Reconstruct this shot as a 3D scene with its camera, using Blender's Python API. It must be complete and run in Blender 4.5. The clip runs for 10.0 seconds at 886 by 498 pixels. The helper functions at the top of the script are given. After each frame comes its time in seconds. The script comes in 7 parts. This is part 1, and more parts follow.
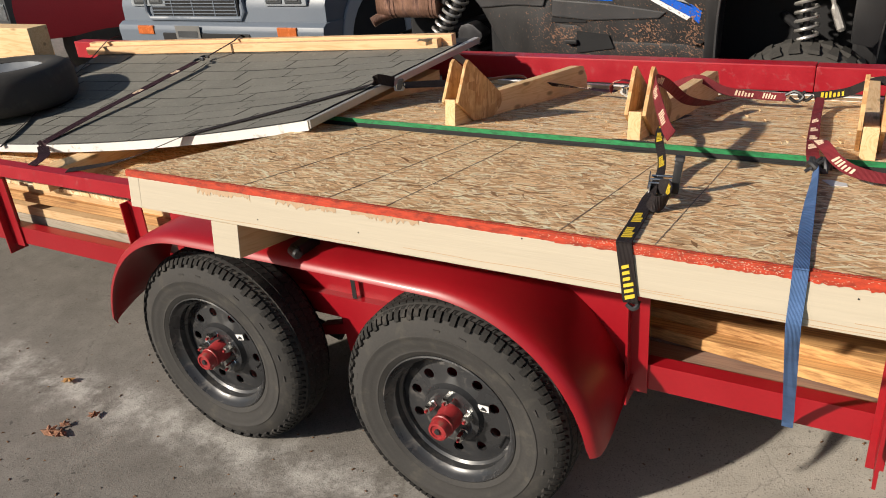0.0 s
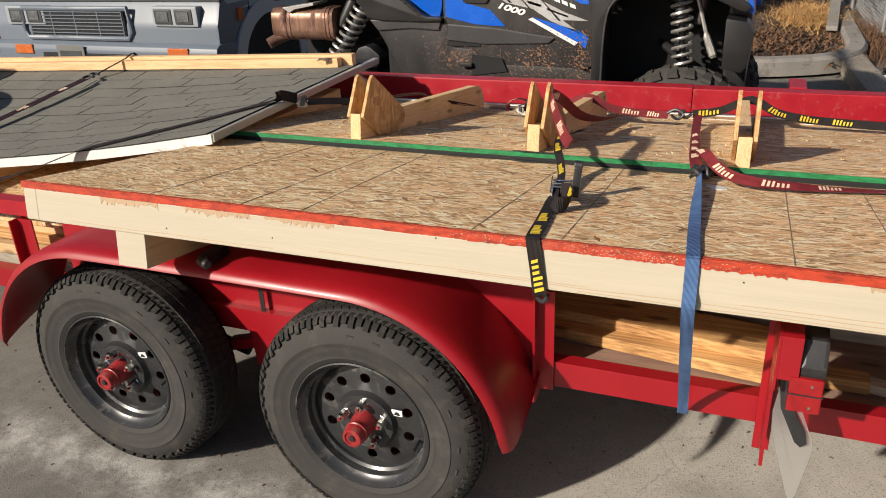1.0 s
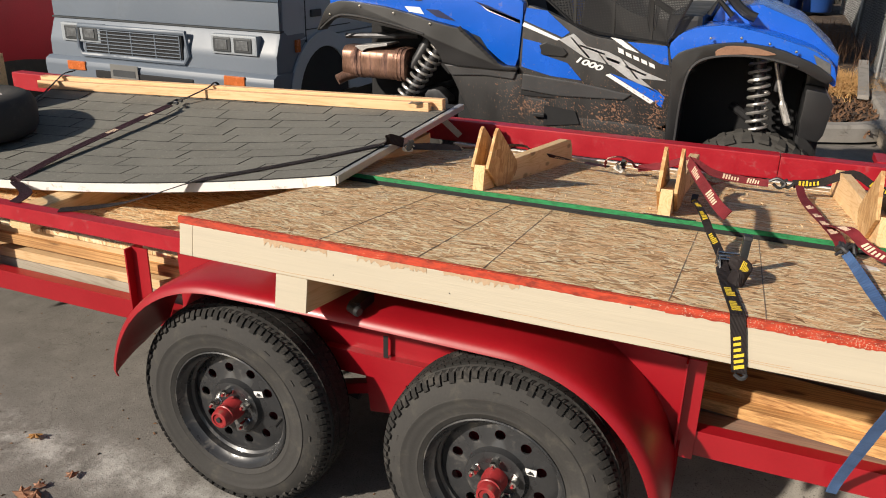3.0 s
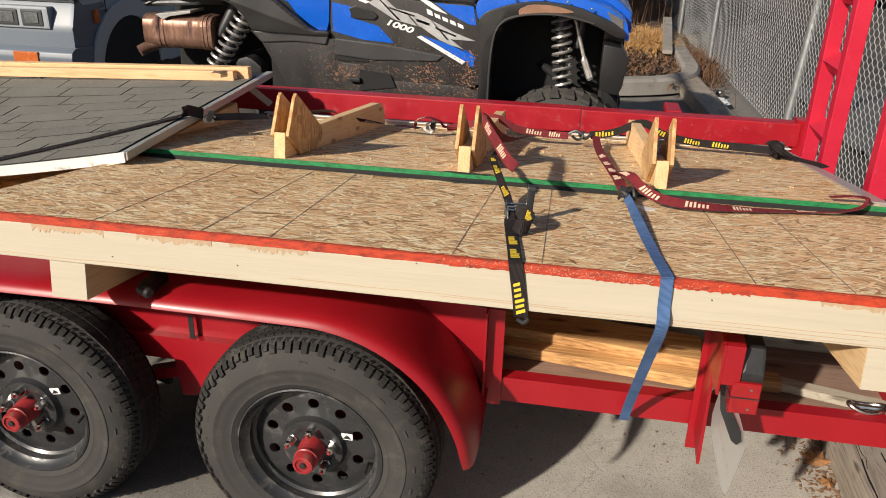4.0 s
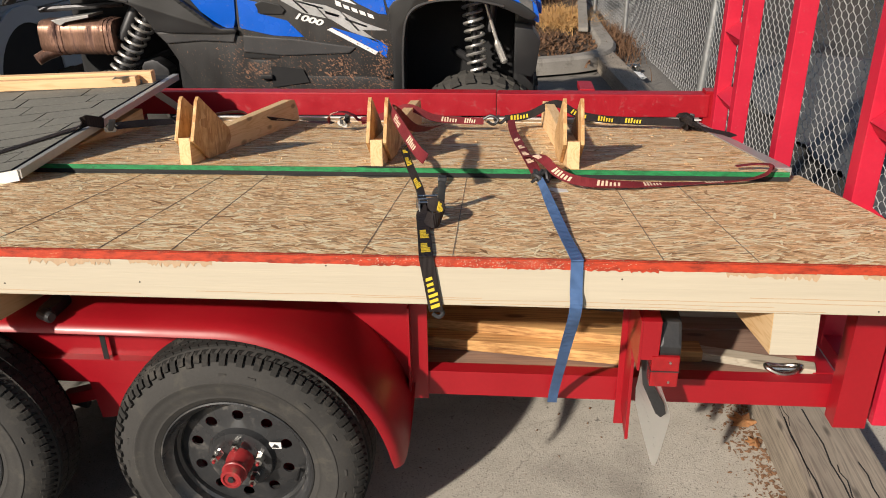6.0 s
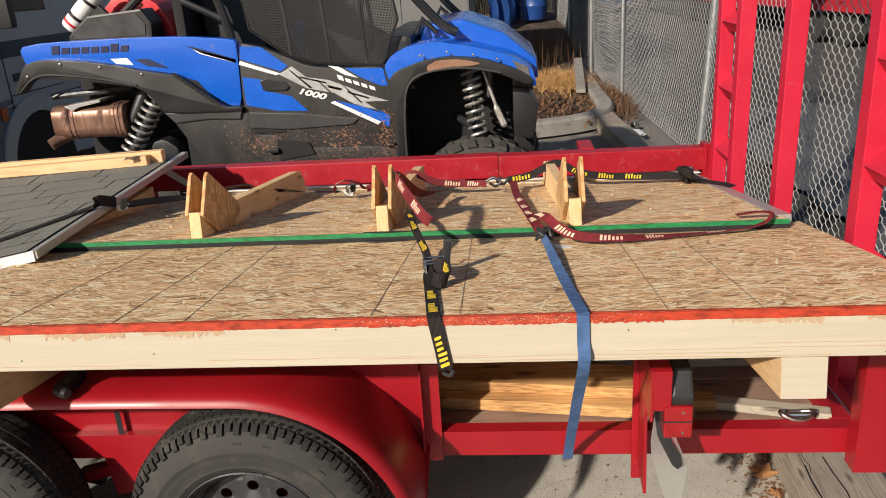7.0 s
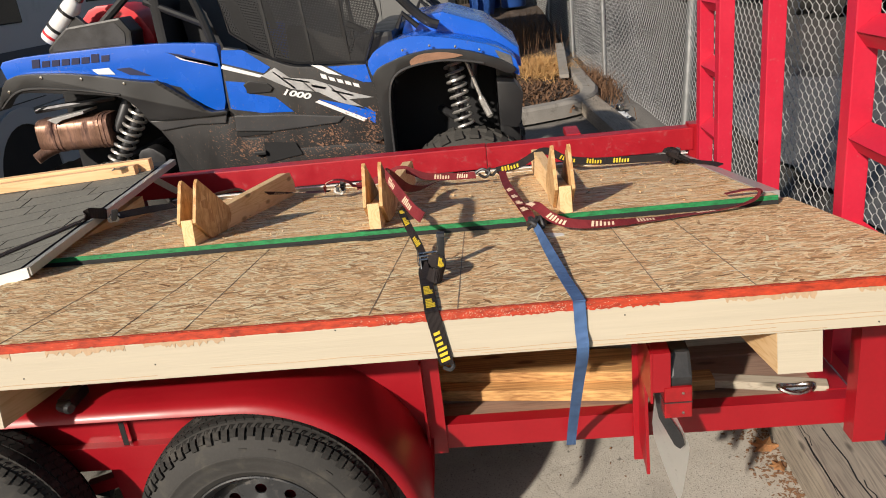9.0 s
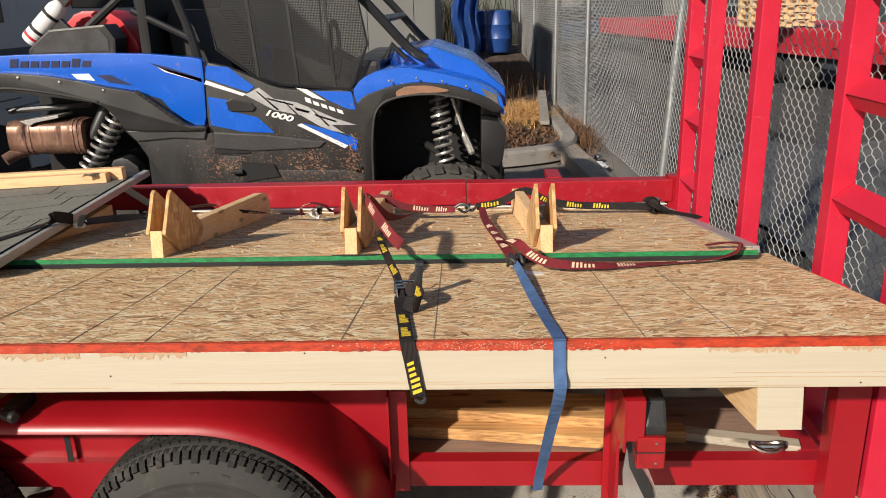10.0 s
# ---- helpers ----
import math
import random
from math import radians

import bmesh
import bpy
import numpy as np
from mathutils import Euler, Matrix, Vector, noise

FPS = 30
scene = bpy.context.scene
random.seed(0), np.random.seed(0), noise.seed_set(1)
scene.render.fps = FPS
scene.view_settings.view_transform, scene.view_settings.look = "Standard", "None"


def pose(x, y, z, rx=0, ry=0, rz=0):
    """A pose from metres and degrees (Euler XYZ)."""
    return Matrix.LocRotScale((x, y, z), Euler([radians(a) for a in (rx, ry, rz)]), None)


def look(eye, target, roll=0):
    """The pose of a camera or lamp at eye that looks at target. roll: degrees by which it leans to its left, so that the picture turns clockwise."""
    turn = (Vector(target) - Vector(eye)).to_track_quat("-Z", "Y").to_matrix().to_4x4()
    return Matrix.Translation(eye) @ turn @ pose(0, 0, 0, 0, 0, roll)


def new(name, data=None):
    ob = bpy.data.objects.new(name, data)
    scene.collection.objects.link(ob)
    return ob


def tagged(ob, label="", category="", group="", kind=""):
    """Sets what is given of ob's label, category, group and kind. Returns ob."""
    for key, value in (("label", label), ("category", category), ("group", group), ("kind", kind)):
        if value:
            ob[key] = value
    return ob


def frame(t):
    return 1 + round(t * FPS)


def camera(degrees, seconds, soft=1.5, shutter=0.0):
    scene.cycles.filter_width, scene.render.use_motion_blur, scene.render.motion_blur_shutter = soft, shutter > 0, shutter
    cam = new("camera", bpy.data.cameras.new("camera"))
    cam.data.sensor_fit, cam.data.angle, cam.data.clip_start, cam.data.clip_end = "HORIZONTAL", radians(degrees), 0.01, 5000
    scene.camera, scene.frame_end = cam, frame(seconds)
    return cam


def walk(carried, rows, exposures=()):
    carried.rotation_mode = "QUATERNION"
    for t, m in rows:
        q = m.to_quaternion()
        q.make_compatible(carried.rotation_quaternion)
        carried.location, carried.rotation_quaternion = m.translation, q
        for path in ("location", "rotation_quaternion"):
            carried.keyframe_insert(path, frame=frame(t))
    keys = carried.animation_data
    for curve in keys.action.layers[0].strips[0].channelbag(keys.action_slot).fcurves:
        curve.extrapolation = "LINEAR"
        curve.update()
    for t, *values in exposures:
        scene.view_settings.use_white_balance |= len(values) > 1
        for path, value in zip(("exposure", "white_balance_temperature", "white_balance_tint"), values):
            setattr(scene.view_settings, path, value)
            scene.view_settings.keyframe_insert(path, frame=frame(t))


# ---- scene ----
cam = camera(59.6, 10.0, soft=1.0)
PATH = [
    (0, (0.891, -1.125, 1.654), (-0.049, 0.414, 0.791), -5.14),
    (0.5, (0.857, -1.108, 1.644), (-0.012, 0.519, 0.871), -2.43),
    (1, (0.880, -1.207, 1.626), (0.176, 0.479, 0.811), -2.61),
    (1.5, (0.864, -1.280, 1.641), (0.238, 0.460, 0.878), -1.36),
    (2, (0.659, -1.308, 1.644), (0.044, 0.460, 0.940), 0.07),
    (2.2, (0.598, -1.293, 1.624), (-0.075, 0.459, 0.933), 0.03),
    (3.3, (0.465, -1.358, 1.700), (-0.199, 0.372, 0.948), 2.14),
    (3.5, (0.525, -1.338, 1.685), (-0.062, 0.419, 0.932), 1.50),
    (4, (0.607, -1.299, 1.673), (0.293, 0.507, 0.874), 1.51),
    (4.5, (0.610, -1.282, 1.674), (0.407, 0.527, 0.843), 1.82),
    (5, (0.604, -1.290, 1.682), (0.403, 0.515, 0.845), 1.68),
    (5.2, (0.598, -1.291, 1.687), (0.403, 0.507, 0.834), 1.51),
    (6.3, (0.677, -1.253, 1.677), (0.527, 0.578, 0.886), -1.28),
    (6.5, (0.676, -1.254, 1.677), (0.530, 0.604, 0.954), -0.84),
    (7, (0.673, -1.292, 1.681), (0.493, 0.583, 1.009), -3.68),
    (7.5, (0.689, -1.294, 1.687), (0.439, 0.560, 0.979), -7.55),
    (8, (0.664, -1.301, 1.678), (0.353, 0.537, 0.954), -7.05),
    (8.5, (0.654, -1.301, 1.685), (0.393, 0.547, 0.965), -6.28),
    (9, (0.670, -1.300, 1.693), (0.509, 0.568, 0.999), -6.61),
    (9.5, (0.676, -1.308, 1.688), (0.553, 0.577, 1.029), -5.07),
    (10, (0.639, -1.261, 1.658), (0.564, 0.643, 1.052), -1.49),
]
walk(cam, [(t, look(eye, target, roll)) for t, eye, target, roll in PATH], exposures=[(0.0, 0.16)])

# ---- world and sun ----
SX, SY = 1.02, 1.56          # shadow offset for a metre of height
SUN = Vector((SX, SY, -1.0)).normalized()
ELEV = math.asin(-SUN.z)
world = bpy.data.worlds.new("world")
scene.world = world
world.use_nodes = True
wn = world.node_tree.nodes
sky = wn.new("ShaderNodeTexSky")
sky.sky_type, sky.sun_disc = "NISHITA", False
sky.sun_elevation, sky.sun_rotation = ELEV, math.atan2(-SUN.x, -SUN.y)
world.node_tree.links.new(sky.outputs[0], wn["Background"].inputs[0])
wn["Background"].inputs[1].default_value = 0.058
sun = new("sun", bpy.data.lights.new("sun", "SUN"))
sun.data.energy, sun.data.angle, sun.data.color = 5.0, radians(1.5), (1.0, 0.90, 0.77)
sun.matrix_world = Matrix.Translation((-6, -7, 9)) @ SUN.to_track_quat("-Z", "Y").to_matrix().to_4x4()


# ---- materials ----
def nodes_of(name):
    m = bpy.data.materials.new(name)
    m.use_nodes = True
    nt = m.node_tree
    return m, nt, nt.nodes["Principled BSDF"]


def mapped(nt, scale=(1, 1, 1), rot=(0, 0, 0)):
    tc = nt.nodes.new("ShaderNodeTexCoord")
    mp = nt.nodes.new("ShaderNodeMapping")
    mp.inputs["Scale"].default_value = scale
    mp.inputs["Rotation"].default_value = rot
    nt.links.new(tc.outputs["Object"], mp.inputs["Vector"])
    return mp.outputs[0]


def noise_node(nt, vec, scale, detail=4.0, rough=0.55, dist=0.0):
    n = nt.nodes.new("ShaderNodeTexNoise")
    n.inputs["Scale"].default_value, n.inputs["Detail"].default_value = scale, detail
    n.inputs["Roughness"].default_value, n.inputs["Distortion"].default_value = rough, dist
    if vec is not None:
        nt.links.new(vec, n.inputs["Vector"])
    return n.outputs["Fac"]


def ramp(nt, fac, stops):
    r = nt.nodes.new("ShaderNodeValToRGB")
    while len(r.color_ramp.elements) < len(stops):
        r.color_ramp.elements.new(0.5)
    for e, (p, c) in zip(r.color_ramp.elements, stops):
        e.position = p
        e.color = (*c, 1) if len(c) == 3 else c
    nt.links.new(fac, r.inputs[0])
    return r.outputs[0]


def mix(nt, fac, a, b, mode="MIX"):
    m = nt.nodes.new("ShaderNodeMix")
    m.data_type, m.blend_type = "RGBA", mode
    for sock, v in ((m.inputs[0], fac), (m.inputs[6], a), (m.inputs[7], b)):
        if isinstance(v, (int, float)):
            sock.default_value = v
        elif isinstance(v, tuple):
            sock.default_value = (*v, 1)
        else:
            nt.links.new(v, sock)
    return m.outputs[2]


def bump(nt, p, height, strength=0.3, dist=0.004):
    b = nt.nodes.new("ShaderNodeBump")
    b.inputs["Strength"].default_value, b.inputs["Distance"].default_value = strength, dist
    nt.links.new(height, b.inputs["Height"])
    nt.links.new(b.outputs[0], p.inputs["Normal"])


def surf(name, col, rough=0.5, metal=0.0, var=0.12, big=3.0, fine=60.0, relief=0.15, dirt=None, dirt_amt=0.0,
         dirt_scale=5.0, stretch=(1, 1, 1), coat=0.0, spec=None):
    """A plain painted, moulded or mineral surface with variation at two scales, and dirt with a shape of its own."""
    m, nt, p = nodes_of(name)
    v = mapped(nt, stretch)
    a, b = noise_node(nt, v, big, 5.0), noise_node(nt, v, fine, 3.0)
    lo, hi = tuple(max(0, c * (1 - var)) for c in col), tuple(min(1, c * (1 + var)) for c in col)
    c = ramp(nt, a, [(0.3, lo), (0.7, hi)])
    c = mix(nt, 0.35, c, ramp(nt, b, [(0.3, lo), (0.7, hi)]))
    r = ramp(nt, a, [(0.3, (max(0.02, rough - 0.08),) * 3), (0.7, (min(1, rough + 0.08),) * 3)])
    if dirt:
        d = noise_node(nt, v, dirt_scale, 9.0, 0.68, 0.4)
        f = ramp(nt, d, [(0.62 - dirt_amt * 0.35, (0, 0, 0)), (0.72 - dirt_amt * 0.25, (1, 1, 1))])
        c = mix(nt, f, c, dirt)
        r = mix(nt, f, r, (0.9, 0.9, 0.9))
    nt.links.new(c, p.inputs["Base Color"])
    nt.links.new(r, p.inputs["Roughness"])
    p.inputs["Metallic"].default_value = metal
    p.inputs["Coat Weight"].default_value = coat
    p.inputs["Coat Roughness"].default_value = 0.15
    if spec is not None:
        p.inputs["Specular IOR Level"].default_value = spec
    if relief:
        bump(nt, p, b, relief, 0.002)
    return m


def wood(name, light, dark, axis=0, grain=1.0, knots=True, rough=0.75):
    """Sawn softwood: fibres along an axis, growth bands and a few knots."""
    m, nt, p = nodes_of(name)
    along = [9.0, 9.0, 9.0]
    along[axis] = 0.55
    fib = [160.0, 160.0, 160.0]
    fib[axis] = 3.0
    bands = noise_node(nt, mapped(nt, along), 2.2, 3.0, 0.5, 1.2)
    w = nt.nodes.new("ShaderNodeMath")
    w.operation = "PINGPONG"
    w.inputs[1].default_value = 0.07
    nt.links.new(bands, w.inputs[0])
    ms = nt.nodes.new("ShaderNodeMath")
    ms.operation = "MULTIPLY"
    ms.inputs[1].default_value = 14.0
    nt.links.new(w.outputs[0], ms.inputs[0])
    fibre = noise_node(nt, mapped(nt, fib), 1.0, 3.0)
    c = ramp(nt, ms.outputs[0], [(0.0, dark), (0.45, light), (1.0, tuple(min(1, k * 1.06) for k in light))])
    c = mix(nt, 0.35 * grain, c, ramp(nt, fibre, [(0.3, dark), (0.65, light)]))
    blot = noise_node(nt, mapped(nt), 4.0, 4.0)
    c = mix(nt, 0.3, c, ramp(nt, blot, [(0.35, dark), (0.6, light)]))
    if knots:
        vo = nt.nodes.new("ShaderNodeTexVoronoi")
        vo.inputs["Scale"].default_value = 1.0
        kn = [16.0, 16.0, 16.0]
        kn[axis] = 5.0
        nt.links.new(mapped(nt, kn), vo.inputs["Vector"])
        c = mix(nt, ramp(nt, vo.outputs["Distance"], [(0.10, (0.8, 0.8, 0.8)), (0.2, (0, 0, 0))]), c, tuple(k * 0.45 for k in dark))
    oi = nt.nodes.new("ShaderNodeObjectInfo")
    hs = nt.nodes.new("ShaderNodeHueSaturation")
    vr = nt.nodes.new("ShaderNodeMapRange")
    vr.inputs[3].default_value, vr.inputs[4].default_value = 0.82, 1.12
    nt.links.new(oi.outputs["Random"], vr.inputs[0])
    nt.links.new(vr.outputs[0], hs.inputs["Value"])
    nt.links.new(c, hs.inputs["Color"])
    nt.links.new(hs.outputs[0], p.inputs["Base Color"])
    p.inputs["Roughness"].default_value = rough
    bump(nt, p, fibre, 0.35, 0.0012)
    return m


def osb(name, tones, length=0.085, width=0.012, turn=0.0, spread=0.6, soil=0.25, gloss=0.7, crisp=0.55, cracks=0.6):
    """Oriented strand board: wood flakes of several tones in crossing layers, grey soiling and scuffs."""
    m, nt, p = nodes_of(name)
    tc = nt.nodes.new("ShaderNodeTexCoord")
    wob = nt.nodes.new("ShaderNodeTexNoise")
    wob.inputs["Scale"].default_value = 7.0
    nt.links.new(tc.outputs["Object"], wob.inputs["Vector"])
    ad = nt.nodes.new("ShaderNodeVectorMath")
    ad.operation = "MULTIPLY_ADD"
    ad.inputs[1].default_value = (0.014, 0.014, 0.0)
    nt.links.new(wob.outputs["Color"], ad.inputs[0])
    nt.links.new(tc.outputs["Object"], ad.inputs[2])

    def layer(angle, k):
        mp = nt.nodes.new("ShaderNodeMapping")
        mp.inputs["Rotation"].default_value = (0, 0, angle)
        rot2 = nt.nodes.new("ShaderNodeMapping")
        rot2.inputs["Scale"].default_value = (1 / (length * k), 1 / (width * k), 30)
        nt.links.new(ad.outputs[0], mp.inputs[0])
        nt.links.new(mp.outputs[0], rot2.inputs[0])
        vo = nt.nodes.new("ShaderNodeTexVoronoi")
        vo.inputs["Scale"].default_value = 1.0
        nt.links.new(rot2.outputs[0], vo.inputs["Vector"])
        sep = nt.nodes.new("ShaderNodeSeparateColor")
        nt.links.new(vo.outputs["Color"], sep.inputs[0])
        n = len(tones)
        fib = noise_node(nt, rot2.outputs[0], 3.0, 3.0)
        cc = ramp(nt, sep.outputs[0], [(q / (n - 1), tones[q]) for q in range(n)])
        cc = mix(nt, 0.25, cc, ramp(nt, fib, [(0.3, tones[0]), (0.7, tones[-1])]))
        return cc, sep.outputs[1], vo.outputs["Distance"]

    c1, m1, d1 = layer(turn, 1.0)
    c2, m2, d2 = layer(turn + spread, 1.25)
    c3, m3, d3 = layer(turn - spread * 1.3, 0.85)
    f1 = ramp(nt, m2, [(0.5, (0, 0, 0)), (0.52, (1, 1, 1))])
    f2 = ramp(nt, m3, [(0.66, (0, 0, 0)), (0.68, (1, 1, 1))])
    c = mix(nt, f2, mix(nt, f1, c1, c2), c3)
    h = mix(nt, f2, mix(nt, f1, d1, d2), d3)
    g = noise_node(nt, tc.outputs["Object"], 2.3, 7.0, 0.62)
    c = mix(nt, ramp(nt, g, [(0.42, (0, 0, 0)), (0.75, (soil * 2,) * 3)]), c, (0.46, 0.335, 0.225))
    pt = noise_node(nt, tc.outputs["Object"], 12.0, 3.0)
    c = mix(nt, ramp(nt, pt, [(0.52, (0, 0, 0)), (0.64, (0.45, 0.45, 0.45))]), c, tuple(k * 0.86 for k in tones[1]))
    pale = noise_node(nt, mapped(nt, (11, 85, 1)), 1.0, 3.0, 0.6)
    c = mix(nt, ramp(nt, pale, [(0.60, (0, 0, 0)), (0.67, (0.75, 0.75, 0.75))]), c, tones[-1])
    dk = noise_node(nt, mapped(nt, (14, 120, 1)), 1.3, 3.0, 0.6)
    c = mix(nt, ramp(nt, dk, [(0.63, (0, 0, 0)), (0.70, (0.6, 0.6, 0.6))]), c, tones[0])
    sp = noise_node(nt, tc.outputs["Object"], 55.0, 2.0)
    c = mix(nt, ramp(nt, sp, [(0.72, (0, 0, 0)), (0.8, (0.8, 0.8, 0.8))]), c, (0.72, 0.56, 0.38))
    c = mix(nt, 1.0, c, ramp(nt, h, [(0.15, (1, 1, 1)), (0.85, (0.80, 0.71, 0.62))]), "MULTIPLY")

    def sliver(angle, along, cross, lo, hi, shift):
        mp = nt.nodes.new("ShaderNodeMapping")
        mp.inputs["Rotation"].default_value = (0, 0, turn + angle)
        mp.inputs["Location"].default_value = (shift, shift * 1.7, 0)
        st = nt.nodes.new("ShaderNodeMapping")
        st.inputs["Scale"].default_value = (along, cross, 1)
        nt.links.new(ad.outputs[0], mp.inputs[0])
        nt.links.new(mp.outputs[0], st.inputs[0])
        return ramp(nt, noise_node(nt, st.outputs[0], 1.0, 2.0, 0.5), [(lo, (0, 0, 0)), (hi, (1, 1, 1))])

    for angle, along, cross, shift in ((0.10, 9, 75, 3.1), (-0.40, 12, 110, 7.7), (0.75, 14, 120, 11.3)):
        c = mix(nt, mix(nt, 1.0, sliver(angle, along, cross, 0.61, 0.63, shift), (crisp, crisp, crisp), "MULTIPLY"), c, tuple(min(1.0, k * 1.04) for k in tones[-1]))
    gap = None
    for angle, along, cross, shift in ((0.0, 8, 120, 5.9), (0.35, 13, 150, 9.2), (-0.7, 15, 170, 14.6)):
        g1 = sliver(angle, along, cross, 0.655, 0.672, shift)
        gap = g1 if gap is None else mix(nt, 1.0, gap, g1, "LIGHTEN")
    c = mix(nt, mix(nt, 1.0, gap, (cracks, cracks, cracks), "MULTIPLY"), c, tuple(k * 0.42 for k in tones[0]))
    nt.links.new(c, p.inputs["Base Color"])
    p.inputs["Roughness"].default_value = gloss
    bump(nt, p, mix(nt, 0.6, h, gap), 0.7, 0.002)
    return m


def brushed_edge(name, col, under, wear):
    """Paint brushed onto board edges, worn through in streaks."""
    m, nt, p = nodes_of(name)
    n = noise_node(nt, mapped(nt, (30, 90, 90)), 1.0, 5.0, 0.7)
    big = noise_node(nt, mapped(nt, (2.5, 2, 2)), 1.0, 3.0)
    add = nt.nodes.new("ShaderNodeMath")
    add.operation = "MULTIPLY"
    nt.links.new(n, add.inputs[0])
    nt.links.new(big, add.inputs[1])
    f = ramp(nt, add.outputs[0], [(wear, (0, 0, 0)), (wear + 0.03, (1, 1, 1))])
    c = mix(nt, f, ramp(nt, n, [(0.35, tuple(k * 0.5 for k in col)), (0.48, tuple(k * 0.9 for k in col)), (0.66, tuple(min(1, k * 1.25) for k in col))]), under)
    nt.links.new(c, p.inputs["Base Color"])
    p.inputs["Roughness"].default_value = 0.7
    bump(nt, p, n, 0.3, 0.001)
    return m


def webbing(name, col, rib=420.0):
    m, nt, p = nodes_of(name)
    wv = nt.nodes.new("ShaderNodeTexWave")
    wv.inputs["Scale"].default_value = rib
    nt.links.new(mapped(nt, (0.3, 0.3, 0.3)), wv.inputs["Vector"])
    n = noise_node(nt, mapped(nt), 18.0, 4.0)
    c = ramp(nt, n, [(0.3, tuple(k * 0.75 for k in col)), (0.7, tuple(min(1, k * 1.2) for k in col))])
    nt.links.new(c, p.inputs["Base Color"])
    p.inputs["Roughness"].default_value = 0.65
    p.inputs["Specular IOR Level"].default_value = 0.25
    bump(nt, p, wv.outputs["Fac"], 0.7, 0.0010)
    return m


def tarmac(name):
    """Old asphalt giving way to a pale concrete apron, with dust along the wheels, stains, cracks and grit."""
    m, nt, p = nodes_of(name)
    v = mapped(nt)
    a = noise_node(nt, v, 0.9, 6.0, 0.6)
    b = noise_node(nt, v, 11.0, 6.0, 0.7)
    g = noise_node(nt, v, 170.0, 3.0, 0.7)
    base = mix(nt, 0.5, ramp(nt, a, [(0.3, (0.150, 0.138, 0.122)), (0.7, (0.235, 0.218, 0.195))]),
               ramp(nt, b, [(0.3, (0.135, 0.124, 0.11)), (0.7, (0.27, 0.25, 0.225))]))
    conc = mix(nt, 0.5, ramp(nt, a, [(0.3, (0.40, 0.37, 0.32)), (0.7, (0.52, 0.485, 0.43))]),
               ramp(nt, b, [(0.3, (0.37, 0.34, 0.295)), (0.7, (0.53, 0.495, 0.44))]))
    sep = nt.nodes.new("ShaderNodeSeparateXYZ")
    nt.links.new(v, sep.inputs[0])

    def line(sock, k, add, wob):
        q = nt.nodes.new("ShaderNodeMath")
        q.operation = "MULTIPLY_ADD"
        q.inputs[1].default_value, q.inputs[2].default_value = k, add
        nt.links.new(sock, q.inputs[0])
        s2 = nt.nodes.new("ShaderNodeMath")
        s2.operation = "MULTIPLY_ADD"
        s2.inputs[1].default_value = wob
        nt.links.new(b, s2.inputs[0])
        nt.links.new(q.outputs[0], s2.inputs[2])
        return s2.outputs[0]

    # apron limit: the concrete ends beyond the trailer
    within = mix(nt, 1.0, ramp(nt, line(sep.outputs[0], 3.0, -0.35, 1.2), [(0.2, (0, 0, 0)), (0.8, (1, 1, 1))]), ramp(nt, line(sep.outputs[1], -1.0, 3.6, 0.5), [(0.2, (0, 0, 0)), (0.6, (1, 1, 1))]), "MULTIPLY")
    c = mix(nt, within, base, conc)
    road = mix(nt, 0.5, ramp(nt, a, [(0.3, (0.044, 0.043, 0.042)), (0.7, (0.066, 0.065, 0.062))]), ramp(nt, b, [(0.3, (0.040, 0.039, 0.038)), (0.7, (0.072, 0.070, 0.068))]))
    c = mix(nt, ramp(nt, line(sep.outputs[0], 2.0, -4.6, 0.8), [(0.2, (0, 0, 0)), (0.8, (1, 1, 1))]), c, road)
    # a dusty line beside the wheels
    dl = line(sep.outputs[1], 3.0, -1.29, 0.9)
    ab = nt.nodes.new("ShaderNodeMath")
    ab.operation = "ABSOLUTE"
    nt.links.new(dl, ab.inputs[0])
    dust = ramp(nt, ab.outputs[0], [(0.0, (1, 1, 1)), (0.48, (0, 0, 0))])
    dm = mix(nt, 1.0, dust, ramp(nt, noise_node(nt, v, 6.0, 8.0, 0.75), [(0.42, (0, 0, 0)), (0.6, (1, 1, 1))]), "MULTIPLY")
    c = mix(nt, dm, c, (0.52, 0.50, 0.465))
    c = mix(nt, ramp(nt, g, [(0.56, (0, 0, 0)), (0.68, (0.75, 0.75, 0.75))]), c, (0.05, 0.046, 0.042))
    c = mix(nt, ramp(nt, g, [(0.28, (0.5, 0.5, 0.5)), (0.38, (0, 0, 0))]), c, (0.45, 0.43, 0.40))
    sp = noise_node(nt, v, 23.0, 2.0, 0.4)
    c = mix(nt, ramp(nt, sp, [(0.73, (0, 0, 0)), (0.77, (0.7, 0.7, 0.7))]), c, (0.055, 0.05, 0.045))
    st = noise_node(nt, v, 2.1, 5.0, 0.6)
    c = mix(nt, ramp(nt, st, [(0.52, (0, 0, 0)), (0.68, (0.35, 0.35, 0.35))]), c, (0.11, 0.10, 0.09))
    cr = nt.nodes.new("ShaderNodeTexVoronoi")
    cr.feature = "DISTANCE_TO_EDGE"
    cr.inputs["Scale"].default_value = 1.1
    wv = nt.nodes.new("ShaderNodeVectorMath")
    wv.operation = "MULTIPLY_ADD"
    wv.inputs[1].default_value = (0.5, 0.5, 0)
    nz = nt.nodes.new("ShaderNodeTexNoise")
    nz.inputs["Scale"].default_value = 3.0
    nz.inputs["Detail"].default_value = 6.0
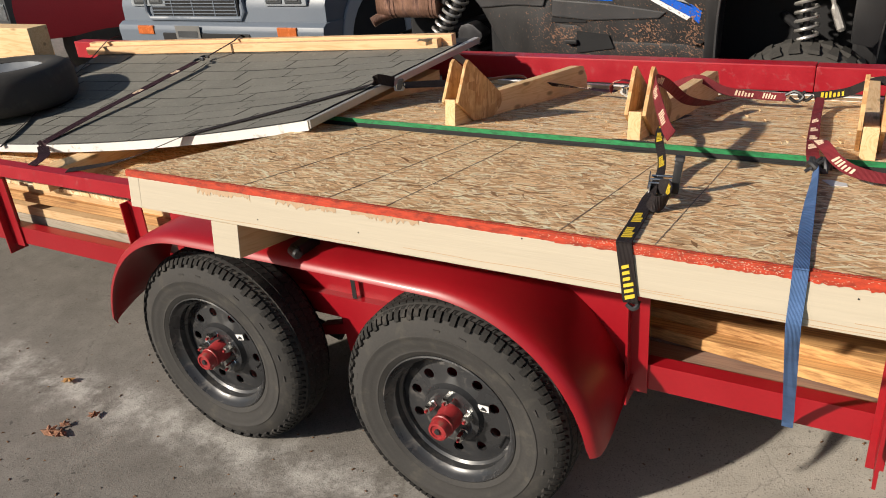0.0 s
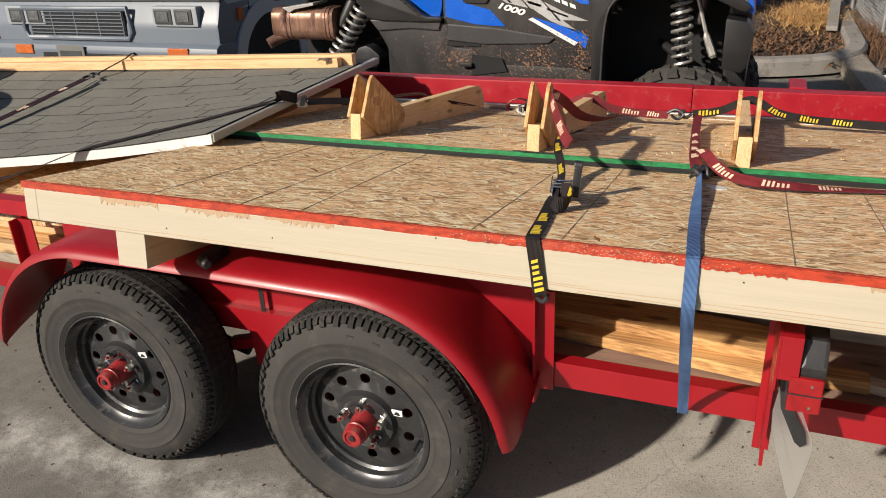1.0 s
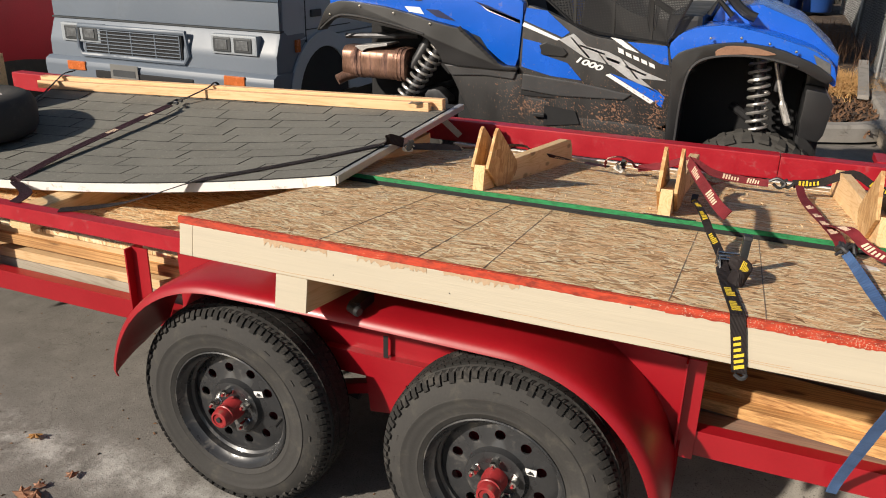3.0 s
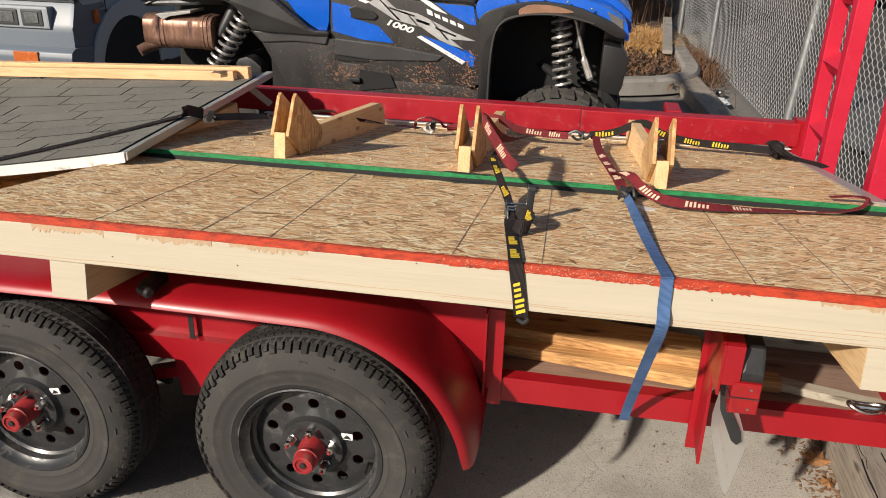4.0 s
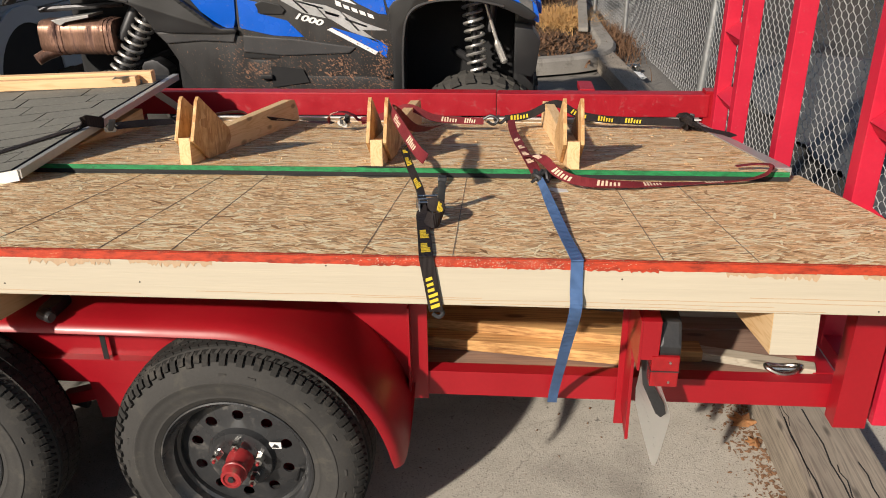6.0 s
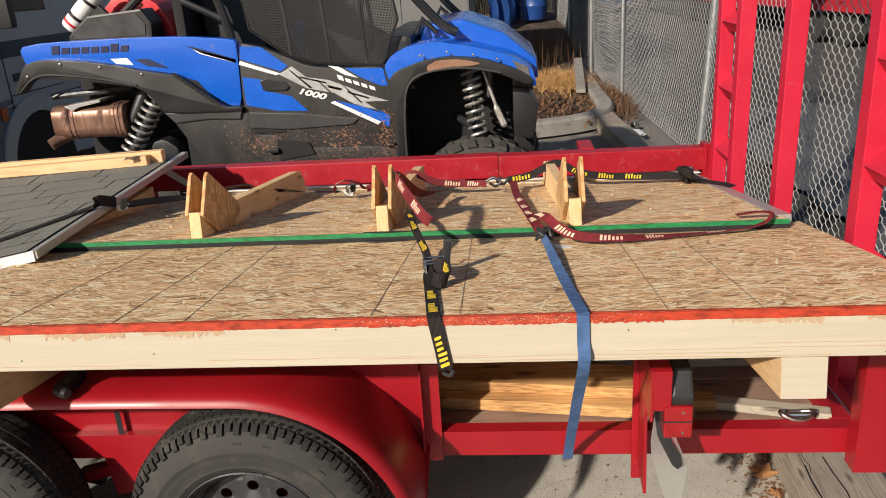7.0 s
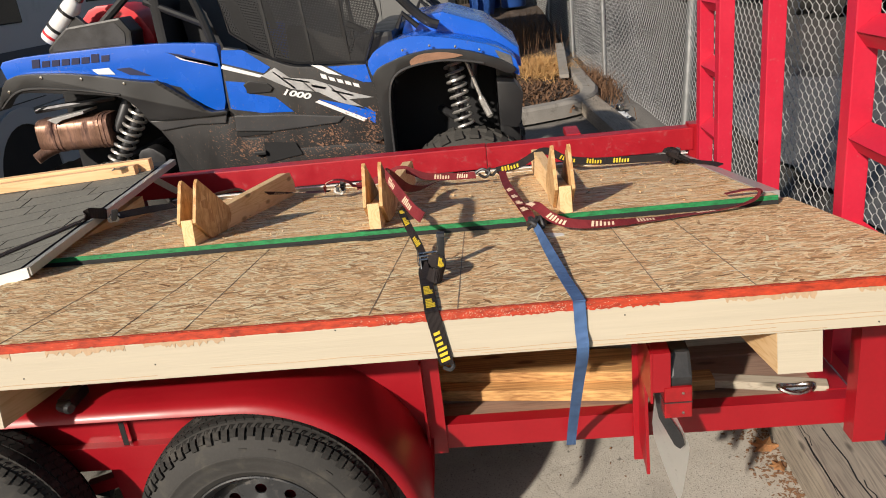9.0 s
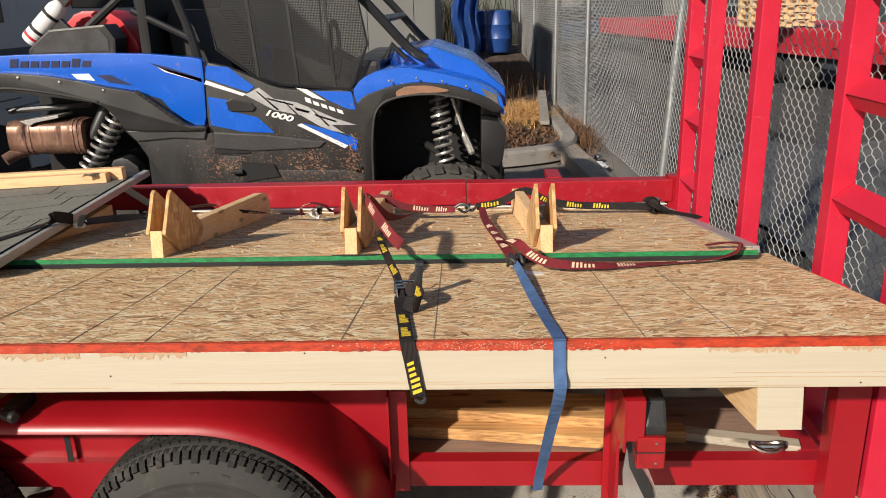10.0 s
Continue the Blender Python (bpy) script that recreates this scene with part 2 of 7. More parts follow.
    nt.links.new(v, nz.inputs["Vector"])
    nt.links.new(nz.outputs["Color"], wv.inputs[0])
    nt.links.new(v, wv.inputs[2])
    nt.links.new(wv.outputs[0], cr.inputs["Vector"])
    c = mix(nt, ramp(nt, cr.outputs["Distance"], [(0.0, (0.35, 0.35, 0.35)), (0.004, (0, 0, 0))]), c, (0.06, 0.055, 0.05))
    nt.links.new(c, p.inputs["Base Color"])
    p.inputs["Roughness"].default_value = 0.93
    h = mix(nt, 0.5, g, b)
    bump(nt, p, h, 0.55, 0.006)
    return m


M = {}
M["red"] = surf("red_paint", (0.305, 0.005, 0.012), 0.42, var=0.12, big=4, fine=90, relief=0.05, coat=0.10)
M["red_dusty"] = surf("red_paint_dusty", (0.36, 0.008, 0.018), 0.45, var=0.14, big=9, fine=90, relief=0.05, dirt=(0.36, 0.045, 0.050), dirt_amt=0.12, dirt_scale=30)
M["gate_red"] = surf("gate_red_paint", (0.54, 0.014, 0.042), 0.45, var=0.10, big=6, fine=90, relief=0.05, dirt=(0.50, 0.09, 0.10), dirt_amt=0.02, dirt_scale=60)
M["osb_grey"] = osb("strand_board_weathered", [(0.36, 0.19, 0.078), (0.76, 0.465, 0.225), (0.92, 0.62, 0.33), (1.0, 0.84, 0.55)], 0.085, 0.0120, 0.0, 0.62, 0.06, crisp=0.50, cracks=0.62)
M["osb_gold"] = osb("strand_board_fresh", [(0.38, 0.17, 0.055), (0.92, 0.56, 0.26), (1.0, 0.70, 0.38), (1.0, 0.88, 0.60)], 0.095, 0.0095, 0.0, 0.20, 0.02, crisp=0.55, cracks=0.85)


def strands(name, tones):
    """Single wood strands, each of its own tone."""
    m, nt, p = nodes_of(name)
    geo = nt.nodes.new("ShaderNodeNewGeometry")
    n = len(tones)
    c = ramp(nt, geo.outputs["Random Per Island"], [(k / n, t) for k, t in enumerate(tones)])
    f = noise_node(nt, mapped(nt, (30, 200, 30)), 1.0, 3.0)
    c = mix(nt, 1.0, c, ramp(nt, f, [(0.3, (0.82, 0.78, 0.74)), (0.6, (1, 1, 1))]), "MULTIPLY")
    nt.links.new(c, p.inputs["Base Color"])
    p.inputs["Roughness"].default_value = 0.75
    return m


M["strands_grey"] = strands("weathered_strands", [(0.26, 0.13, 0.05), (0.62, 0.37, 0.175), (0.82, 0.52, 0.265), (0.94, 0.645, 0.355), (1.0, 0.78, 0.48), (1.0, 0.90, 0.62)])
M["strands_gold"] = strands("fresh_strands", [(0.26, 0.115, 0.036), (0.62, 0.33, 0.12), (0.92, 0.57, 0.28), (1.0, 0.72, 0.40), (1.0, 0.84, 0.54), (1.0, 0.93, 0.70)])
M["osb_edge"] = osb("strand_board_gusset", [(0.44, 0.22, 0.075), (0.60, 0.35, 0.14), (0.70, 0.45, 0.20), (0.78, 0.54, 0.28)], 0.05, 0.012, 0.9, 0.7, 0.05, crisp=0.2, cracks=0.3)
M["primed"] = surf("primed_board", (0.505, 0.445, 0.342), 0.6, var=0.07, big=1.5, fine=8, relief=0.25, dirt=(0.47, 0.39, 0.28), dirt_amt=0.0, dirt_scale=2.2, stretch=(1.2, 14, 40))
M["edge_red"] = brushed_edge("edge_paint_red", (0.45, 0.042, 0.012), (0.50, 0.16, 0.08), 0.365)
M["chalk"] = surf("faded_pencil_line", (0.26, 0.19, 0.13), 0.9, var=0.5, big=12, fine=60, relief=0.0)
M["smear"] = surf("tan_paint_smear", (0.47, 0.325, 0.205), 0.7, var=0.15, big=12, fine=90, relief=0.1, stretch=(8, 1, 1))
M["edge_green"] = brushed_edge("edge_paint_green", (0.010, 0.20, 0.060), (0.02, 0.06, 0.03), 0.36)
M["pine"] = wood("pine_lumber", (0.76, 0.55, 0.31), (0.56, 0.33, 0.14), 0)
M["pine_y"] = wood("pine_lumber_cross", (0.76, 0.54, 0.30), (0.58, 0.34, 0.14), 1)
M["pine_orange"] = wood("pine_orange", (0.74, 0.43, 0.17), (0.20, 0.080, 0.024), 0, 2.6)
M["pine_warm"] = wood("pine_knotty", (0.80, 0.52, 0.29), (0.60, 0.33, 0.15), 0)
M["sheeting"] = surf("dark_sheeting", (0.105, 0.105, 0.105), 0.6, var=0.2, big=2, fine=50, relief=0.2)
M["brush_dark"] = surf("dark_brush", (0.035, 0.030, 0.022), 0.95, var=0.4, big=3, relief=0.1)
M["grey_wood"] = wood("grey_lumber", (0.50, 0.44, 0.35), (0.32, 0.27, 0.20), 0, 1.0, True)
M["deck_plank"] = wood("trailer_plank", (0.30, 0.20, 0.15), (0.20, 0.12, 0.09), 0)
M["tie"] = wood("weathered_tie", (0.36, 0.31, 0.25), (0.12, 0.10, 0.085), 1, 1.4)
M["rubber"] = surf("tyre_rubber", (0.045, 0.043, 0.041), 0.80, var=0.22, big=7, fine=150, relief=0.15, dirt=(0.072, 0.067, 0.058), dirt_amt=0.22, dirt_scale=14, spec=0.35)
M["tread"] = surf("tread_rubber", (0.024, 0.023, 0.022), 0.85, var=0.3, big=8, fine=150, relief=0.2, dirt=(0.06, 0.055, 0.05), dirt_amt=0.25, dirt_scale=14, spec=0.3)
M["lug_rubber"] = surf("lug_tyre_rubber", (0.060, 0.057, 0.052), 0.85, var=0.25, big=8, fine=120, relief=0.25, spec=0.3)
M["wheel"] = surf("wheel_black_paint", (0.046, 0.047, 0.050), 0.30, metal=0.3, var=0.2, big=8, fine=140, relief=0.05, coat=0.2, dirt=(0.13, 0.12, 0.11), dirt_amt=0.18, dirt_scale=14)
M["hub_red"] = surf("hub_red_grease", (0.30, 0.025, 0.028), 0.42, var=0.3, big=25, fine=120, relief=0.15, dirt=(0.22, 0.09, 0.065), dirt_amt=0.20, dirt_scale=30)
M["drum_red"] = surf("drum_red_paint", (0.24, 0.010, 0.014), 0.5, var=0.2, big=12, fine=90, relief=0.1)
M["chrome"] = surf("zinc_nut", (0.62, 0.61, 0.58), 0.25, metal=1.0, var=0.15, big=30, fine=200, relief=0.05)
M["galv"] = surf("galvanised_pipe", (0.45, 0.46, 0.46), 0.42, metal=0.75, var=0.14, big=20, fine=150, relief=0.08)
M["wire"] = surf("fence_wire", (0.47, 0.47, 0.46), 0.45, metal=0.2, var=0.12, big=20, fine=150, relief=0.0)
M["steel_dark"] = surf("dark_steel", (0.055, 0.055, 0.058), 0.45, metal=0.6, var=0.25, big=15, fine=150, relief=0.1)
M["black"] = surf("black_plastic", (0.018, 0.018, 0.019), 0.38, var=0.2, big=6, fine=160, relief=0.12)
M["black_dirty"] = surf("black_plastic_muddy", (0.030, 0.029, 0.029), 0.42, var=0.25, big=6, fine=160, relief=0.2, dirt=(0.20, 0.115, 0.075), dirt_amt=0.06, dirt_scale=60, stretch=(1.6, 1, 0.5))
M["moulding"] = surf("satin_black_moulding", (0.050, 0.050, 0.052), 0.34, var=0.2, big=5, fine=160, relief=0.12, dirt=(0.16, 0.10, 0.07), dirt_amt=0.05, dirt_scale=60)
# near-black that paints the shade inside hollows, slots and cracks
M["shade"] = surf("interior_shade", (0.010, 0.010, 0.011), 0.8, var=0.3, relief=0.1)
M["blue"] = surf("blue_plastic", (0.007, 0.108, 0.59), 0.26, var=0.10, big=5, fine=140, relief=0.03, coat=0.3, dirt=(0.15, 0.12, 0.18), dirt_amt=0.03, dirt_scale=16)
M["white"] = surf("white_decal", (0.80, 0.80, 0.79), 0.4, var=0.05, relief=0.0)
M["silver"] = surf("silver_decal", (0.45, 0.46, 0.47), 0.35, metal=0.3, var=0.2, big=14, relief=0.0)
M["dark_decal"] = surf("dark_decal", (0.015, 0.02, 0.07), 0.4, var=0.1, relief=0.0)
M["mud"] = surf("dried_mud", (0.27, 0.15, 0.095), 0.95, var=0.3, big=12, fine=120, relief=0.6)
M["spring"] = surf("spring_steel", (0.52, 0.50, 0.47), 0.35, metal=0.7, var=0.2, big=20, relief=0.08)
M["copper"] = surf("heat_stained_muffler", (0.30, 0.17, 0.12), 0.42, metal=0.6, var=0.5, big=5, fine=60, relief=0.1, dirt=(0.09, 0.05, 0.045), dirt_amt=0.40, dirt_scale=5, stretch=(2.5, 1, 0.6))
M["seat"] = surf("seat_fabric", (0.03, 0.03, 0.032), 0.9, var=0.3, relief=0.3)
M["red_bag"] = surf("red_fuel_can", (0.62, 0.02, 0.03), 0.4, var=0.1, relief=0.05)
M["strap_black"] = webbing("black_webbing", (0.021, 0.016, 0.016))
M["strap_maroon"] = webbing("maroon_webbing", (0.185, 0.022, 0.028))
M["strap_dark"] = webbing("dark_maroon_webbing", (0.034, 0.012, 0.017))
M["strap_blue"] = webbing("blue_webbing", (0.080, 0.155, 0.33), 500)
M["mark_yellow"] = surf("yellow_print", (0.70, 0.50, 0.03), 0.6, var=0.1, relief=0)
M["mark_cream"] = surf("cream_print", (0.72, 0.55, 0.40), 0.6, var=0.1, relief=0)
M["shingle"] = surf("asphalt_shingle", (0.165, 0.160, 0.138), 0.95, var=0.20, big=5, fine=260, relief=0.8, dirt=(0.25, 0.24, 0.21), dirt_amt=0.20, dirt_scale=70)
M["felt"] = surf("tar_felt", (0.016, 0.016, 0.016), 0.85, var=0.3, relief=0.4)
M["drip"] = surf("white_drip_edge", (0.78, 0.77, 0.74), 0.4, var=0.06, relief=0.05, dirt=(0.35, 0.30, 0.25), dirt_amt=0.12, dirt_scale=14)
M["drip_grey"] = surf("grey_drip_edge", (0.40, 0.395, 0.385), 0.4, metal=0.3, var=0.15, relief=0.08)
# motorhome paint for the front, with shade put into its colour
M["rv"] = surf("motorhome_paint_shaded", (0.140, 0.168, 0.208), 0.45, var=0.05, big=1.2, fine=60, relief=0.03, dirt=(0.135, 0.160, 0.195), dirt_amt=0.15, dirt_scale=2)
# the same paint made paler, to brighten the side turned from the sun
M["rv_lifted"] = surf("motorhome_paint_lifted", (0.46, 0.50, 0.54), 0.4, var=0.05, big=1.2, fine=60, relief=0.03, dirt=(0.40, 0.43, 0.46), dirt_amt=0.12, dirt_scale=2)
M["rv_dark"] = surf("motorhome_dark_trim", (0.04, 0.045, 0.05), 0.5, var=0.2, relief=0.05)
M["rv_rim"] = surf("lamp_surround_grey", (0.30, 0.33, 0.36), 0.45, var=0.06, relief=0.03)
M["rv_navy"] = surf("navy_stripe", (0.03, 0.055, 0.09), 0.45, var=0.1, relief=0.0)
M["amber"] = surf("amber_lens", (0.52, 0.13, 0.03), 0.25, var=0.15, big=30, relief=0.05)
M["tail_red"] = surf("red_lens", (0.30, 0.005, 0.009), 0.15, var=0.2, big=30, relief=0.05, coat=0.6)
M["lamp_glass"] = surf("headlamp_glass", (0.20, 0.21, 0.22), 0.12, metal=0.5, var=0.4, big=25, relief=0.15)
M["soil"] = surf("dry_soil", (0.060, 0.041, 0.029), 0.97, var=0.4, big=3, fine=45, relief=0.8, dirt=(0.17, 0.12, 0.08), dirt_amt=0.3, dirt_scale=9)
M["concrete"] = surf("kerb_concrete", (0.27, 0.25, 0.225), 0.92, var=0.18, big=4, fine=80, relief=0.4, dirt=(0.17, 0.155, 0.135), dirt_amt=0.25, dirt_scale=6)
M["straw"] = surf("dry_grass", (0.58, 0.34, 0.13), 0.9, var=0.4, big=9, relief=0.1)
M["brush"] = surf("dry_brush", (0.16, 0.085, 0.045), 0.95, var=0.4, big=9, relief=0.1)
M["leaf"] = surf("dry_maple_leaf", (0.58, 0.31, 0.14), 0.85, var=0.35, big=30, fine=120, relief=0.3)
M["rust"] = surf("orange_scraps", (0.50, 0.27, 0.17), 0.9, var=0.3, big=40, relief=0.3)
M["far_red"] = surf("far_red_paint", (0.45, 0.02, 0.035), 0.5, var=0.15, big=2, relief=0.0)
M["far_white"] = surf("box_white", (0.15, 0.15, 0.145), 0.6, var=0.08, big=2, relief=0.05)
M["barrel"] = surf("barrel_blue", (0.015, 0.06, 0.24), 0.4, var=0.15, relief=0.05)
M["tarp"] = surf("tarp_blue", (0.03, 0.10, 0.36), 0.5, var=0.2, relief=0.2)
M["ground"] = tarmac("asphalt_and_concrete")
M["screen"] = surf("window_net", (0.012, 0.012, 0.013), 0.7, var=0.2, relief=0.0)
glass = nodes_of("dark_window_glass")
glass[2].inputs["Base Color"].default_value = (0.02, 0.025, 0.03, 1)
glass[2].inputs["Roughness"].default_value = 0.08
M["glass"] = glass[0]
flap = nodes_of("clear_flap_plastic")
flap[2].inputs["Base Color"].default_value = (0.80, 0.80, 0.78, 1)
flap[2].inputs["Roughness"].default_value = 0.5
flap[2].inputs["Transmission Weight"].default_value = 0.85
flap[2].inputs["IOR"].default_value = 1.2
M["flap"] = flap[0]


# ---- building helpers ----
def thing(name, label, category, m=None, group="", kind=""):
    ob = new(name)
    ob.empty_display_size = 0.1
    ob.matrix_world = m if m is not None else Matrix.Identity(4)
    return tagged(ob, label, category, group, kind)


def part(name, bm, material, parent, label="", m=None, smooth=False):
    me = bpy.data.meshes.new(name)
    bmesh.ops.recalc_face_normals(bm, faces=bm.faces)
    if smooth:
        for f in bm.faces:
            f.smooth = True
    bm.to_mesh(me)
    bm.free()
    me.materials.append(M[material] if isinstance(material, str) else material)
    if any(f.material_index for f in me.polygons):
        # black for cut shingle edges, which also paints the shade between courses
        me.materials.append(M["felt"])
    if smooth:
        me.set_sharp_from_angle(angle=radians(38))
    ob = new(name, me)
    ob.parent = parent
    if m is not None:
        ob.matrix_basis = m
    if label:
        ob["label"] = label
    return ob




def lone(name, bm, material, label, category, group="", kind="", m=None, smooth=False):
    return tagged(part(name, bm, material, None, "", m, smooth), label, category, group, kind)


def box(x0, x1, y0, y1, z0, z1, bevel=0.0, bm=None, m=None):
    own = bmesh.new()
    bmesh.ops.create_cube(own, size=1.0)
    for v in own.verts:
        v.co = Vector(((x0, x1)[v.co.x > 0], (y0, y1)[v.co.y > 0], (z0, z1)[v.co.z > 0]))
    if bevel:
        bmesh.ops.bevel(own, geom=own.edges[:], offset=bevel, segments=2, profile=0.7, affect="EDGES")
    if m is not None:
        own.transform(m)
    return join(bm, own)


def join(bm, own):
    if bm is None:
        return own
    me = bpy.data.meshes.new("tmp")
    own.to_mesh(me)
    own.free()
    bm.from_mesh(me)
    bpy.data.meshes.remove(me)
    return bm


def prism(pts, axis, a, b, bevel=0.0, bm=None, m=None):
    """A flat outline, in the two axes other than axis, made thick from a to b."""
    own = bmesh.new()

    def put(u, v, w):
        return {0: (w, u, v), 1: (u, w, v), 2: (u, v, w)}[axis]

    lo = [own.verts.new(put(u, v, a)) for u, v in pts]
    hi = [own.verts.new(put(u, v, b)) for u, v in pts]
    n = len(pts)
    own.faces.new(lo)
    own.faces.new(hi)
    for k in range(n):
        own.faces.new((lo[k], lo[(k + 1) % n], hi[(k + 1) % n], hi[k]))
    bmesh.ops.recalc_face_normals(own, faces=own.faces)
    if bevel:
        bmesh.ops.bevel(own, geom=own.edges[:], offset=bevel, segments=2, profile=0.7, affect="EDGES", clamp_overlap=True)
    if m is not None:
        own.transform(m)
    return join(bm, own)


def rounded(pts, n=1):
    """Corner cutting, for soft moulded outlines."""
    for _ in range(n):
        out = []
        for k in range(len(pts)):
            (a, b), (c, d) = pts[k], pts[(k + 1) % len(pts)]
            out += [(a * 0.82 + c * 0.18, b * 0.82 + d * 0.18), (a * 0.18 + c * 0.82, b * 0.18 + d * 0.82)]
        pts = out
    return pts


def sweep(pts, r, sides=8, bm=None, closed=False, cap=True):
    """A round bar along a line of points; r is one radius or one for each point."""
    own = bmesh.new()
    P = [Vector(q) for q in pts]
    n = len(P)
    rad = r if isinstance(r, (list, tuple)) else [r] * n
    rings, up = [], None
    for k in range(n):
        d = (P[(k + 1) % n] - P[k - 1]) if closed else (P[min(k + 1, n - 1)] - P[max(k - 1, 0)])
        d.normalize()
        if up is None:
            up = Vector((0, 0, 1)) if abs(d.z) < 0.9 else Vector((1, 0, 0))
        up = (up - d * up.dot(d)).normalized()
        side = d.cross(up)
        rings.append([own.verts.new(P[k] + (up * math.cos(2 * math.pi * s / sides) + side * math.sin(2 * math.pi * s / sides)) * rad[k]) for s in range(sides)])
    for k in range(n if closed else n - 1):
        a, b = rings[k], rings[(k + 1) % n]
        for s in range(sides):
            own.faces.new((a[s], a[(s + 1) % sides], b[(s + 1) % sides], b[s]))
    if cap and not closed:
        own.faces.new(rings[0])
        own.faces.new(rings[-1])
    return join(bm, own)


def lathe(profile, sides=48, bm=None, m=None, closed=False):
    """Profile (radius, height) turned about the y axis; height is along y."""
    own = bmesh.new()
    rings = [[own.verts.new((r * math.cos(2 * math.pi * s / sides), h, r * math.sin(2 * math.pi * s / sides))) for s in range(sides)] for r, h in profile]
    idx = list(range(len(rings))) + ([0] if closed else [])
    for a, b in zip(idx, idx[1:]):
        for s in range(sides):
            own.faces.new((rings[a][s], rings[a][(s + 1) % sides], rings[b][(s + 1) % sides], rings[b][s]))
    if not closed:
        for q in (0, -1):
            if profile[q][0] > 1e-4:
                own.faces.new(rings[q])
    bmesh.ops.remove_doubles(own, verts=own.verts[:], dist=1e-5)
    if m is not None:
        own.transform(m)
    return join(bm, own)


def smoothline(pts, n=8):
    """Points along a Catmull-Rom line."""
    P = [Vector(q) for q in pts]
    out = []
    for k in range(len(P) - 1):
        a, b, c, d = P[max(k - 1, 0)], P[k], P[k + 1], P[min(k + 2, len(P) - 1)]
        for s in range(n):
            t = s / n
            out.append(0.5 * ((2 * b) + (c - a) * t + (2 * a - 5 * b + 4 * c - d) * t * t + (3 * b - a - 3 * c + d) * t ** 3))
    return out + [P[-1]]


def ribbon(pts, width, thick, across=None, bm=None, normals=None):
    """A webbing band along points. across: its width's direction at each point, or one for all."""
    own = bmesh.new()
    P = [Vector(q) for q in pts]
    n = len(P)
    rows = []
    for k in range(n):
        d = (P[min(k + 1, n - 1)] - P[max(k - 1, 0)]).normalized()
        w = Vector(across[k] if isinstance(across, list) else across)
        w = (w - d * w.dot(d)).normalized()
        up = d.cross(w)
        rows.append([own.verts.new(P[k] + w * sx * width / 2 + up * sz * thick / 2) for sx, sz in ((-1, -1), (1, -1), (1, 1), (-1, 1))])
    for a, b in zip(rows, rows[1:]):
        for s in range(4):
            own.faces.new((a[s], a[(s + 1) % 4], b[(s + 1) % 4], b[s]))
    own.faces.new(rows[0])
    own.faces.new(rows[-1])
    return join(bm, own)


def coil(p0, p1, r, turns, wire, bm=None):
    a, b = Vector(p0), Vector(p1)
    d = (b - a).normalized()
    u = d.orthogonal().normalized()
    v = d.cross(u)
    n = int(turns * 14)
    return sweep([a + (b - a) * (k / n) + (u * math.cos(2 * math.pi * k / 14) + v * math.sin(2 * math.pi * k / 14)) * r for k in range(n + 1)], wire, 6, bm)


GROUND = -0.025    # level of the yard under the wheels
TILT_DECK = 8.5
PANEL = Matrix.Translation((0, 0.24, 0)) @ pose(0, 0, 0, -TILT_DECK) @ Matrix.Translation((0, -0.24, -0.01))
TOP = 1.002        # upper face of the near panel, in the panel's own frame
SHEET = 1.030      # upper face of the far roof section

STRAP = PANEL @ Matrix.Translation((0, 0, -0.006))     # where the straps over the load lie

# ==== sections ====
# ---- ground ----
def ground_sheet():
    bm = bmesh.new()
    xs = [-60, -30, -15, -8] + [-6 + 0.5 * k for k in range(25)] + [8, 12, 20, 40, 70]
    ys = [-40, -15, -6] + [-4 + 0.5 * k for k in range(33)] + [14, 17, 22, 30, 45, 80]
    grid = [[bm.verts.new((x, y, GROUND if -3 < x < 3 and -3 < y < 4 else GROUND + 0.02 * noise.noise((x * 0.3, y * 0.3, 0)))) for y in ys] for x in xs]
    for a in range(len(xs) - 1):
        for b in range(len(ys) - 1):
            bm.faces.new((grid[a][b], grid[a + 1][b], grid[a + 1][b + 1], grid[a][b + 1]))
    return lone("ground", bm, "ground", "grey asphalt yard with pale concrete apron, dust and cracks", "ground", kind="structure", smooth=True)


ground_sheet()

# ---- trailer ----
trailer = thing("utility_trailer", "red steel tandem-axle utility trailer loaded with shed parts", "trailer")
NEAR, FAR = 0.52, 2.50


def channel(x0, x1, y, z0, z1, side, t=0.006, lip=0.045):
    """A steel channel along x with its web at y and flanges towards side, one folded section."""
    w, e = y + side * t, y + side * lip
    return prism([(y, z0), (e, z0), (e, z0 + t), (w, z0 + t), (w, z1 - t), (e, z1 - t), (e, z1), (y, z1)], 0, x0, x1, 0.001)


part("lower_rail", channel(-4.2, 1.56, NEAR, 0.425, 0.500, 1), "red", trailer)
part("top_rail", channel(-4.2, 1.56, NEAR - 0.004, 0.722, 0.775, 1, lip=0.05), "red_dusty", trailer, "red top rail, dusty on its upper face")
part("lower_rail", channel(-4.2, 1.60, FAR, 0.425, 0.500, -1), "red", trailer)
part("top_rail", box(-4.2, 0.615, FAR - 0.055, FAR + 0.03, 0.705, 0.818, 0.006), "red_dusty", trailer, "red box-section top rail with dusty top")
part("top_rail", box(0.617, 1.62, FAR - 0.055, FAR + 0.03, 0.705, 0.815, 0.006), "red_dusty", trailer)
part("rear_beam", box(1.50, 1.56, NEAR + 0.05, FAR - 0.05, 0.42, 0.50, 0.004), "red", trailer)
part("front_beam", box(-4.26, -4.2, NEAR, FAR, 0.42, 0.50, 0.004), "red", trailer)


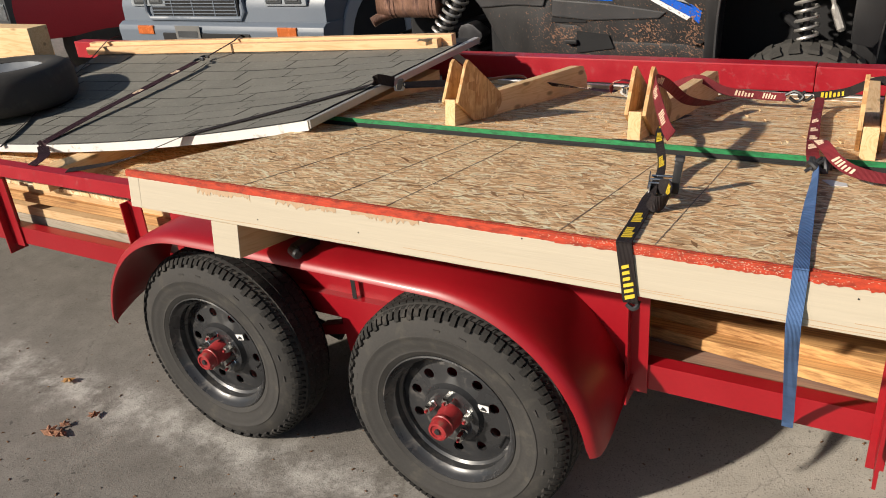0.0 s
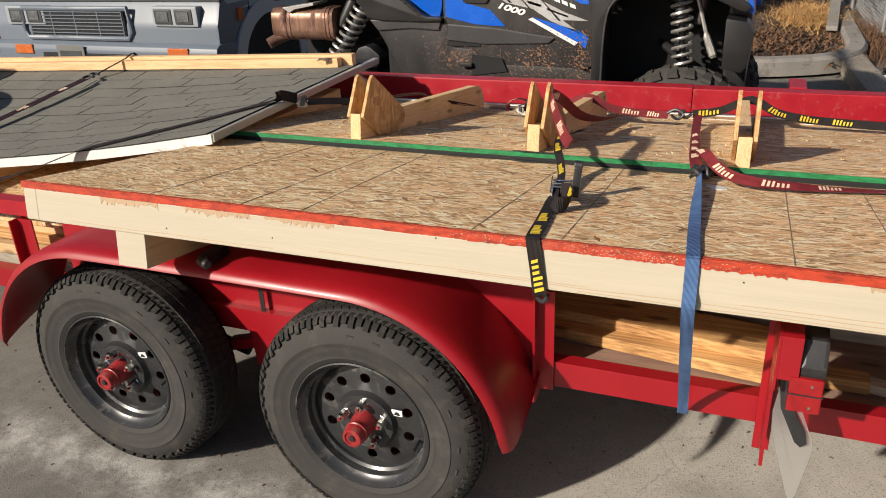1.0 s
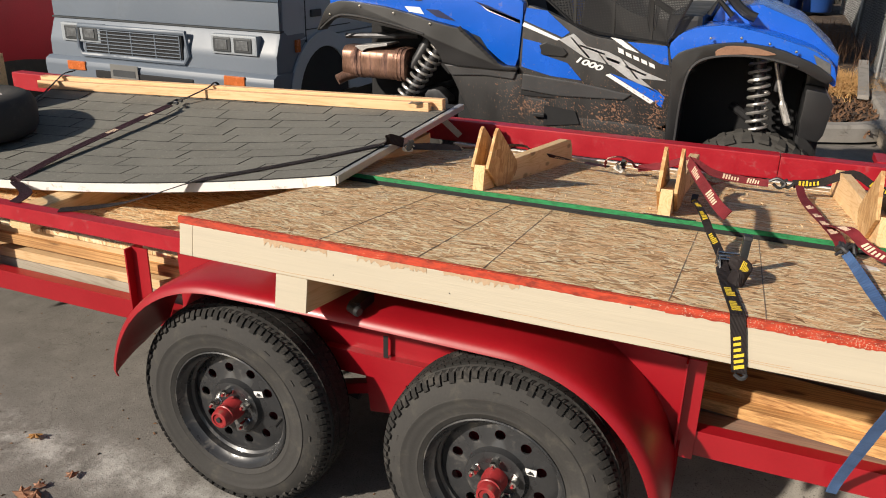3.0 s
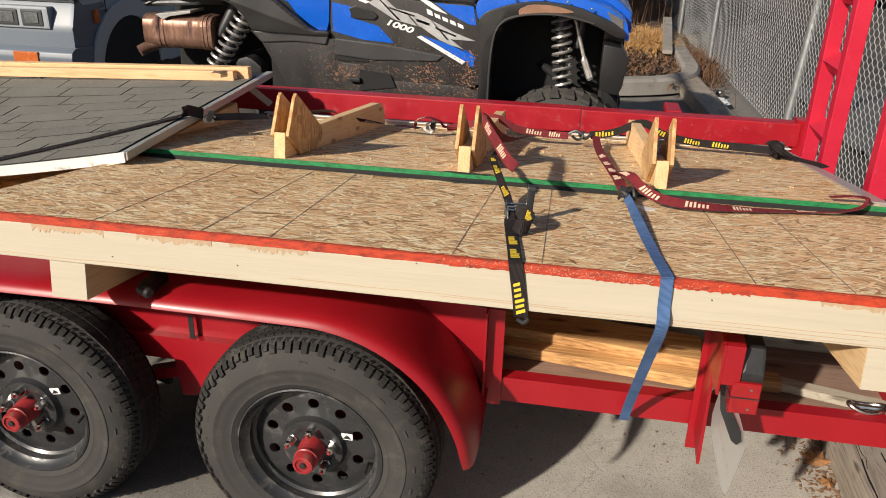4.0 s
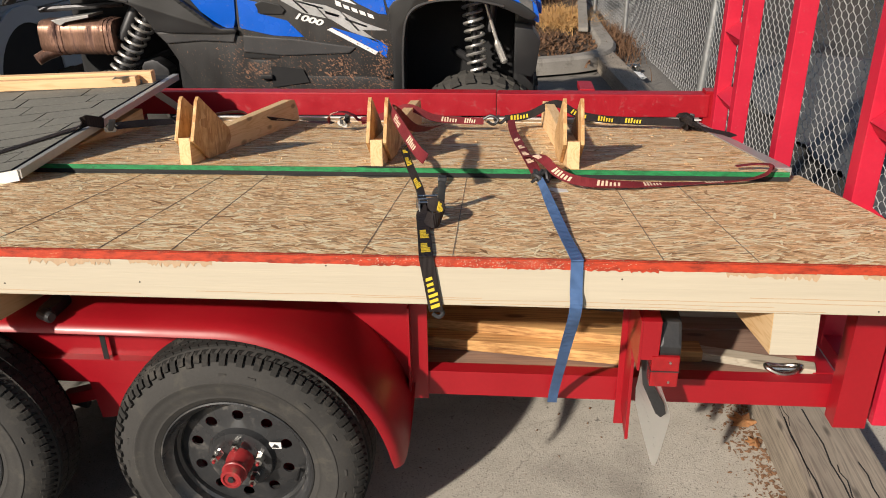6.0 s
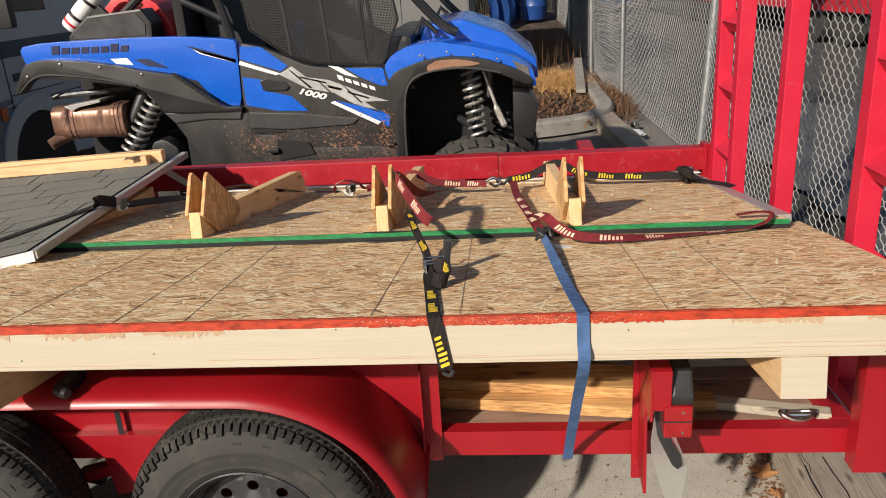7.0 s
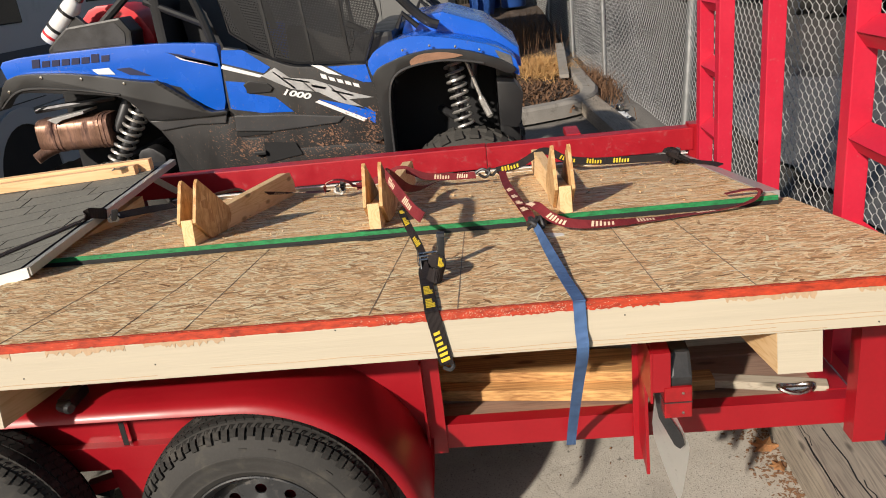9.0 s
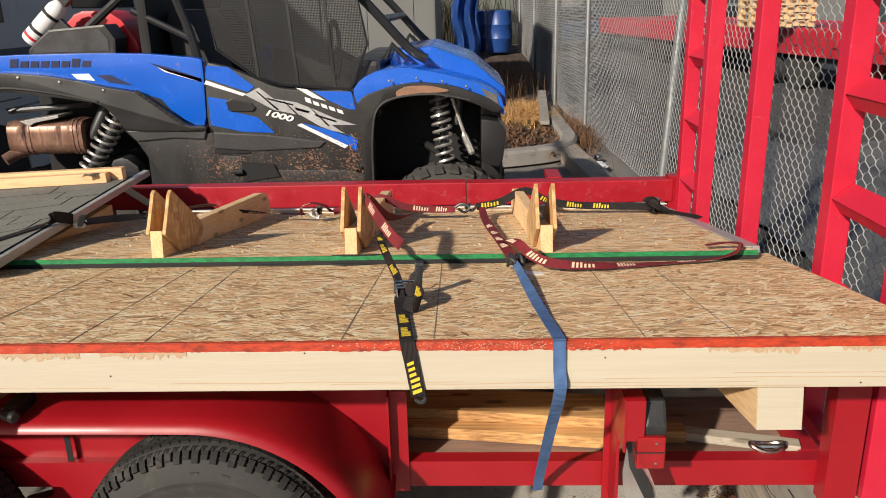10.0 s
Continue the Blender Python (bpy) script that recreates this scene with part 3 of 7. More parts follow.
def angle_post(x, w=0.045, z0=0.385, z1=0.712, y=NEAR - 0.008, d=0.05):
    bm = box(x - w / 2, x + w / 2, y, y + 0.006, z0 + 0.03, z1, 0.001)
    return box(x - w / 2, x - w / 2 + 0.006, y - 0.03, y + d, z0, z1, 0.001, bm)


for px, pw in ((0.440, 0.05), (-1.37, 0.07), (-2.17, 0.07), (-2.97, 0.07), (-3.77, 0.07)):
    part("post", angle_post(px, pw), "red", trailer)
# the post beside the lamp is a deep gusset that tapers to a point below the rail
bm = prism([(NEAR - 0.015, 0.42), (NEAR - 0.115, 0.385), (NEAR - 0.10, 0.62), (NEAR - 0.02, 0.765), (NEAR + 0.02, 0.765), (NEAR + 0.02, 0.42)], 0, 0.987, 0.995)
box(0.972, 1.010, NEAR - 0.016, NEAR - 0.008, 0.36, 0.765, 0.001, bm)
part("post", bm, "red", trailer)
bm = prism([(1.527, 0.405), (1.608, 0.405), (1.608, 0.82), (1.527, 0.80)], 1, NEAR - 0.06, NEAR - 0.052)
box(1.601, 1.608, NEAR - 0.052, NEAR + 0.08, 0.405, 0.82, 0.001, bm)
box(1.527, 1.534, NEAR - 0.052, NEAR - 0.005, 0.405, 0.80, 0.001, bm)
part("corner_post", bm, "red", trailer)
part("corner_post", box(1.60, 1.66, FAR - 0.05, FAR + 0.03, 0.40, 0.83, 0.004), "red", trailer)
for fx in (-3.6, -2.4, -1.2, 0.0, 0.9, 1.3):
    part("post", box(fx - 0.02, fx + 0.02, FAR - 0.02, FAR + 0.02, 0.49, 0.71, 0.002), "red", trailer)
part("rail_tab", box(1.02, 1.09, FAR + 0.03, FAR + 0.22, 0.79, 0.82, 0.003), "red_dusty", trailer)

# floor planks
for k in range(13):
    y0 = NEAR + 0.012 + k * 0.150
    part("plank", box(-4.2, 1.50, y0, y0 + 0.143, 0.440 + 0.002 * (k % 2), 0.472 + 0.003 * (k % 3), 0.004), "deck_plank", trailer)


def fender_skin():
    path = [(-0.855 - 0.441 * math.cos(a), 0.335 + 0.441 * math.sin(a)) for a in [radians(5 + 85 * k / 18) for k in range(19)]]
    path += [(-0.65, 0.778), (-0.43, 0.779), (-0.21, 0.778)]
    path += [(-0.010 + 0.441 * math.sin(a), 0.335 + 0.441 * math.cos(a)) for a in [radians(83.5 * k / 18) for k in range(19)]]
    section = [(NEAR - 0.004, 0.0), (0.42, 0.004), (0.325, 0.004), (0.283, 0.001), (0.262, -0.004), (0.250, -0.013), (0.245, -0.026)]
    bm = bmesh.new()
    rows = []
    for k, (x, z) in enumerate(path):
        a, b = path[max(k - 1, 0)], path[min(k + 1, len(path) - 1)]
        d = Vector((b[0] - a[0], 0, b[1] - a[1])).normalized()
        nrm = Vector((-d.z, 0, d.x))
        pinch = 0.012 if k in (0, len(path) - 1) else 0.0
        row = [Vector((x, y + pinch, z)) + nrm * off for y, off in section]
        for p in row:       # both ends are cut on a slant, higher towards the frame
            p.z = max(p.z, 0.380 + max(0.0, p.y - 0.262) * 0.34)
        rows.append([bm.verts.new(p) for p in row])
    for a, b in zip(rows, rows[1:]):
        for s in range(len(section) - 1):
            bm.faces.new((a[s], a[s + 1], b[s + 1], b[s]))
    bmesh.ops.recalc_face_normals(bm, faces=bm.faces)
    bmesh.ops.solidify(bm, geom=bm.faces[:], thickness=0.004)
    return bm


part("fender", fender_skin(), "red", trailer, "glossy red tandem fender with rolled lip", smooth=True)
# plates between fender and frame
part("fender_plate", prism([(0.05, 0.74), (0.415, 0.712), (0.415, 0.42), (0.37, 0.52), (0.24, 0.67)], 1, NEAR - 0.006, NEAR), "red", trailer)
part("frame_plate", box(-1.24, 0.41, NEAR + 0.03, NEAR + 0.036, 0.47, 0.715, 0.001), "red", trailer)
part("side_beam", box(-1.24, 0.41, NEAR + 0.010, NEAR + 0.043, 0.433, 0.492, 0.003), "red", trailer)
# near-black strip paints the shade of an upright slot in the frame
part("frame_gap_shade", box(-0.462, -0.446, NEAR + 0.0075, NEAR + 0.0097, 0.458, 0.575, 0.001), "shade", trailer)
# spring hanger between the wheels
bm = prism([(-0.535, 0.45), (-0.385, 0.45), (-0.405, 0.30), (-0.515, 0.285)], 1, NEAR + 0.02, NEAR + 0.032, 0.002)
prism([(-0.535, 0.45), (-0.385, 0.45), (-0.405, 0.30), (-0.515, 0.285)], 1, NEAR + 0.08, NEAR + 0.092, 0.002, bm)
part("spring_hanger", bm, "red", trailer)
part("equalizer", prism([(-0.64, 0.345), (-0.465, 0.395), (-0.29, 0.345), (-0.30, 0.31), (-0.465, 0.355), (-0.63, 0.31)], 1, NEAR + 0.036, NEAR + 0.076, 0.003), "red", trailer)
part("leaf_spring", sweep(smoothline([(-0.57, NEAR + 0.056, 0.31), (-0.86, NEAR + 0.056, 0.37), (-1.15, NEAR + 0.056, 0.31)], 5), 0.018, 6), "steel_dark", trailer)
part("leaf_spring", sweep(smoothline([(-0.29, NEAR + 0.056, 0.31), (0.0, NEAR + 0.056, 0.37), (0.29, NEAR + 0.056, 0.31)], 5), 0.018, 6), "steel_dark", trailer)
for ax in (-0.895, -0.029):
    part("axle", sweep([(ax, 0.42, 0.313), (ax, 2.62, 0.313)], 0.035, 12), "steel_dark", trailer)


def wheel_disc():
    """A steel wheel with a ring of round holes: barrel, dished disc, centre boss."""
    bm = lathe([(0.186, 0.20), (0.186, 0.085), (0.172, 0.075), (0.173, 0.058), (0.181, 0.052), (0.181, 0.030), (0.190, 0.024), (0.196, 0.014), (0.202, 0.004), (0.206, 0.006), (0.204, 0.020), (0.192, 0.03), (0.192, 0.20)], 64, closed=True)
    n, ro, ri, rh, rm = 10, 0.172, 0.094, 0.0160, 0.128
    dish = lambda r: 0.070 - 0.020 * max(0.0, (ro - r) / (ro - ri))
    own = bmesh.new()
    for k in range(n):
        a0, a1, am = 2 * math.pi * k / n, 2 * math.pi * (k + 1) / n, 2 * math.pi * (k + 0.5) / n
        cx, cz = rm * math.cos(am), rm * math.sin(am)
        edge = []
        for q in range(7):
            a = a0 + (a1 - a0) * q / 6
            edge.append((ro, a))
        edge += [(ro + (ri - ro) * q / 3, a1) for q in (1, 2)]
        edge += [(ri, a1 + (a0 - a1) * q / 6) for q in range(7)]
        edge += [(ri + (ro - ri) * q / 3, a0) for q in (1, 2)]
        out = [own.verts.new((r * math.cos(a), dish(r), r * math.sin(a))) for r, a in edge]
        hole, back = [], []
        for v in out:
            d = Vector((v.co.x - cx, 0, v.co.z - cz)).normalized()
            q = Vector((cx, 0, cz)) + d * rh
            hole.append(own.verts.new((q.x, dish(rm), q.z)))
            back.append(own.verts.new((q.x, dish(rm) + 0.006, q.z)))
        m = len(out)
        for q in range(m):
            own.faces.new((out[q], out[(q + 1) % m], hole[(q + 1) % m], hole[q]))
            own.faces.new((hole[q], hole[(q + 1) % m], back[(q + 1) % m], back[q]))
    bmesh.ops.remove_doubles(own, verts=own.verts[:], dist=1e-5)
    join(bm, own)
    lathe([(0.094, 0.050), (0.088, 0.040), (0.086, 0.034), (0.070, 0.031), (0.060, 0.036), (0.046, 0.038), (0.0, 0.038)], 48, bm)
    return bm


def tyre_body():
    p = [(0.196, 0.018), (0.206, 0.006), (0.216, 0.0035), (0.218, 0.0015), (0.222, 0.0015), (0.224, 0.002), (0.238, -0.004), (0.250, -0.0055), (0.262, -0.006), (0.264, -0.0075), (0.268, -0.0075), (0.270, -0.0048), (0.284, -0.001), (0.296, 0.005), (0.309, 0.013), (0.3225, 0.0235), (0.3325, 0.038), (0.3392, 0.058), (0.3412, 0.10),
         (0.3392, 0.145), (0.3325, 0.162), (0.314, 0.186), (0.290, 0.203), (0.24, 0.205), (0.196, 0.19)]
    return lathe(p, 72, closed=True)


def tyre_tread():
    """Blocks in five staggered rows round the tyre."""
    bm = bmesh.new()
    rows = ((0.034, 0.031, 92, 0.0, 0.328), (0.067, 0.030, 88, 0.4, 0.3385), (0.100, 0.031, 88, 0.1, 0.340), (0.133, 0.030, 88, 0.6, 0.3385), (0.166, 0.031, 92, 0.3, 0.328))
    for y, w, n, off, r in rows:
        for k in range(n):
            a = 2 * math.pi * (k + off) / n
            half = math.pi / n * 0.90
            zig = 0.55 * half
            low, top = [], []
            edge = [(-w / 2, -half), (-w / 6, -half + zig), (w / 6, -half - zig * 0.6), (w / 2, -half), (w / 2, half), (w / 6, half - zig * 0.6), (-w / 6, half + zig), (-w / 2, half)]
            for dy, da in edge:
                drop = 0.013 if abs(y + dy - 0.10) > 0.08 else (0.005 if abs(y + dy - 0.10) > 0.07 else (-0.006 if abs(y + dy - 0.10) > 0.052 and r < 0.33 else 0.0))
                low.append(bm.verts.new(((r - 0.004) * math.cos(a + da), y + dy, (r - 0.004) * math.sin(a + da))))
                q = r + 0.0045 - drop
                top.append(bm.verts.new((q * math.cos(a + da * 0.97), y + dy * 0.97, q * math.sin(a + da * 0.97))))
            bm.faces.new(top)
            for q in range(8):
                bm.faces.new((low[q], low[(q + 1) % 8], top[(q + 1) % 8], top[q]))
    # shoulder lugs, long and short by turns
    for k in range(92):
        a = 2 * math.pi * k / 92
        prof = [(0.333, 0.026), (0.326, 0.017), (0.318, 0.0105)] + ([(0.310, 0.006)] if k % 2 else [])
        up, down = [], []
        for r, y in prof:
            for lst, dr, dy in ((up, 0.0006, -0.0006), (down, -0.004, 0.006)):
                lst.append([bm.verts.new(((r + dr) * math.cos(a + d), y + dy, (r + dr) * math.sin(a + d))) for d in (-0.024, 0.024)])
        for q in range(len(prof) - 1):
            bm.faces.new((up[q][0], up[q][1], up[q + 1][1], up[q + 1][0]))
            for e in (0, 1):
                bm.faces.new((up[q][e], up[q + 1][e], down[q + 1][e], down[q][e]))
        bm.faces.new((up[-1][0], up[-1][1], down[-1][1], down[-1][0]))
    return bm


WHEEL_Z = 0.313
WHEELS = ((-0.029, 0.0), (-0.895, -12.0))     # place along the trailer, and turn, of each near wheel


def settled(bm, turn, grow=1.018):
    """A tyre grown to its size, with the foot pressed flat on the ground and the sidewall bulging above it."""
    spin = pose(0, 0, 0, 0, turn, 0).to_3x3()
    back = spin.inverted()
    for v in bm.verts:
        v.co.x, v.co.z = v.co.x * grow, v.co.z * grow
        w = spin @ v.co
        low = GROUND - WHEEL_Z
        if w.z < low + 0.06:
            press = (low + 0.06 - w.z) / 0.10
            w.y += (w.y - 0.10) * 0.10 * press
            w.z = max(w.z, low + 0.0005)
        v.co = back @ w
    return bm


def road_wheel(x, y, turn, parent):
    rim = part("wheel", wheel_disc(), "wheel", parent, "black steel wheel with a ring of round holes", Matrix.Translation((x, y, WHEEL_Z)) @ pose(0, 0, 0, 0, turn, 0), smooth=True)
    part("tyre", settled(tyre_body(), turn), "rubber", rim, "worn black trailer tyre with dusty sidewall", smooth=True)
    part("tread", settled(tyre_tread(), turn), "tread", rim)
    part("brake_drum", lathe([(0.150, 0.095), (0.150, 0.15), (0.06, 0.16), (0.06, 0.095)], 32, closed=True), "drum_red", rim, "red-painted brake drum behind the holes", smooth=True)
    part("hub_cap", lathe([(0.036, 0.040), (0.036, 0.018), (0.033, 0.010), (0.0325, -0.008), (0.034, -0.010), (0.034, -0.018), (0.031, -0.020), (0.0295, -0.040), (0.027, -0.046), (0.021, -0.047), (0.019, -0.043), (0.0, -0.042)], 32), "hub_red", rim, "greasy red bearing hub", smooth=True)
    part("grease_cap", lathe([(0.009, -0.041), (0.008, -0.048), (0.0, -0.049)], 16), "steel_dark", rim, smooth=True)
    for k in range(5):
        a = 2 * math.pi * k / 5 + 0.3
        m = Matrix.Translation((0.062 * math.cos(a), 0, 0.062 * math.sin(a)))
        part("lug_nut", lathe([(0.0155, 0.040), (0.0155, 0.034), (0.0125, 0.032), (0.0125, 0.010), (0.0105, 0.003), (0.0, 0.001)], 6, m=m), "chrome", rim)
        part("stud_tip", lathe([(0.0045, 0.010), (0.0045, -0.006), (0.0, -0.007)], 8, m=m), "hub_red", rim)
    part("valve", sweep([(0.150, 0.066, -0.05), (0.152, 0.036, -0.052), (0.150, 0.022, -0.055)], 0.004, 6), "black", rim)
    sticker = part("sticker", box(0.080, 0.112, 0.0462, 0.0478, 0.032, 0.052, 0), "white", rim, "small white sticker")
    part("sticker_print", prism([(0.084, 0.035), (0.107, 0.035), (0.102, 0.043), (0.094, 0.047), (0.090, 0.041)], 1, 0.0455, 0.0461), "steel_dark", sticker)
    # worn raised marks round the sidewall
    for k in range(16):
        a = 2 * math.pi * (k + (0.35 if k % 4 == 3 else 0.0)) / 16
        if k % 8 in (5, 6):
            continue
        m = pose(0, 0, 0, 0, -math.degrees(a), 0)
        part("sidewall_mark", box(0.285, 0.295, -0.0008, 0.004, -0.010, 0.010, 0, m=m), "rubber", rim)
    return rim


for wx, turn in WHEELS:
    road_wheel(wx, 0.312, turn, trailer)
    far = part("wheel", wheel_disc(), "wheel", trailer, "", Matrix.Translation((wx, 2.80, WHEEL_Z)) @ pose(0, 0, 0, 0, 0, 180), smooth=True)
    part("tyre", settled(tyre_body(), 0), "rubber", far, smooth=True)

# lamp bracket: a red channel box with grey insert, red lens block, arm and clear flap
lamp = thing("tail_lamp", "red tail lamp in a steel bracket above a clear mud flap", "tail lamp", Matrix.Translation((1.052, 0.40, 0.622)))
bm = prism([(0.105, 0.145), (0.105, 0.175), (-0.065, 0.155), (-0.065, 0.05), (-0.055, 0.05), (-0.055, 0.14)], 0, -0.060, -0.018, 0.002)
prism([(0.105, 0.03), (0.105, 0.17), (-0.065, 0.155), (-0.065, 0.02)], 0, -0.066, -0.060, 0.001, bm)
part("bracket", bm, "red", lamp, "folded red steel bracket")
part("insert", prism([(0.09, 0.155), (-0.035, 0.140), (-0.062, 0.085), (-0.060, 0.060), (0.0, 0.05), (0.09, 0.08)], 0, -0.017, 0.034, 0.008), "steel_dark", lamp, "dark grey bent plate")
lens = part("lens", box(-0.034, 0.032, -0.068, -0.02, -0.022, 0.062, 0.004), "tail_red", lamp, "red plastic lens")
part("lens_seam", box(-0.035, 0.033, -0.0695, -0.03, 0.020, 0.023), "steel_dark", lens)
for sz in (0.050, -0.004):
    part("screw", lathe([(0.004, -0.002), (0.003, -0.004), (0.0, -0.004)], 10, m=Matrix.Translation((0.010, -0.066, sz - 0.004))), "chrome", lens)
part("housing", box(-0.040, 0.034, -0.022, 0.01, -0.026, 0.080, 0.004), "black", lamp)
part("arm", prism([(-0.058, 0.08), (-0.040, 0.08), (-0.018, -0.035), (0.018, -0.100), (0.024, -0.128), (0.012, -0.140), (-0.002, -0.128), (-0.040, -0.045)], 1, -0.030, -0.022, 0.002), "steel_dark", lamp, "grey steel arm with slotted end")
bm = prism(rounded([(u * 0.80 + 0.024 - 0.10 * w, w * 1.12 - 0.020) for u, w in ((-0.078, 0.055), (-0.062, 0.055), (-0.030, -0.02), (0.006, -0.105), (-0.006, -0.150), (-0.040, -0.252), (-0.054, -0.250), (-0.085, -0.15), (-0.108, -0.06))], 1), 1, -0.0185, -0.0165)
bmesh.ops.triangulate(bm, faces=bm.faces[:])
flap_ob = part("mud_flap", bm, "flap", lamp, "clear plastic flap with faint embossed bars")
for k in range(4):
    part("embossed_bar", prism([(-0.052 + 0.018 * k, -0.060 - 0.050 * k), (-0.048 + 0.018 * k, -0.061 - 0.050 * k), (-0.030 + 0.014 * k, -0.098 - 0.050 * k), (-0.034 + 0.014 * k, -0.097 - 0.050 * k)], 1, -0.0196, -0.0186), "flap", flap_ob)

# ramp gate standing upright at the rear
gate = thing("ramp_gate", "red steel ramp gate folded upright at the trailer rear", "ramp gate", Matrix.Translation((1.66, 1.51, 0.40)))
for gy in (-1.00, -0.62, 0.04, 0.62, 0.92):
    part("gate_bar", box(-0.025, 0.038, gy - 0.030, gy + 0.030, 0.0, 1.75, 0.004), "gate_red", gate)
part("gate_foot", box(-0.022, 0.034, -1.02, 0.94, 0.0, 0.05, 0.003), "gate_red", gate)
part("gate_head", box(-0.022, 0.034, -1.02, 0.94, 1.70, 1.75, 0.003), "gate_red", gate)
for k in range(4):
    z = 0.44 + 0.287 * k
    for y0, y1 in ((-0.968, -0.652), (0.652, 0.888)):
        bm = prism([(-0.024, z - 0.012), (-0.020, z - 0.018), (0.036, z + 0.024), (0.032, z + 0.030)], 1, y0, y1, 0.001)
        prism([(-0.024, z - 0.012), (-0.020, z - 0.018), (0.012, z - 0.052), (0.006, z - 0.054)], 1, y0, y1, 0.001, bm)
        part("rung", bm, "gate_red", gate)

def strand_field(parent, material, label, x0, x1, y0, y1, top, count, spread, long, wide, seed):
    """Wood strands lying proud of a strand board, in tapering six-cornered slivers."""
    rng = random.Random(seed)
    vs, fs = [], []
    for k in range(count):
        x, y, a = rng.uniform(x0, x1), rng.uniform(y0, y1), rng.gauss(0, spread)
        l, w = rng.uniform(*long) * (0.5 + 0.5 * rng.random()), rng.uniform(*wide)
        bend = rng.uniform(-0.12, 0.12) * l
        z = top + rng.uniform(0.0002, 0.0009)
        b = len(vs)
        for u, v in ((-0.5, rng.uniform(-0.5, 0.1)), (-0.15, -0.5), (0.3, -0.45), (0.5, rng.uniform(-0.2, 0.5)), (0.2, 0.5), (-0.3, 0.42)):
            du, dv = u * l, v * w + bend * (1 - 4 * u * u)
            px, py = x + du * math.cos(a) - dv * math.sin(a), y + du * math.sin(a) + dv * math.cos(a)
            vs.append((min(max(px, x0), x1), min(max(py, y0), y1), z))
        fs.append(tuple(range(b, b + 6)))
    me = bpy.data.meshes.new("strand_layer")
    me.from_pydata(vs, [], fs)
    me.materials.append(M[material])
    ob = new("strand_layer", me)
    ob.parent = parent
    return tagged(ob, label, kind="stuff")


# ---- the load: near wall panel ----
panel = thing("shed_panel", "strand-board shed panel on a cream primed frame with red-painted edge", "panel", PANEL)
part("sheathing", box(-0.86, 1.58, 0.002, 0.98, TOP - 0.017, TOP, 0.0015), "osb_grey", panel, "weathered strand board with chalk lines")
strand_field(panel, "strands_grey", "loose-edged wood strands of the weathered board", -0.855, 1.575, 0.012, 0.86, TOP, 8000, 0.55, (0.025, 0.10), (0.002, 0.010), 101)
part("edge_strip", box(-0.861, 1.581, -0.002, 0.0018, TOP - 0.0165, TOP - 0.0005), "edge_red", panel, "board edge brushed with red paint")
part("edge_paint", box(-0.861, 1.581, 0.0005, 0.007, TOP + 0.0002, TOP + 0.0012), "edge_red", panel)
part("rim_board", box(-0.815, 1.58, 0.0, 0.038, TOP - 0.101, TOP - 0.0175, 0.003), "primed", panel, "cream primed two-by-four")
part("end_stud", box(-0.858, -0.8165, 0.001, 0.96, TOP - 0.101, TOP - 0.018, 0.003), "primed", panel)
for k in range(7):
    jx = -0.45 + 0.305 * k
    part("joist", box(jx - 0.019, jx + 0.019, 0.039, 0.94, TOP - 0.101, TOP - 0.0175, 0.002), "pine_y", panel)
part("rear_stud", box(1.541, 1.579, 0.039, 0.94, TOP - 0.101, TOP - 0.0175, 0.002), "primed", panel)
part("back_board", box(-0.815, 1.579, 0.941, 0.979, TOP - 0.101, TOP - 0.0175, 0.002), "pine", panel)
for cx, dx in ((-0.19, -0.045), (-0.03, -0.07), (0.372, 0.0), (0.560, -0.02), (0.981, 0.0), (1.166, 0.0), (-0.45, -0.05)):
    bm = box(-0.0010, 0.0010, 0.015, 0.89, TOP + 0.0001, TOP + 0.0012, m=Matrix.Translation((cx, 0, 0)) @ pose(0, 0, 0, 0, 0, -dx * 50))
    part("chalk_line", bm, "chalk", panel)
for nx, nz in ((-0.40, 0.93), (-0.412, 0.99), (1.40, 0.915), (1.455, 0.916), (0.9, 0.97), (-0.1, 0.94), (0.3, 0.985)):
    part("nail_head", lathe([(0.0019, 0.0005), (0.0016, -0.0009), (0.0, -0.0011)], 8, m=Matrix.Translation((nx, 0, nz - 0.005))), "steel_dark", panel)
# ragged runs of edge paint and tan smears on the cream board
random.seed(41)


def ragged(x0, x1, top, drop, y0, y1, step=0.006):
    pts, x = [(x0, top), (x1, top)], x1
    while x > x0:
        pts.append((x, top - drop * random.uniform(0.25, 1.0) * (0.5 + 0.5 * abs(noise.noise((x * 6, drop * 90, 0))) * 2)))
        x -= step * random.uniform(0.5, 1.6)
    return prism(pts, 1, y0, y1)


for k in range(8):
    x0 = -0.84 + 0.302 * k
    part("paint_run", ragged(x0, x0 + 0.30, TOP - 0.0163, 0.0028 if k not in (4, 5) else 0.006, -0.0014, -0.0002), "edge_red", panel)
    part("paint_run", prism([(u, 2 * 0.007 - w) for u, w in [(x0, 0.007), (x0 + 0.30, 0.007)] + [(x0 + 0.30 - 0.0075 * q, 0.007 - random.uniform(0.000, 0.005)) for q in range(41)]], 2, TOP + 0.0003, TOP + 0.0011), "edge_red", panel)
for x0, x1, dr in ((-0.60, -0.42, 0.024), (-0.34, -0.16, 0.027), (-0.12, 0.06, 0.020), (1.10, 1.28, 0.022), (1.36, 1.50, 0.020)):
    part("paint_smear", ragged(x0, x1, TOP - 0.018, dr, -0.0009, -0.0001, 0.004), "smear", panel)
random.seed(77)
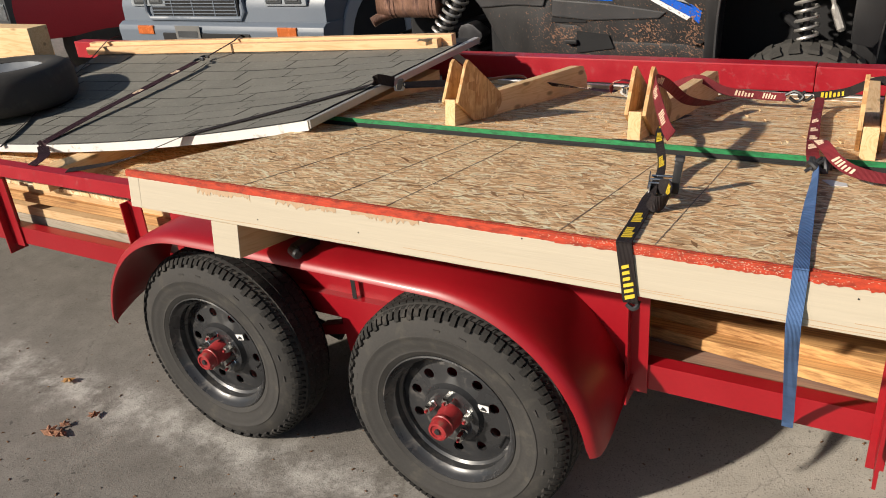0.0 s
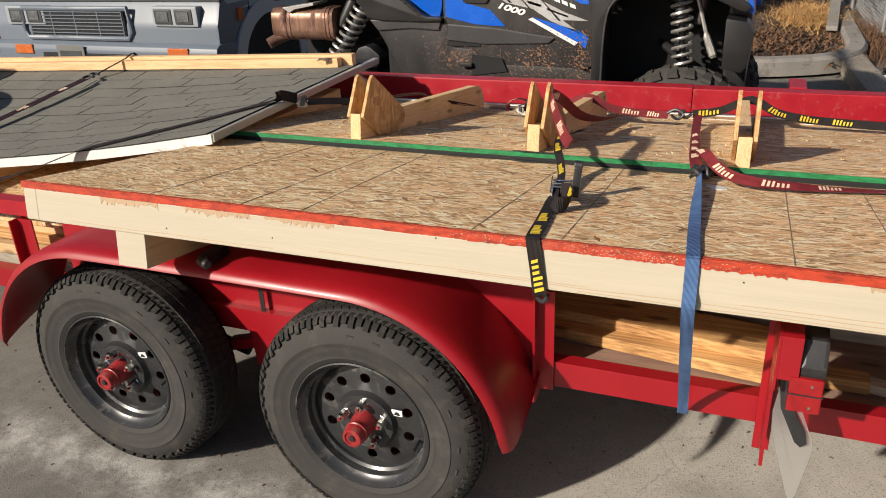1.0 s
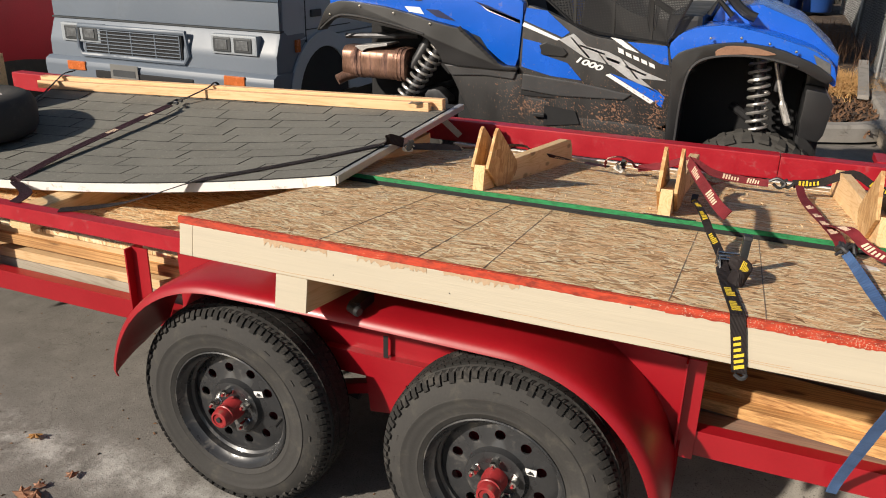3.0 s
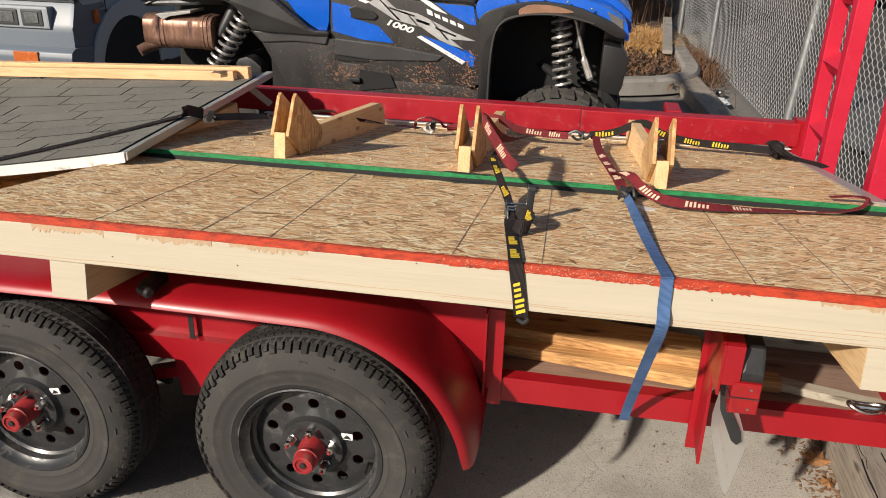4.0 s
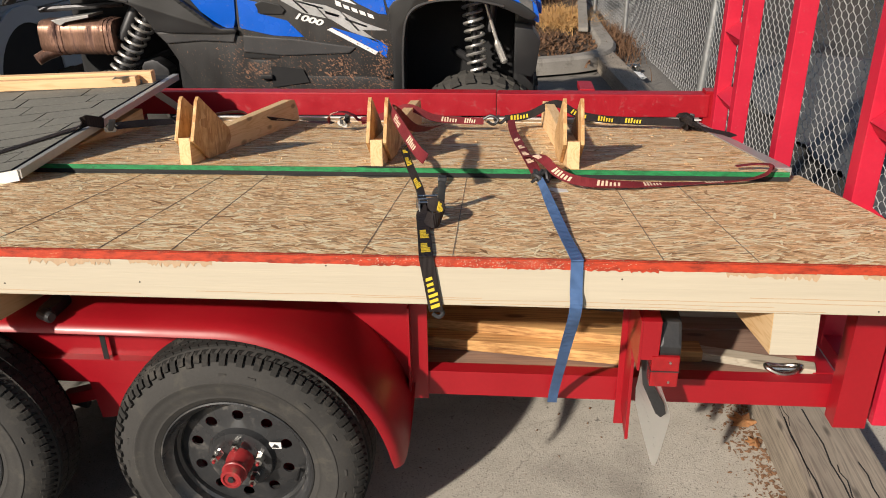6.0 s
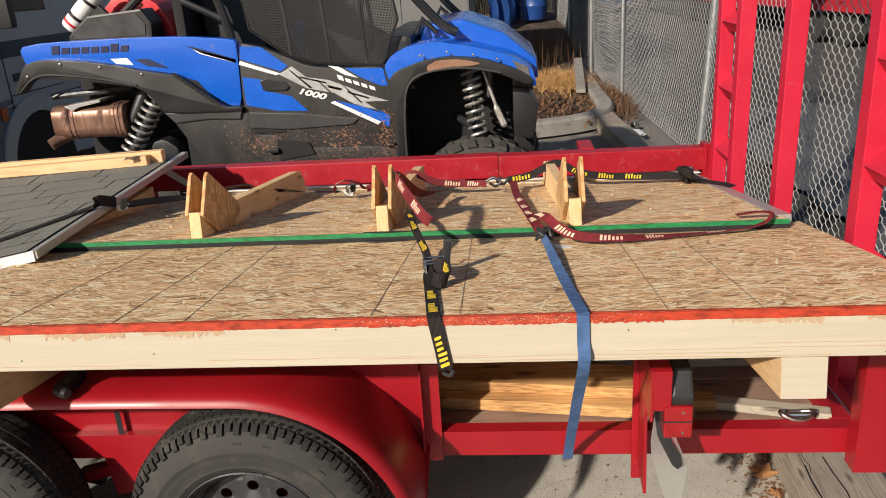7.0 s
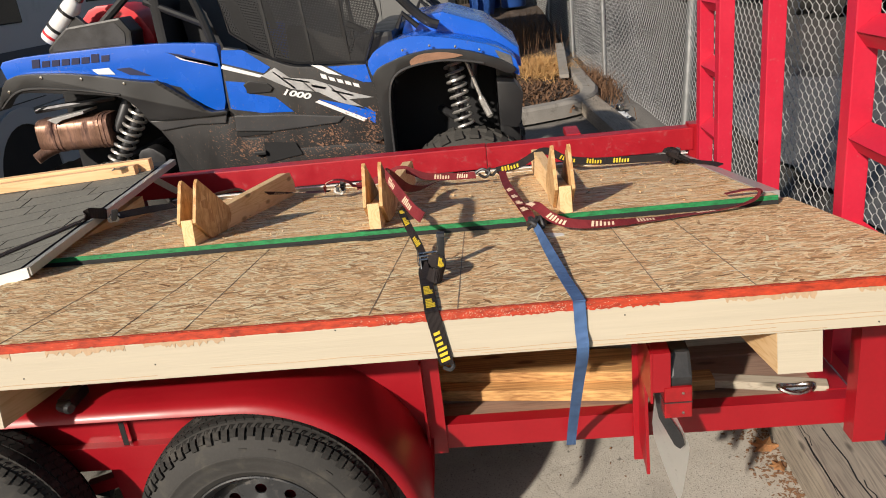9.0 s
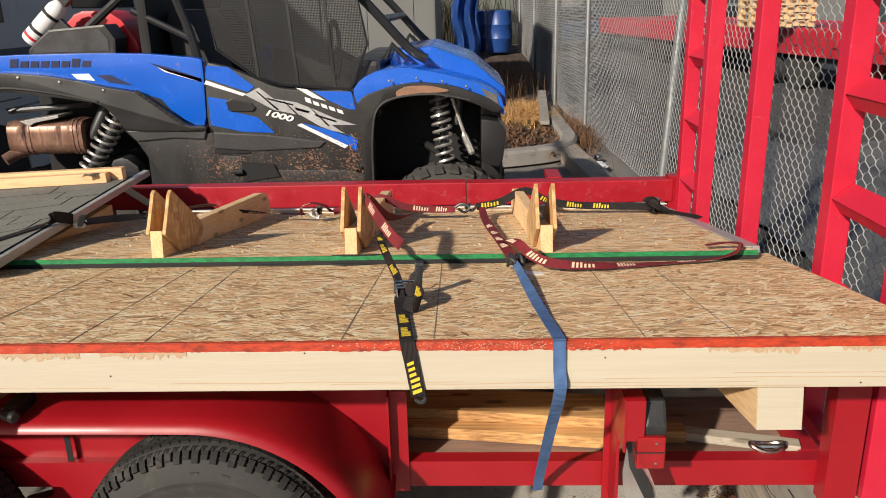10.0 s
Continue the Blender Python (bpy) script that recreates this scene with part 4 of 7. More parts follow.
for k in range(9):
    x, y, a = random.uniform(-0.8, 1.5), random.uniform(0.05, 0.82), random.uniform(-0.6, 0.6) + (0 if k % 3 else 1.2)
    l, cv = random.uniform(0.02, 0.06), random.uniform(-0.4, 0.4)
    pts = [(x + l * (q - 1) * math.cos(a) - cv * l * (1 - (q - 1) ** 2) * math.sin(a), y + l * (q - 1) * math.sin(a) + cv * l * (1 - (q - 1) ** 2) * math.cos(a), TOP + 0.0012 + 0.002 * (q == 1)) for q in range(3)]
    part("loose_strand", sweep(smoothline(pts, 4), 0.0006, 4), "primed", panel)
random.seed(58)
vs, fs = [], []
for k in range(700):
    x = random.triangular(0.28, 0.98, 0.68)
    l, h = random.uniform(0.0004, 0.0017), random.uniform(0.0003, 0.0009)
    b = len(vs)
    if k % 3:
        z = TOP - 0.001 - 0.016 * random.random()
        vs += [(x - l, -0.0026, z), (x, -0.0026, z - h), (x + l, -0.0026, z), (x, -0.0026, z + h)]
    else:
        y = 0.007 * random.random()
        vs += [(x - l, y, TOP + 0.0016), (x, y - h, TOP + 0.0016), (x + l, y, TOP + 0.0016), (x, y + h, TOP + 0.0016)]
    fs.append((b, b + 1, b + 2, b + 3))
me = bpy.data.meshes.new("paint_flecks")
me.from_pydata(vs, [], fs)
me.materials.append(M["primed"])
flecks = new("paint_flecks", me)
flecks.parent = panel
tagged(flecks, "cream wood showing through the red edge paint", kind="stuff")
for gz, x0, x1 in ((0.084, 0.02, 0.62), (0.088, 0.35, 1.20), (0.080, 0.90, 1.52), (0.092, -0.70, -0.10), (0.070, 1.15, 1.50), (0.096, 0.60, 1.30)):
    n = 14
    line = [(x0 + (x1 - x0) * q / n, -0.0003, TOP - gz + 0.002 * noise.noise((q * 0.35, gz * 70, 2))) for q in range(n + 1)]
    part("grain_line", ribbon(line, 0.0011, 0.0006, (0, 0, 1)), "smear", panel)
# timber sleepers under it
for sx, sl in ((-0.517, 1.9), (1.247, 1.9)):
    s = thing("timber_sleeper", "pale square timber sleeper under the shed panel", "timber", PANEL @ Matrix.Translation((sx, 0.003, TOP - 0.101)), "sleepers under the panel")
    part("beam", box(-0.045, 0.045, 0.0, sl, -0.0895, -0.0005, 0.003), "pine_y", s)
    part("painted_end", box(-0.0445, 0.0445, -0.0015, 0.0, -0.089, -0.001, 0.0), "primed", s, "cream painted end")
bm = sweep([(-0.428, 0.262, 0.797), (-0.423, 0.262, 0.797), (-0.392, 0.245, 0.797), (-0.387, 0.242, 0.797)], [0.010, 0.0145, 0.0145, 0.010], 16)
box(-0.430, -0.395, 0.262, 0.345, 0.7815, 0.812, 0.005, bm)
lone("fender_block", bm, "black", "small black rubber block on the fender", "block")

# ---- far roof section, upside down ----
roof = thing("roof_section", "upturned strand-board roof section with rafter tails", "roof section", PANEL)
part("sheathing", box(-0.93, 1.51, 0.874, 2.095, SHEET - 0.012, SHEET, 0.001), "osb_gold", roof, "golden strand board with long flakes")
strand_field(roof, "strands_gold", "long golden wood strands of the fresh board", -0.92, 1.50, 0.885, 2.05, SHEET, 6500, 0.16, (0.03, 0.13), (0.003, 0.009), 102)
part("green_edge", box(-0.931, 1.511, 0.8685, 0.8738, SHEET - 0.0165, SHEET + 0.0004), "edge_green", roof, "board edge sprayed green")
part("felt_edge", box(-0.93, 1.51, 0.866, 2.09, TOP + 0.001, SHEET - 0.0138, 0.001), "felt", roof, "black shingle layer underneath")
# ragged felt tongues along the edge
random.seed(5)
for fx, fw, fd in ((0.27, 0.085, 0.022), (0.05, 0.16, 0.009), (-0.35, 0.22, 0.007), (0.72, 0.2, 0.006), (1.15, 0.24, 0.007), (-0.65, 0.12, 0.008)):
    part("felt_tongue", prism([(fx - fw, 0.870), (fx - fw * 0.3, 0.866 - fd), (fx + fw * 0.2, 0.868 - fd * 0.9), (fx + fw, 0.870)], 2, TOP + 0.0012, TOP + 0.006), "felt", roof)
part("felt_tongue", prism([(0.20, 0.875), (0.235, 0.863), (0.335, 0.863), (0.36, 0.875)], 2, SHEET + 0.0015, SHEET + 0.004), "felt", roof)
part("drip_edge", box(-0.9, 1.53, 2.096, 2.102, SHEET - 0.03, SHEET + 0.022, 0.001), "drip", roof, "white metal drip edge")
part("drip_edge", box(-0.9, 1.53, 2.060, 2.096, SHEET + 0.018, SHEET + 0.022, 0.001), "drip", roof)
bm = box(1.512, 1.534, 0.92, 2.095, SHEET - 0.020, SHEET + 0.006, 0.002)
box(1.488, 1.512, 0.92, 2.095, SHEET + 0.001, SHEET + 0.006, 0.001, bm)
part("drip_edge", bm, "drip_grey", roof, "grey metal drip edge")
random.seed(11)
bm = bmesh.new()
for k in range(420):
    x, y, a, l = random.uniform(-0.8, 1.45), random.uniform(0.9, 2.0), random.uniform(0, 6.28), random.uniform(0.003, 0.013)
    z = SHEET + random.uniform(0.0, 0.010)
    vs = [bm.verts.new((x + l * math.cos(a + q) * w, y + l * math.sin(a + q) * w, z + 0.004 * s)) for q, w, s in ((0, 1, 1), (2.7, 0.5, -1), (3.5, 0.5, 0.2))]
    bm.faces.new(vs)
tagged(part("splinters", bm, "pine", roof, "torn wood splinters"), kind="stuff")


def rafter_tail(x, yaw, tall):
    t = thing("rafter_tail", "pine rafter tail between two strand-board gussets on the roof section", "rafter", PANEL @ Matrix.Translation((x, 0.882, SHEET)) @ pose(0, 0, 0, 0, 0, yaw), "rafter tails")
    part("rafter", prism([(0.0, 0.0), (1.16, 0.0), (1.15, 0.060), (1.10, 0.108), (1.05, 0.112), (0.10, 0.076), (0.045, 0.080), (0.0, 0.085)], 0, -0.019, 0.019, 0.002), "pine_y", t)
    for sx in (-0.0265, 0.0265):
        g = prism([(-0.002, 0.075), (0.052, tall - 0.008), (0.066, tall + 0.004), (0.20, 0.135), (0.295, 0.080), (0.312, 0.056), (0.290, 0.028), (0.245, 0.003), (0.110, 0.003)], 0, sx - 0.0055, sx + 0.0055, 0.001)
        part("gusset", g, "osb_edge", t, "triangular strand-board gusset")
    return t


rafter_tail(-0.352, -2.2, 0.205)
rafter_tail(0.262, 0, 0.205)
rafter_tail(0.870, 1.5, 0.205)

# ---- shingled roof section, right way up ----
shingled = thing("shingled_roof_section", "grey shingled roof section sagging over the load", "roof section")


def roof_at(u, v):
    """u metres from the near-rear corner towards the front, v metres towards the far side."""
    x = -0.785 - u - 0.10 * v / 1.3
    y = 0.835 + v * 0.985 - 0.03 * u
    front = 0.955 - 0.190 * u + 0.037 * u * u
    back = 0.935 - 0.030 * u
    s = v / 1.3
    z = front * (1 - s) + back * s - 0.03 * math.sin(math.pi * min(1, s)) * min(1.0, u)
    return Vector((x, y, z))


def roof_slab(u0, u1, v0, v1, z0, z1, nu, nv, edged=False):
    bm = bmesh.new()
    g = [[[bm.verts.new(roof_at(u0 + (u1 - u0) * a / nu, v0 + (v1 - v0) * b / nv) + Vector((0, 0, z))) for b in range(nv + 1)] for a in range(nu + 1)] for z in (z0, z1)]
    for a in range(nu):
        for b in range(nv):
            for q in (0, 1):
                bm.faces.new((g[q][a][b], g[q][a + 1][b], g[q][a + 1][b + 1], g[q][a][b + 1]))
    cut = []
    for a in range(nu):
        for b in (0, nv):
            cut.append(bm.faces.new((g[0][a][b], g[0][a + 1][b], g[1][a + 1][b], g[1][a][b])))
    for b in range(nv):
        for a in (0, nu):
            cut.append(bm.faces.new((g[0][a][b], g[0][a][b + 1], g[1][a][b + 1], g[1][a][b])))
    # black asphalt on cut faces, doubling as painted shade under the shingle edges
    for f in cut:
        f.material_index = 1 if edged else 0
    return bm


part("sheathing", roof_slab(0.0, 2.44, 0.0, 1.50, -0.020, -0.008, 16, 8), "osb_gold", shingled)
part("felt", roof_slab(-0.004, 2.44, -0.004, 1.50, -0.0078, -0.003, 16, 8), "felt", shingled)
part("drip_edge", roof_slab(0.0, 2.44, -0.012, -0.006, -0.030, 0.004, 20, 1), "drip", shingled, "white metal drip edge")
part("side_edge", roof_slab(-0.010, -0.005, -0.01, 1.50, -0.024, 0.003, 1, 12), "drip_grey", shingled, "grey metal side edge")
part("side_edge", roof_slab(-0.004, 0.018, -0.01, 1.50, 0.0005, 0.0035, 2, 12), "drip_grey", shingled)
random.seed(3)
COURSE = 0.122
for c in range(11):
    v0 = COURSE * c - 0.010
    shift = (c % 3) * 0.115 + random.uniform(-0.02, 0.02)
    u = -0.30 + shift
    while u < 2.42:
        w = 0.305
        a, b = max(u, 0.020), min(u + w - 0.006, 2.43)
        if b - a > 0.03:
            lift = random.uniform(0.0, 0.0015)
            part("shingle", roof_slab(a, b, v0, min(v0 + COURSE - 0.005, 1.49), 0.0015 + lift, 0.0080 + lift, 3, 1, True), "shingle", shingled)
        u += w
# two pine boards along its far side
for k, (v, dz, u0) in enumerate(((1.235, 0.006, 0.085), (1.285, 0.006, 0.03))):
    p0, p1 = roof_at(u0, v) + Vector((0, 0, dz)), roof_at(2.52 + 0.02 * k, v) + Vector((0, 0, dz))
    d = p1 - p0
    m = Matrix.Translation(p0) @ d.to_track_quat("X", "Z").to_matrix().to_4x4()
    b = lone("pine_board", box(0, d.length, -0.022, 0.022, 0.0, 0.044 + 0.010 * k, 0.004), "pine_warm", "knotty pine board lying on the shingled roof", "board", "boards on the roof", m=m)

# supports seen under the shingled section
random.seed(8)
lone("strand_board_sheet", box(-2.9, -0.84, 0.60, 1.75, 0.650, 0.664, 0.001), "osb_gold", "golden strand-board sheet lying inside the trailer", "board")
lone("cross_beam", box(-2.02, -1.92, 0.56, 1.9, 0.666, 0.742, 0.003), "pine_y", "pine cross timber carrying the roof section", "timber")
lone("cross_beam", box(-1.02, -0.92, 0.85, 1.95, 0.666, 0.86, 0.003), "pine_y", "pine block propping the shingled roof section", "timber")
lone("cross_beam", box(-2.75, -2.65, 0.80, 1.95, 0.666, 0.735, 0.003), "pine_y", "pine cross timber carrying the roof section", "timber")
for k in range(9):
    row, col = divmod(k, 3)
    y = 0.60 + 0.14 * col
    z = 0.478 + 0.040 * row + 0.02 * (row == 2)
    lone("stacked_board", box(-3.9 + 0.1 * (k % 2), -0.92 - 0.03 * (k % 3), y, y + 0.133, z, z + 0.037, 0.002), ("grey_wood", "pine", "pine_orange")[(row + (col == 1)) % 3] if row else "grey_wood",
         "long sawn board stacked on the trailer floor", "board", "boards stacked in front")
for y in (1.1, 1.4, 1.7):
    lone("stacked_board", box(-3.8, -0.95, y, y + 0.20, 0.478, 0.649, 0.003), "pine", "long sawn board stacked on the trailer floor", "board", "boards stacked in front")
lone("stacked_board", box(-3.8, -0.95, 0.62, 1.05, 0.602, 0.649, 0.003), "pine", "long sawn board stacked on the trailer floor", "board", "boards stacked in front")
# boards under the near panel, at the rear
for x0, x1, y0, y1, z0, z1, mt, lab in (
        (0.36, 1.02, 0.690, 0.84, 0.478, 0.513, "pine_orange", "rough orange pine slab on the trailer floor"),
        (0.33, 1.01, 0.740, 0.88, 0.514, 0.546, "pine_orange", "split orange pine slab on the trailer floor"),
        (1.02, 1.225, 0.640, 0.70, 0.478, 0.512, "pine_orange", "broken orange pine offcut on the trailer floor"),
        (1.10, 1.52, 0.672, 0.715, 0.484, 0.508, "grey_wood", "thin grey split board on the trailer floor"),
        (-0.2, 1.47, 0.90, 1.06, 0.478, 0.545, "grey_wood", "grey weathered board on the trailer floor"),
        (-0.3, 1.49, 0.86, 1.05, 0.546, 0.576, "grey_wood", "grey weathered plank on the trailer floor"),
        (-0.3, 1.44, 0.90, 1.10, 0.577, 0.612, "grey_wood", "grey weathered plank on the trailer floor")):
    lone("loose_board", box(x0, x1, y0, y1, z0, z1, 0.004, m=Matrix.Translation((x0, y0, 0)) @ pose(0, 0, 0, 0, 0, -7.0 if "slab" in lab else (-14.0 if "thin" in lab else 0)) @ Matrix.Translation((-x0, -y0, 0))), mt, lab, "board", "boards under the panel")
bm = sweep([(1.42 + 0.045 * math.cos(a), 0.575 + 0.020 * math.sin(a), 0.509 + 0.006 * math.cos(2 * a)) for a in [2 * math.pi * k / 24 for k in range(24)]], 0.007, 8, closed=True)
sweep([(1.385, 0.575, 0.508), (1.455, 0.570, 0.510)], 0.008, 8, bm)
lone("snap_hook", bm, "chrome", "zinc snap hook lying on the trailer rail", "hook", smooth=True)

# ---- spare tyre ----
spare = thing("spare_wheel", "spare black tyre lying on the shingled roof", "wheel", Matrix.Translation((-3.03, 1.17, 0.775)) @ pose(0, 0, 0, 90 - 1, 0, 0))
part("rim", lathe([(0.19, 0.0), (0.19, 0.17), (0.20, 0.19), (0.17, 0.16), (0.10, 0.13), (0.0, 0.13), (0.0, 0.10), (0.16, 0.10), (0.17, 0.0)], 40, closed=True), "galv", spare, "dull silver rim", smooth=True)
part("tyre", lathe([(0.196, 0.018), (0.225, 0.002), (0.29, 0.0), (0.322, 0.02), (0.338, 0.05), (0.340, 0.10), (0.338, 0.155), (0.320, 0.188), (0.290, 0.203), (0.225, 0.204), (0.196, 0.19)], 64, closed=True), "rubber", spare, smooth=True)
lone("wood_offcut", box(-3.75, -3.22, 1.5, 1.62, 0.835, 1.10, 0.004), "pine", "short pale timber offcut standing behind the spare tyre", "timber")

# ---- side-by-side buggy behind the trailer ----
buggy = thing("off_road_buggy", "muddy blue and black two-seat off-road buggy parked beside the trailer", "buggy", Matrix.Translation((0, 3.10, 0)))


def side(pts, y0, y1, bevel=0.012, soft=1):
    return prism(rounded(pts, soft) if soft else pts, 1, y0, y1, bevel)


# body sides, near and far
REAR_PANEL = [(-2.13, 1.42), (-1.98, 1.44), (-1.44, 1.44), (-1.14, 1.43), (-0.86, 1.4), (-0.84, 1.38), (-0.86, 1.01), (-0.95, 1.04), (-1.11, 1.16), (-1.19, 1.22), (-1.36, 1.25), (-1.68, 1.31), (-2.0, 1.34), (-2.1, 1.3)]
REAR_FLARE = [(-2.1, 1.32), (-2.0, 1.35), (-1.67, 1.32), (-1.36, 1.25), (-1.19, 1.22), (-1.11, 1.16), (-0.95, 1.03), (-0.845, 1.03), (-0.845, 1.006), (-1.31, 1.012), (-1.345, 1.08), (-1.428, 1.165), (-1.63, 1.2), (-2.02, 1.25), (-2.12, 1.22), (-2.19, 1.14)]
SILL = [(-1.31, 1.01), (-0.83, 1.01), (-0.81, 0.86), (-0.65, 0.85), (-0.62, 0.77), (0.04, 0.76), (0.03, 0.61), (-1.09, 0.63)]
DOOR = [(-0.83, 1.38), (-0.71, 1.35), (-0.59, 1.3), (-0.44, 1.23), (-0.28, 1.21), (-0.04, 1.21), (-0.0, 1.18), (0.03, 1.03), (0.03, 0.72), (-0.63, 0.72), (-0.65, 0.84), (-0.81, 0.86), (-0.85, 1.01)]
FRONT_FENDER = [(-0.01, 1.21), (0.04, 1.27), (0.13, 1.31), (0.28, 1.33), (0.49, 1.29), (0.7, 1.23), (0.81, 1.16), (0.83, 1.09), (0.83, 1.05), (0.76, 1.1), (0.54, 1.16), (0.35, 1.18), (0.19, 1.16), (0.05, 1.1), (0.01, 1.13)]
FRONT_FLARE = [(0.01, 1.13), (0.05, 1.18), (0.2, 1.23), (0.35, 1.25), (0.54, 1.23), (0.73, 1.16), (0.82, 1.1), (0.79, 1.065), (0.63, 1.14), (0.45, 1.175), (0.318, 1.18), (0.235, 1.163), (0.135, 1.11), (0.105, 1.04), (0.098, 0.90), (0.092, 0.66), (0.03, 0.66), (0.03, 0.95)]
HANDLE = [(-0.731, 1.16), (-0.69, 1.178), (-0.591, 1.154), (-0.563, 1.126), (-0.581, 1.104), (-0.706, 1.106)]
POCKET = [(-0.673, 0.823), (-0.491, 0.804), (-0.458, 0.731), (-0.674, 0.70)]
INTAKE = [(-1.845, 1.425), (-1.84, 1.462), (-1.805, 1.496), (-1.706, 1.570), (-1.386, 1.592), (-1.335, 1.510), (-1.345, 1.425)]
MUD = [(0.23, 1.2), (0.29, 1.23), (0.42, 1.23), (0.54, 1.2), (0.48, 1.19), (0.35, 1.19), (0.24, 1.16)]
STRIPES = [('blue_flash', [(-0.82, 1.36), (-0.7, 1.35), (-0.56, 1.24), (-0.6, 1.21), (-0.83, 1.29)], 'blue'), ('white_flash', [(-0.83, 1.28), (-0.61, 1.2), (-0.63, 1.19), (-0.84, 1.26)], 'white'), ('blue_flash', [(-0.83, 1.19), (-0.72, 1.17), (-0.72, 1.11), (-0.56, 1.07), (-0.47, 0.98), (-0.65, 0.99), (-0.83, 1.03)], 'blue'), ('blue_flash', [(-0.313, 1.034), (-0.053, 0.962), (0.0, 0.929), (-0.011, 0.866), (-0.056, 0.900)], 'blue'), ('white_flash', [(-0.338, 1.021), (-0.314, 1.030), (-0.056, 0.899), (-0.073, 0.883)], 'white'), ('silver_flash', [(-0.618, 1.196), (-0.537, 1.235), (-0.457, 1.17), (-0.335, 1.149), (-0.245, 1.112), (-0.124, 1.056), (-0.002, 1.015), (-0.143, 1.018), (-0.038, 0.945), (-0.206, 1.011), (-0.31, 1.075), (-0.463, 1.109)], 'silver')]


def slanted(x0, z0, x1, z1, k, n, low, high, lean, fill=0.72):
    """The k-th of n upright marks along a sloping line, as a plain leaning bar."""
    t0, t1 = k / n, (k + fill) / n
    return [(x0 + (x1 - x0) * t0, z0 + (z1 - z0) * t0 + low), (x0 + (x1 - x0) * t1, z0 + (z1 - z0) * t1 + low), (x0 + (x1 - x0) * t1 + lean, z0 + (z1 - z0) * t1 + high), (x0 + (x1 - x0) * t0 + lean, z0 + (z1 - z0) * t0 + high)]


LETTER_SHAPES = [('dark_flash', [(-0.555, 1.213), (-0.545, 1.213), (-0.430, 1.108), (-0.445, 1.108)], 'black'), ('dark_flash', [(-0.500, 1.178), (-0.350, 1.138), (-0.352, 1.130), (-0.495, 1.168)], 'black'),
                 ('dark_flash', [(-0.405, 1.155), (-0.398, 1.155), (-0.318, 1.072), (-0.330, 1.074)], 'black'), ('dark_flash', [(-0.345, 1.122), (-0.262, 1.098), (-0.268, 1.086), (-0.338, 1.106)], 'black'),
                 ('dark_flash', [(-0.262, 1.120), (-0.254, 1.118), (-0.150, 1.012), (-0.165, 1.014)], 'black'), ('dark_flash', [(-0.235, 1.082), (-0.110, 1.040), (-0.116, 1.032), (-0.228, 1.070)], 'black'),
                 ('white_flash', [(-0.329, 1.228), (-0.268, 1.219), (-0.164, 1.152), (-0.24, 1.173)], 'white'), ('blue_flash', [(-0.235, 1.21), (-0.02, 1.2), (-0.0, 1.10), (-0.045, 1.105), (-0.150, 1.155)], 'blue')]
LETTER_SHAPES += [('white_bar', slanted(-0.278, 1.150, -0.058, 1.072, k, 5, 0.0, (0.027, 0.021, 0.021, 0.021, 0.021)[k], -0.006), 'white') for k in range(5)]
REAR_DECALS = [('dark_bar', slanted(-1.935, 1.372, -1.465, 1.366, k, 8, 0.0, 0.046 if k in (0, 6) else 0.034, 0.010, 0.78), 'dark_decal') for k in range(8)] + [('white_flash', [(-1.59, 1.33), (-1.49, 1.33), (-1.46, 1.29), (-1.56, 1.3)], 'white'), ('dark_flash', [(-1.45, 1.32), (-1.37, 1.32), (-1.25, 1.26), (-1.38, 1.28)], 'dark_decal'), ('dark_flash', [(-1.14, 1.38), (-1.06, 1.36), (-0.86, 1.29), (-0.86, 1.27), (-1.04, 1.33)], 'dark_decal'), ('white_flash', [(-1.1, 1.36), (-0.86, 1.29), (-0.86, 1.27), (-1.06, 1.33)], 'white'), ('dark_flash', [(-1.19, 1.21), (-1.1, 1.18), (-1.03, 1.09), (-1.07, 1.11)], 'black')]
FLARE_STUDS = [(-1.87, 1.32), (-1.64, 1.29), (-1.4, 1.24), (-2.08, 1.26)]
FRONT_STUDS = [(0.2, 1.26), (0.35, 1.27), (0.49, 1.25), (0.62, 1.22)]

def body_side(parent, mirror):
    s = (lambda a, b: (a, b)) if not mirror else (lambda a, b: (1.62 - b, 1.62 - a))
    part("rear_panel", side(REAR_PANEL, *s(0.0, 0.07)), "blue", parent, "blue moulded rear side panel", smooth=True)
    part("rear_flare", side(REAR_FLARE, *s(-0.05, 0.08), bevel=0.016), "black", parent, "black rear wheel flare", smooth=True)
    part("sill", side(SILL, *s(-0.015, 0.09), bevel=0.018), "black_dirty", parent, "mud-splashed black sill", smooth=True)
    part("front_fender", side(FRONT_FENDER, *s(-0.03, 0.35), bevel=0.02), "blue", parent, "blue front fender", smooth=True)
    part("front_flare", side(FRONT_FLARE, *s(-0.06, 0.06), bevel=0.016), "black", parent, "black front wheel flare with dried mud", smooth=True)
    return part("door", side(DOOR, *s(-0.012, 0.05), bevel=0.010), "black_dirty", parent, "black door with blue, white and silver graphics", smooth=True)


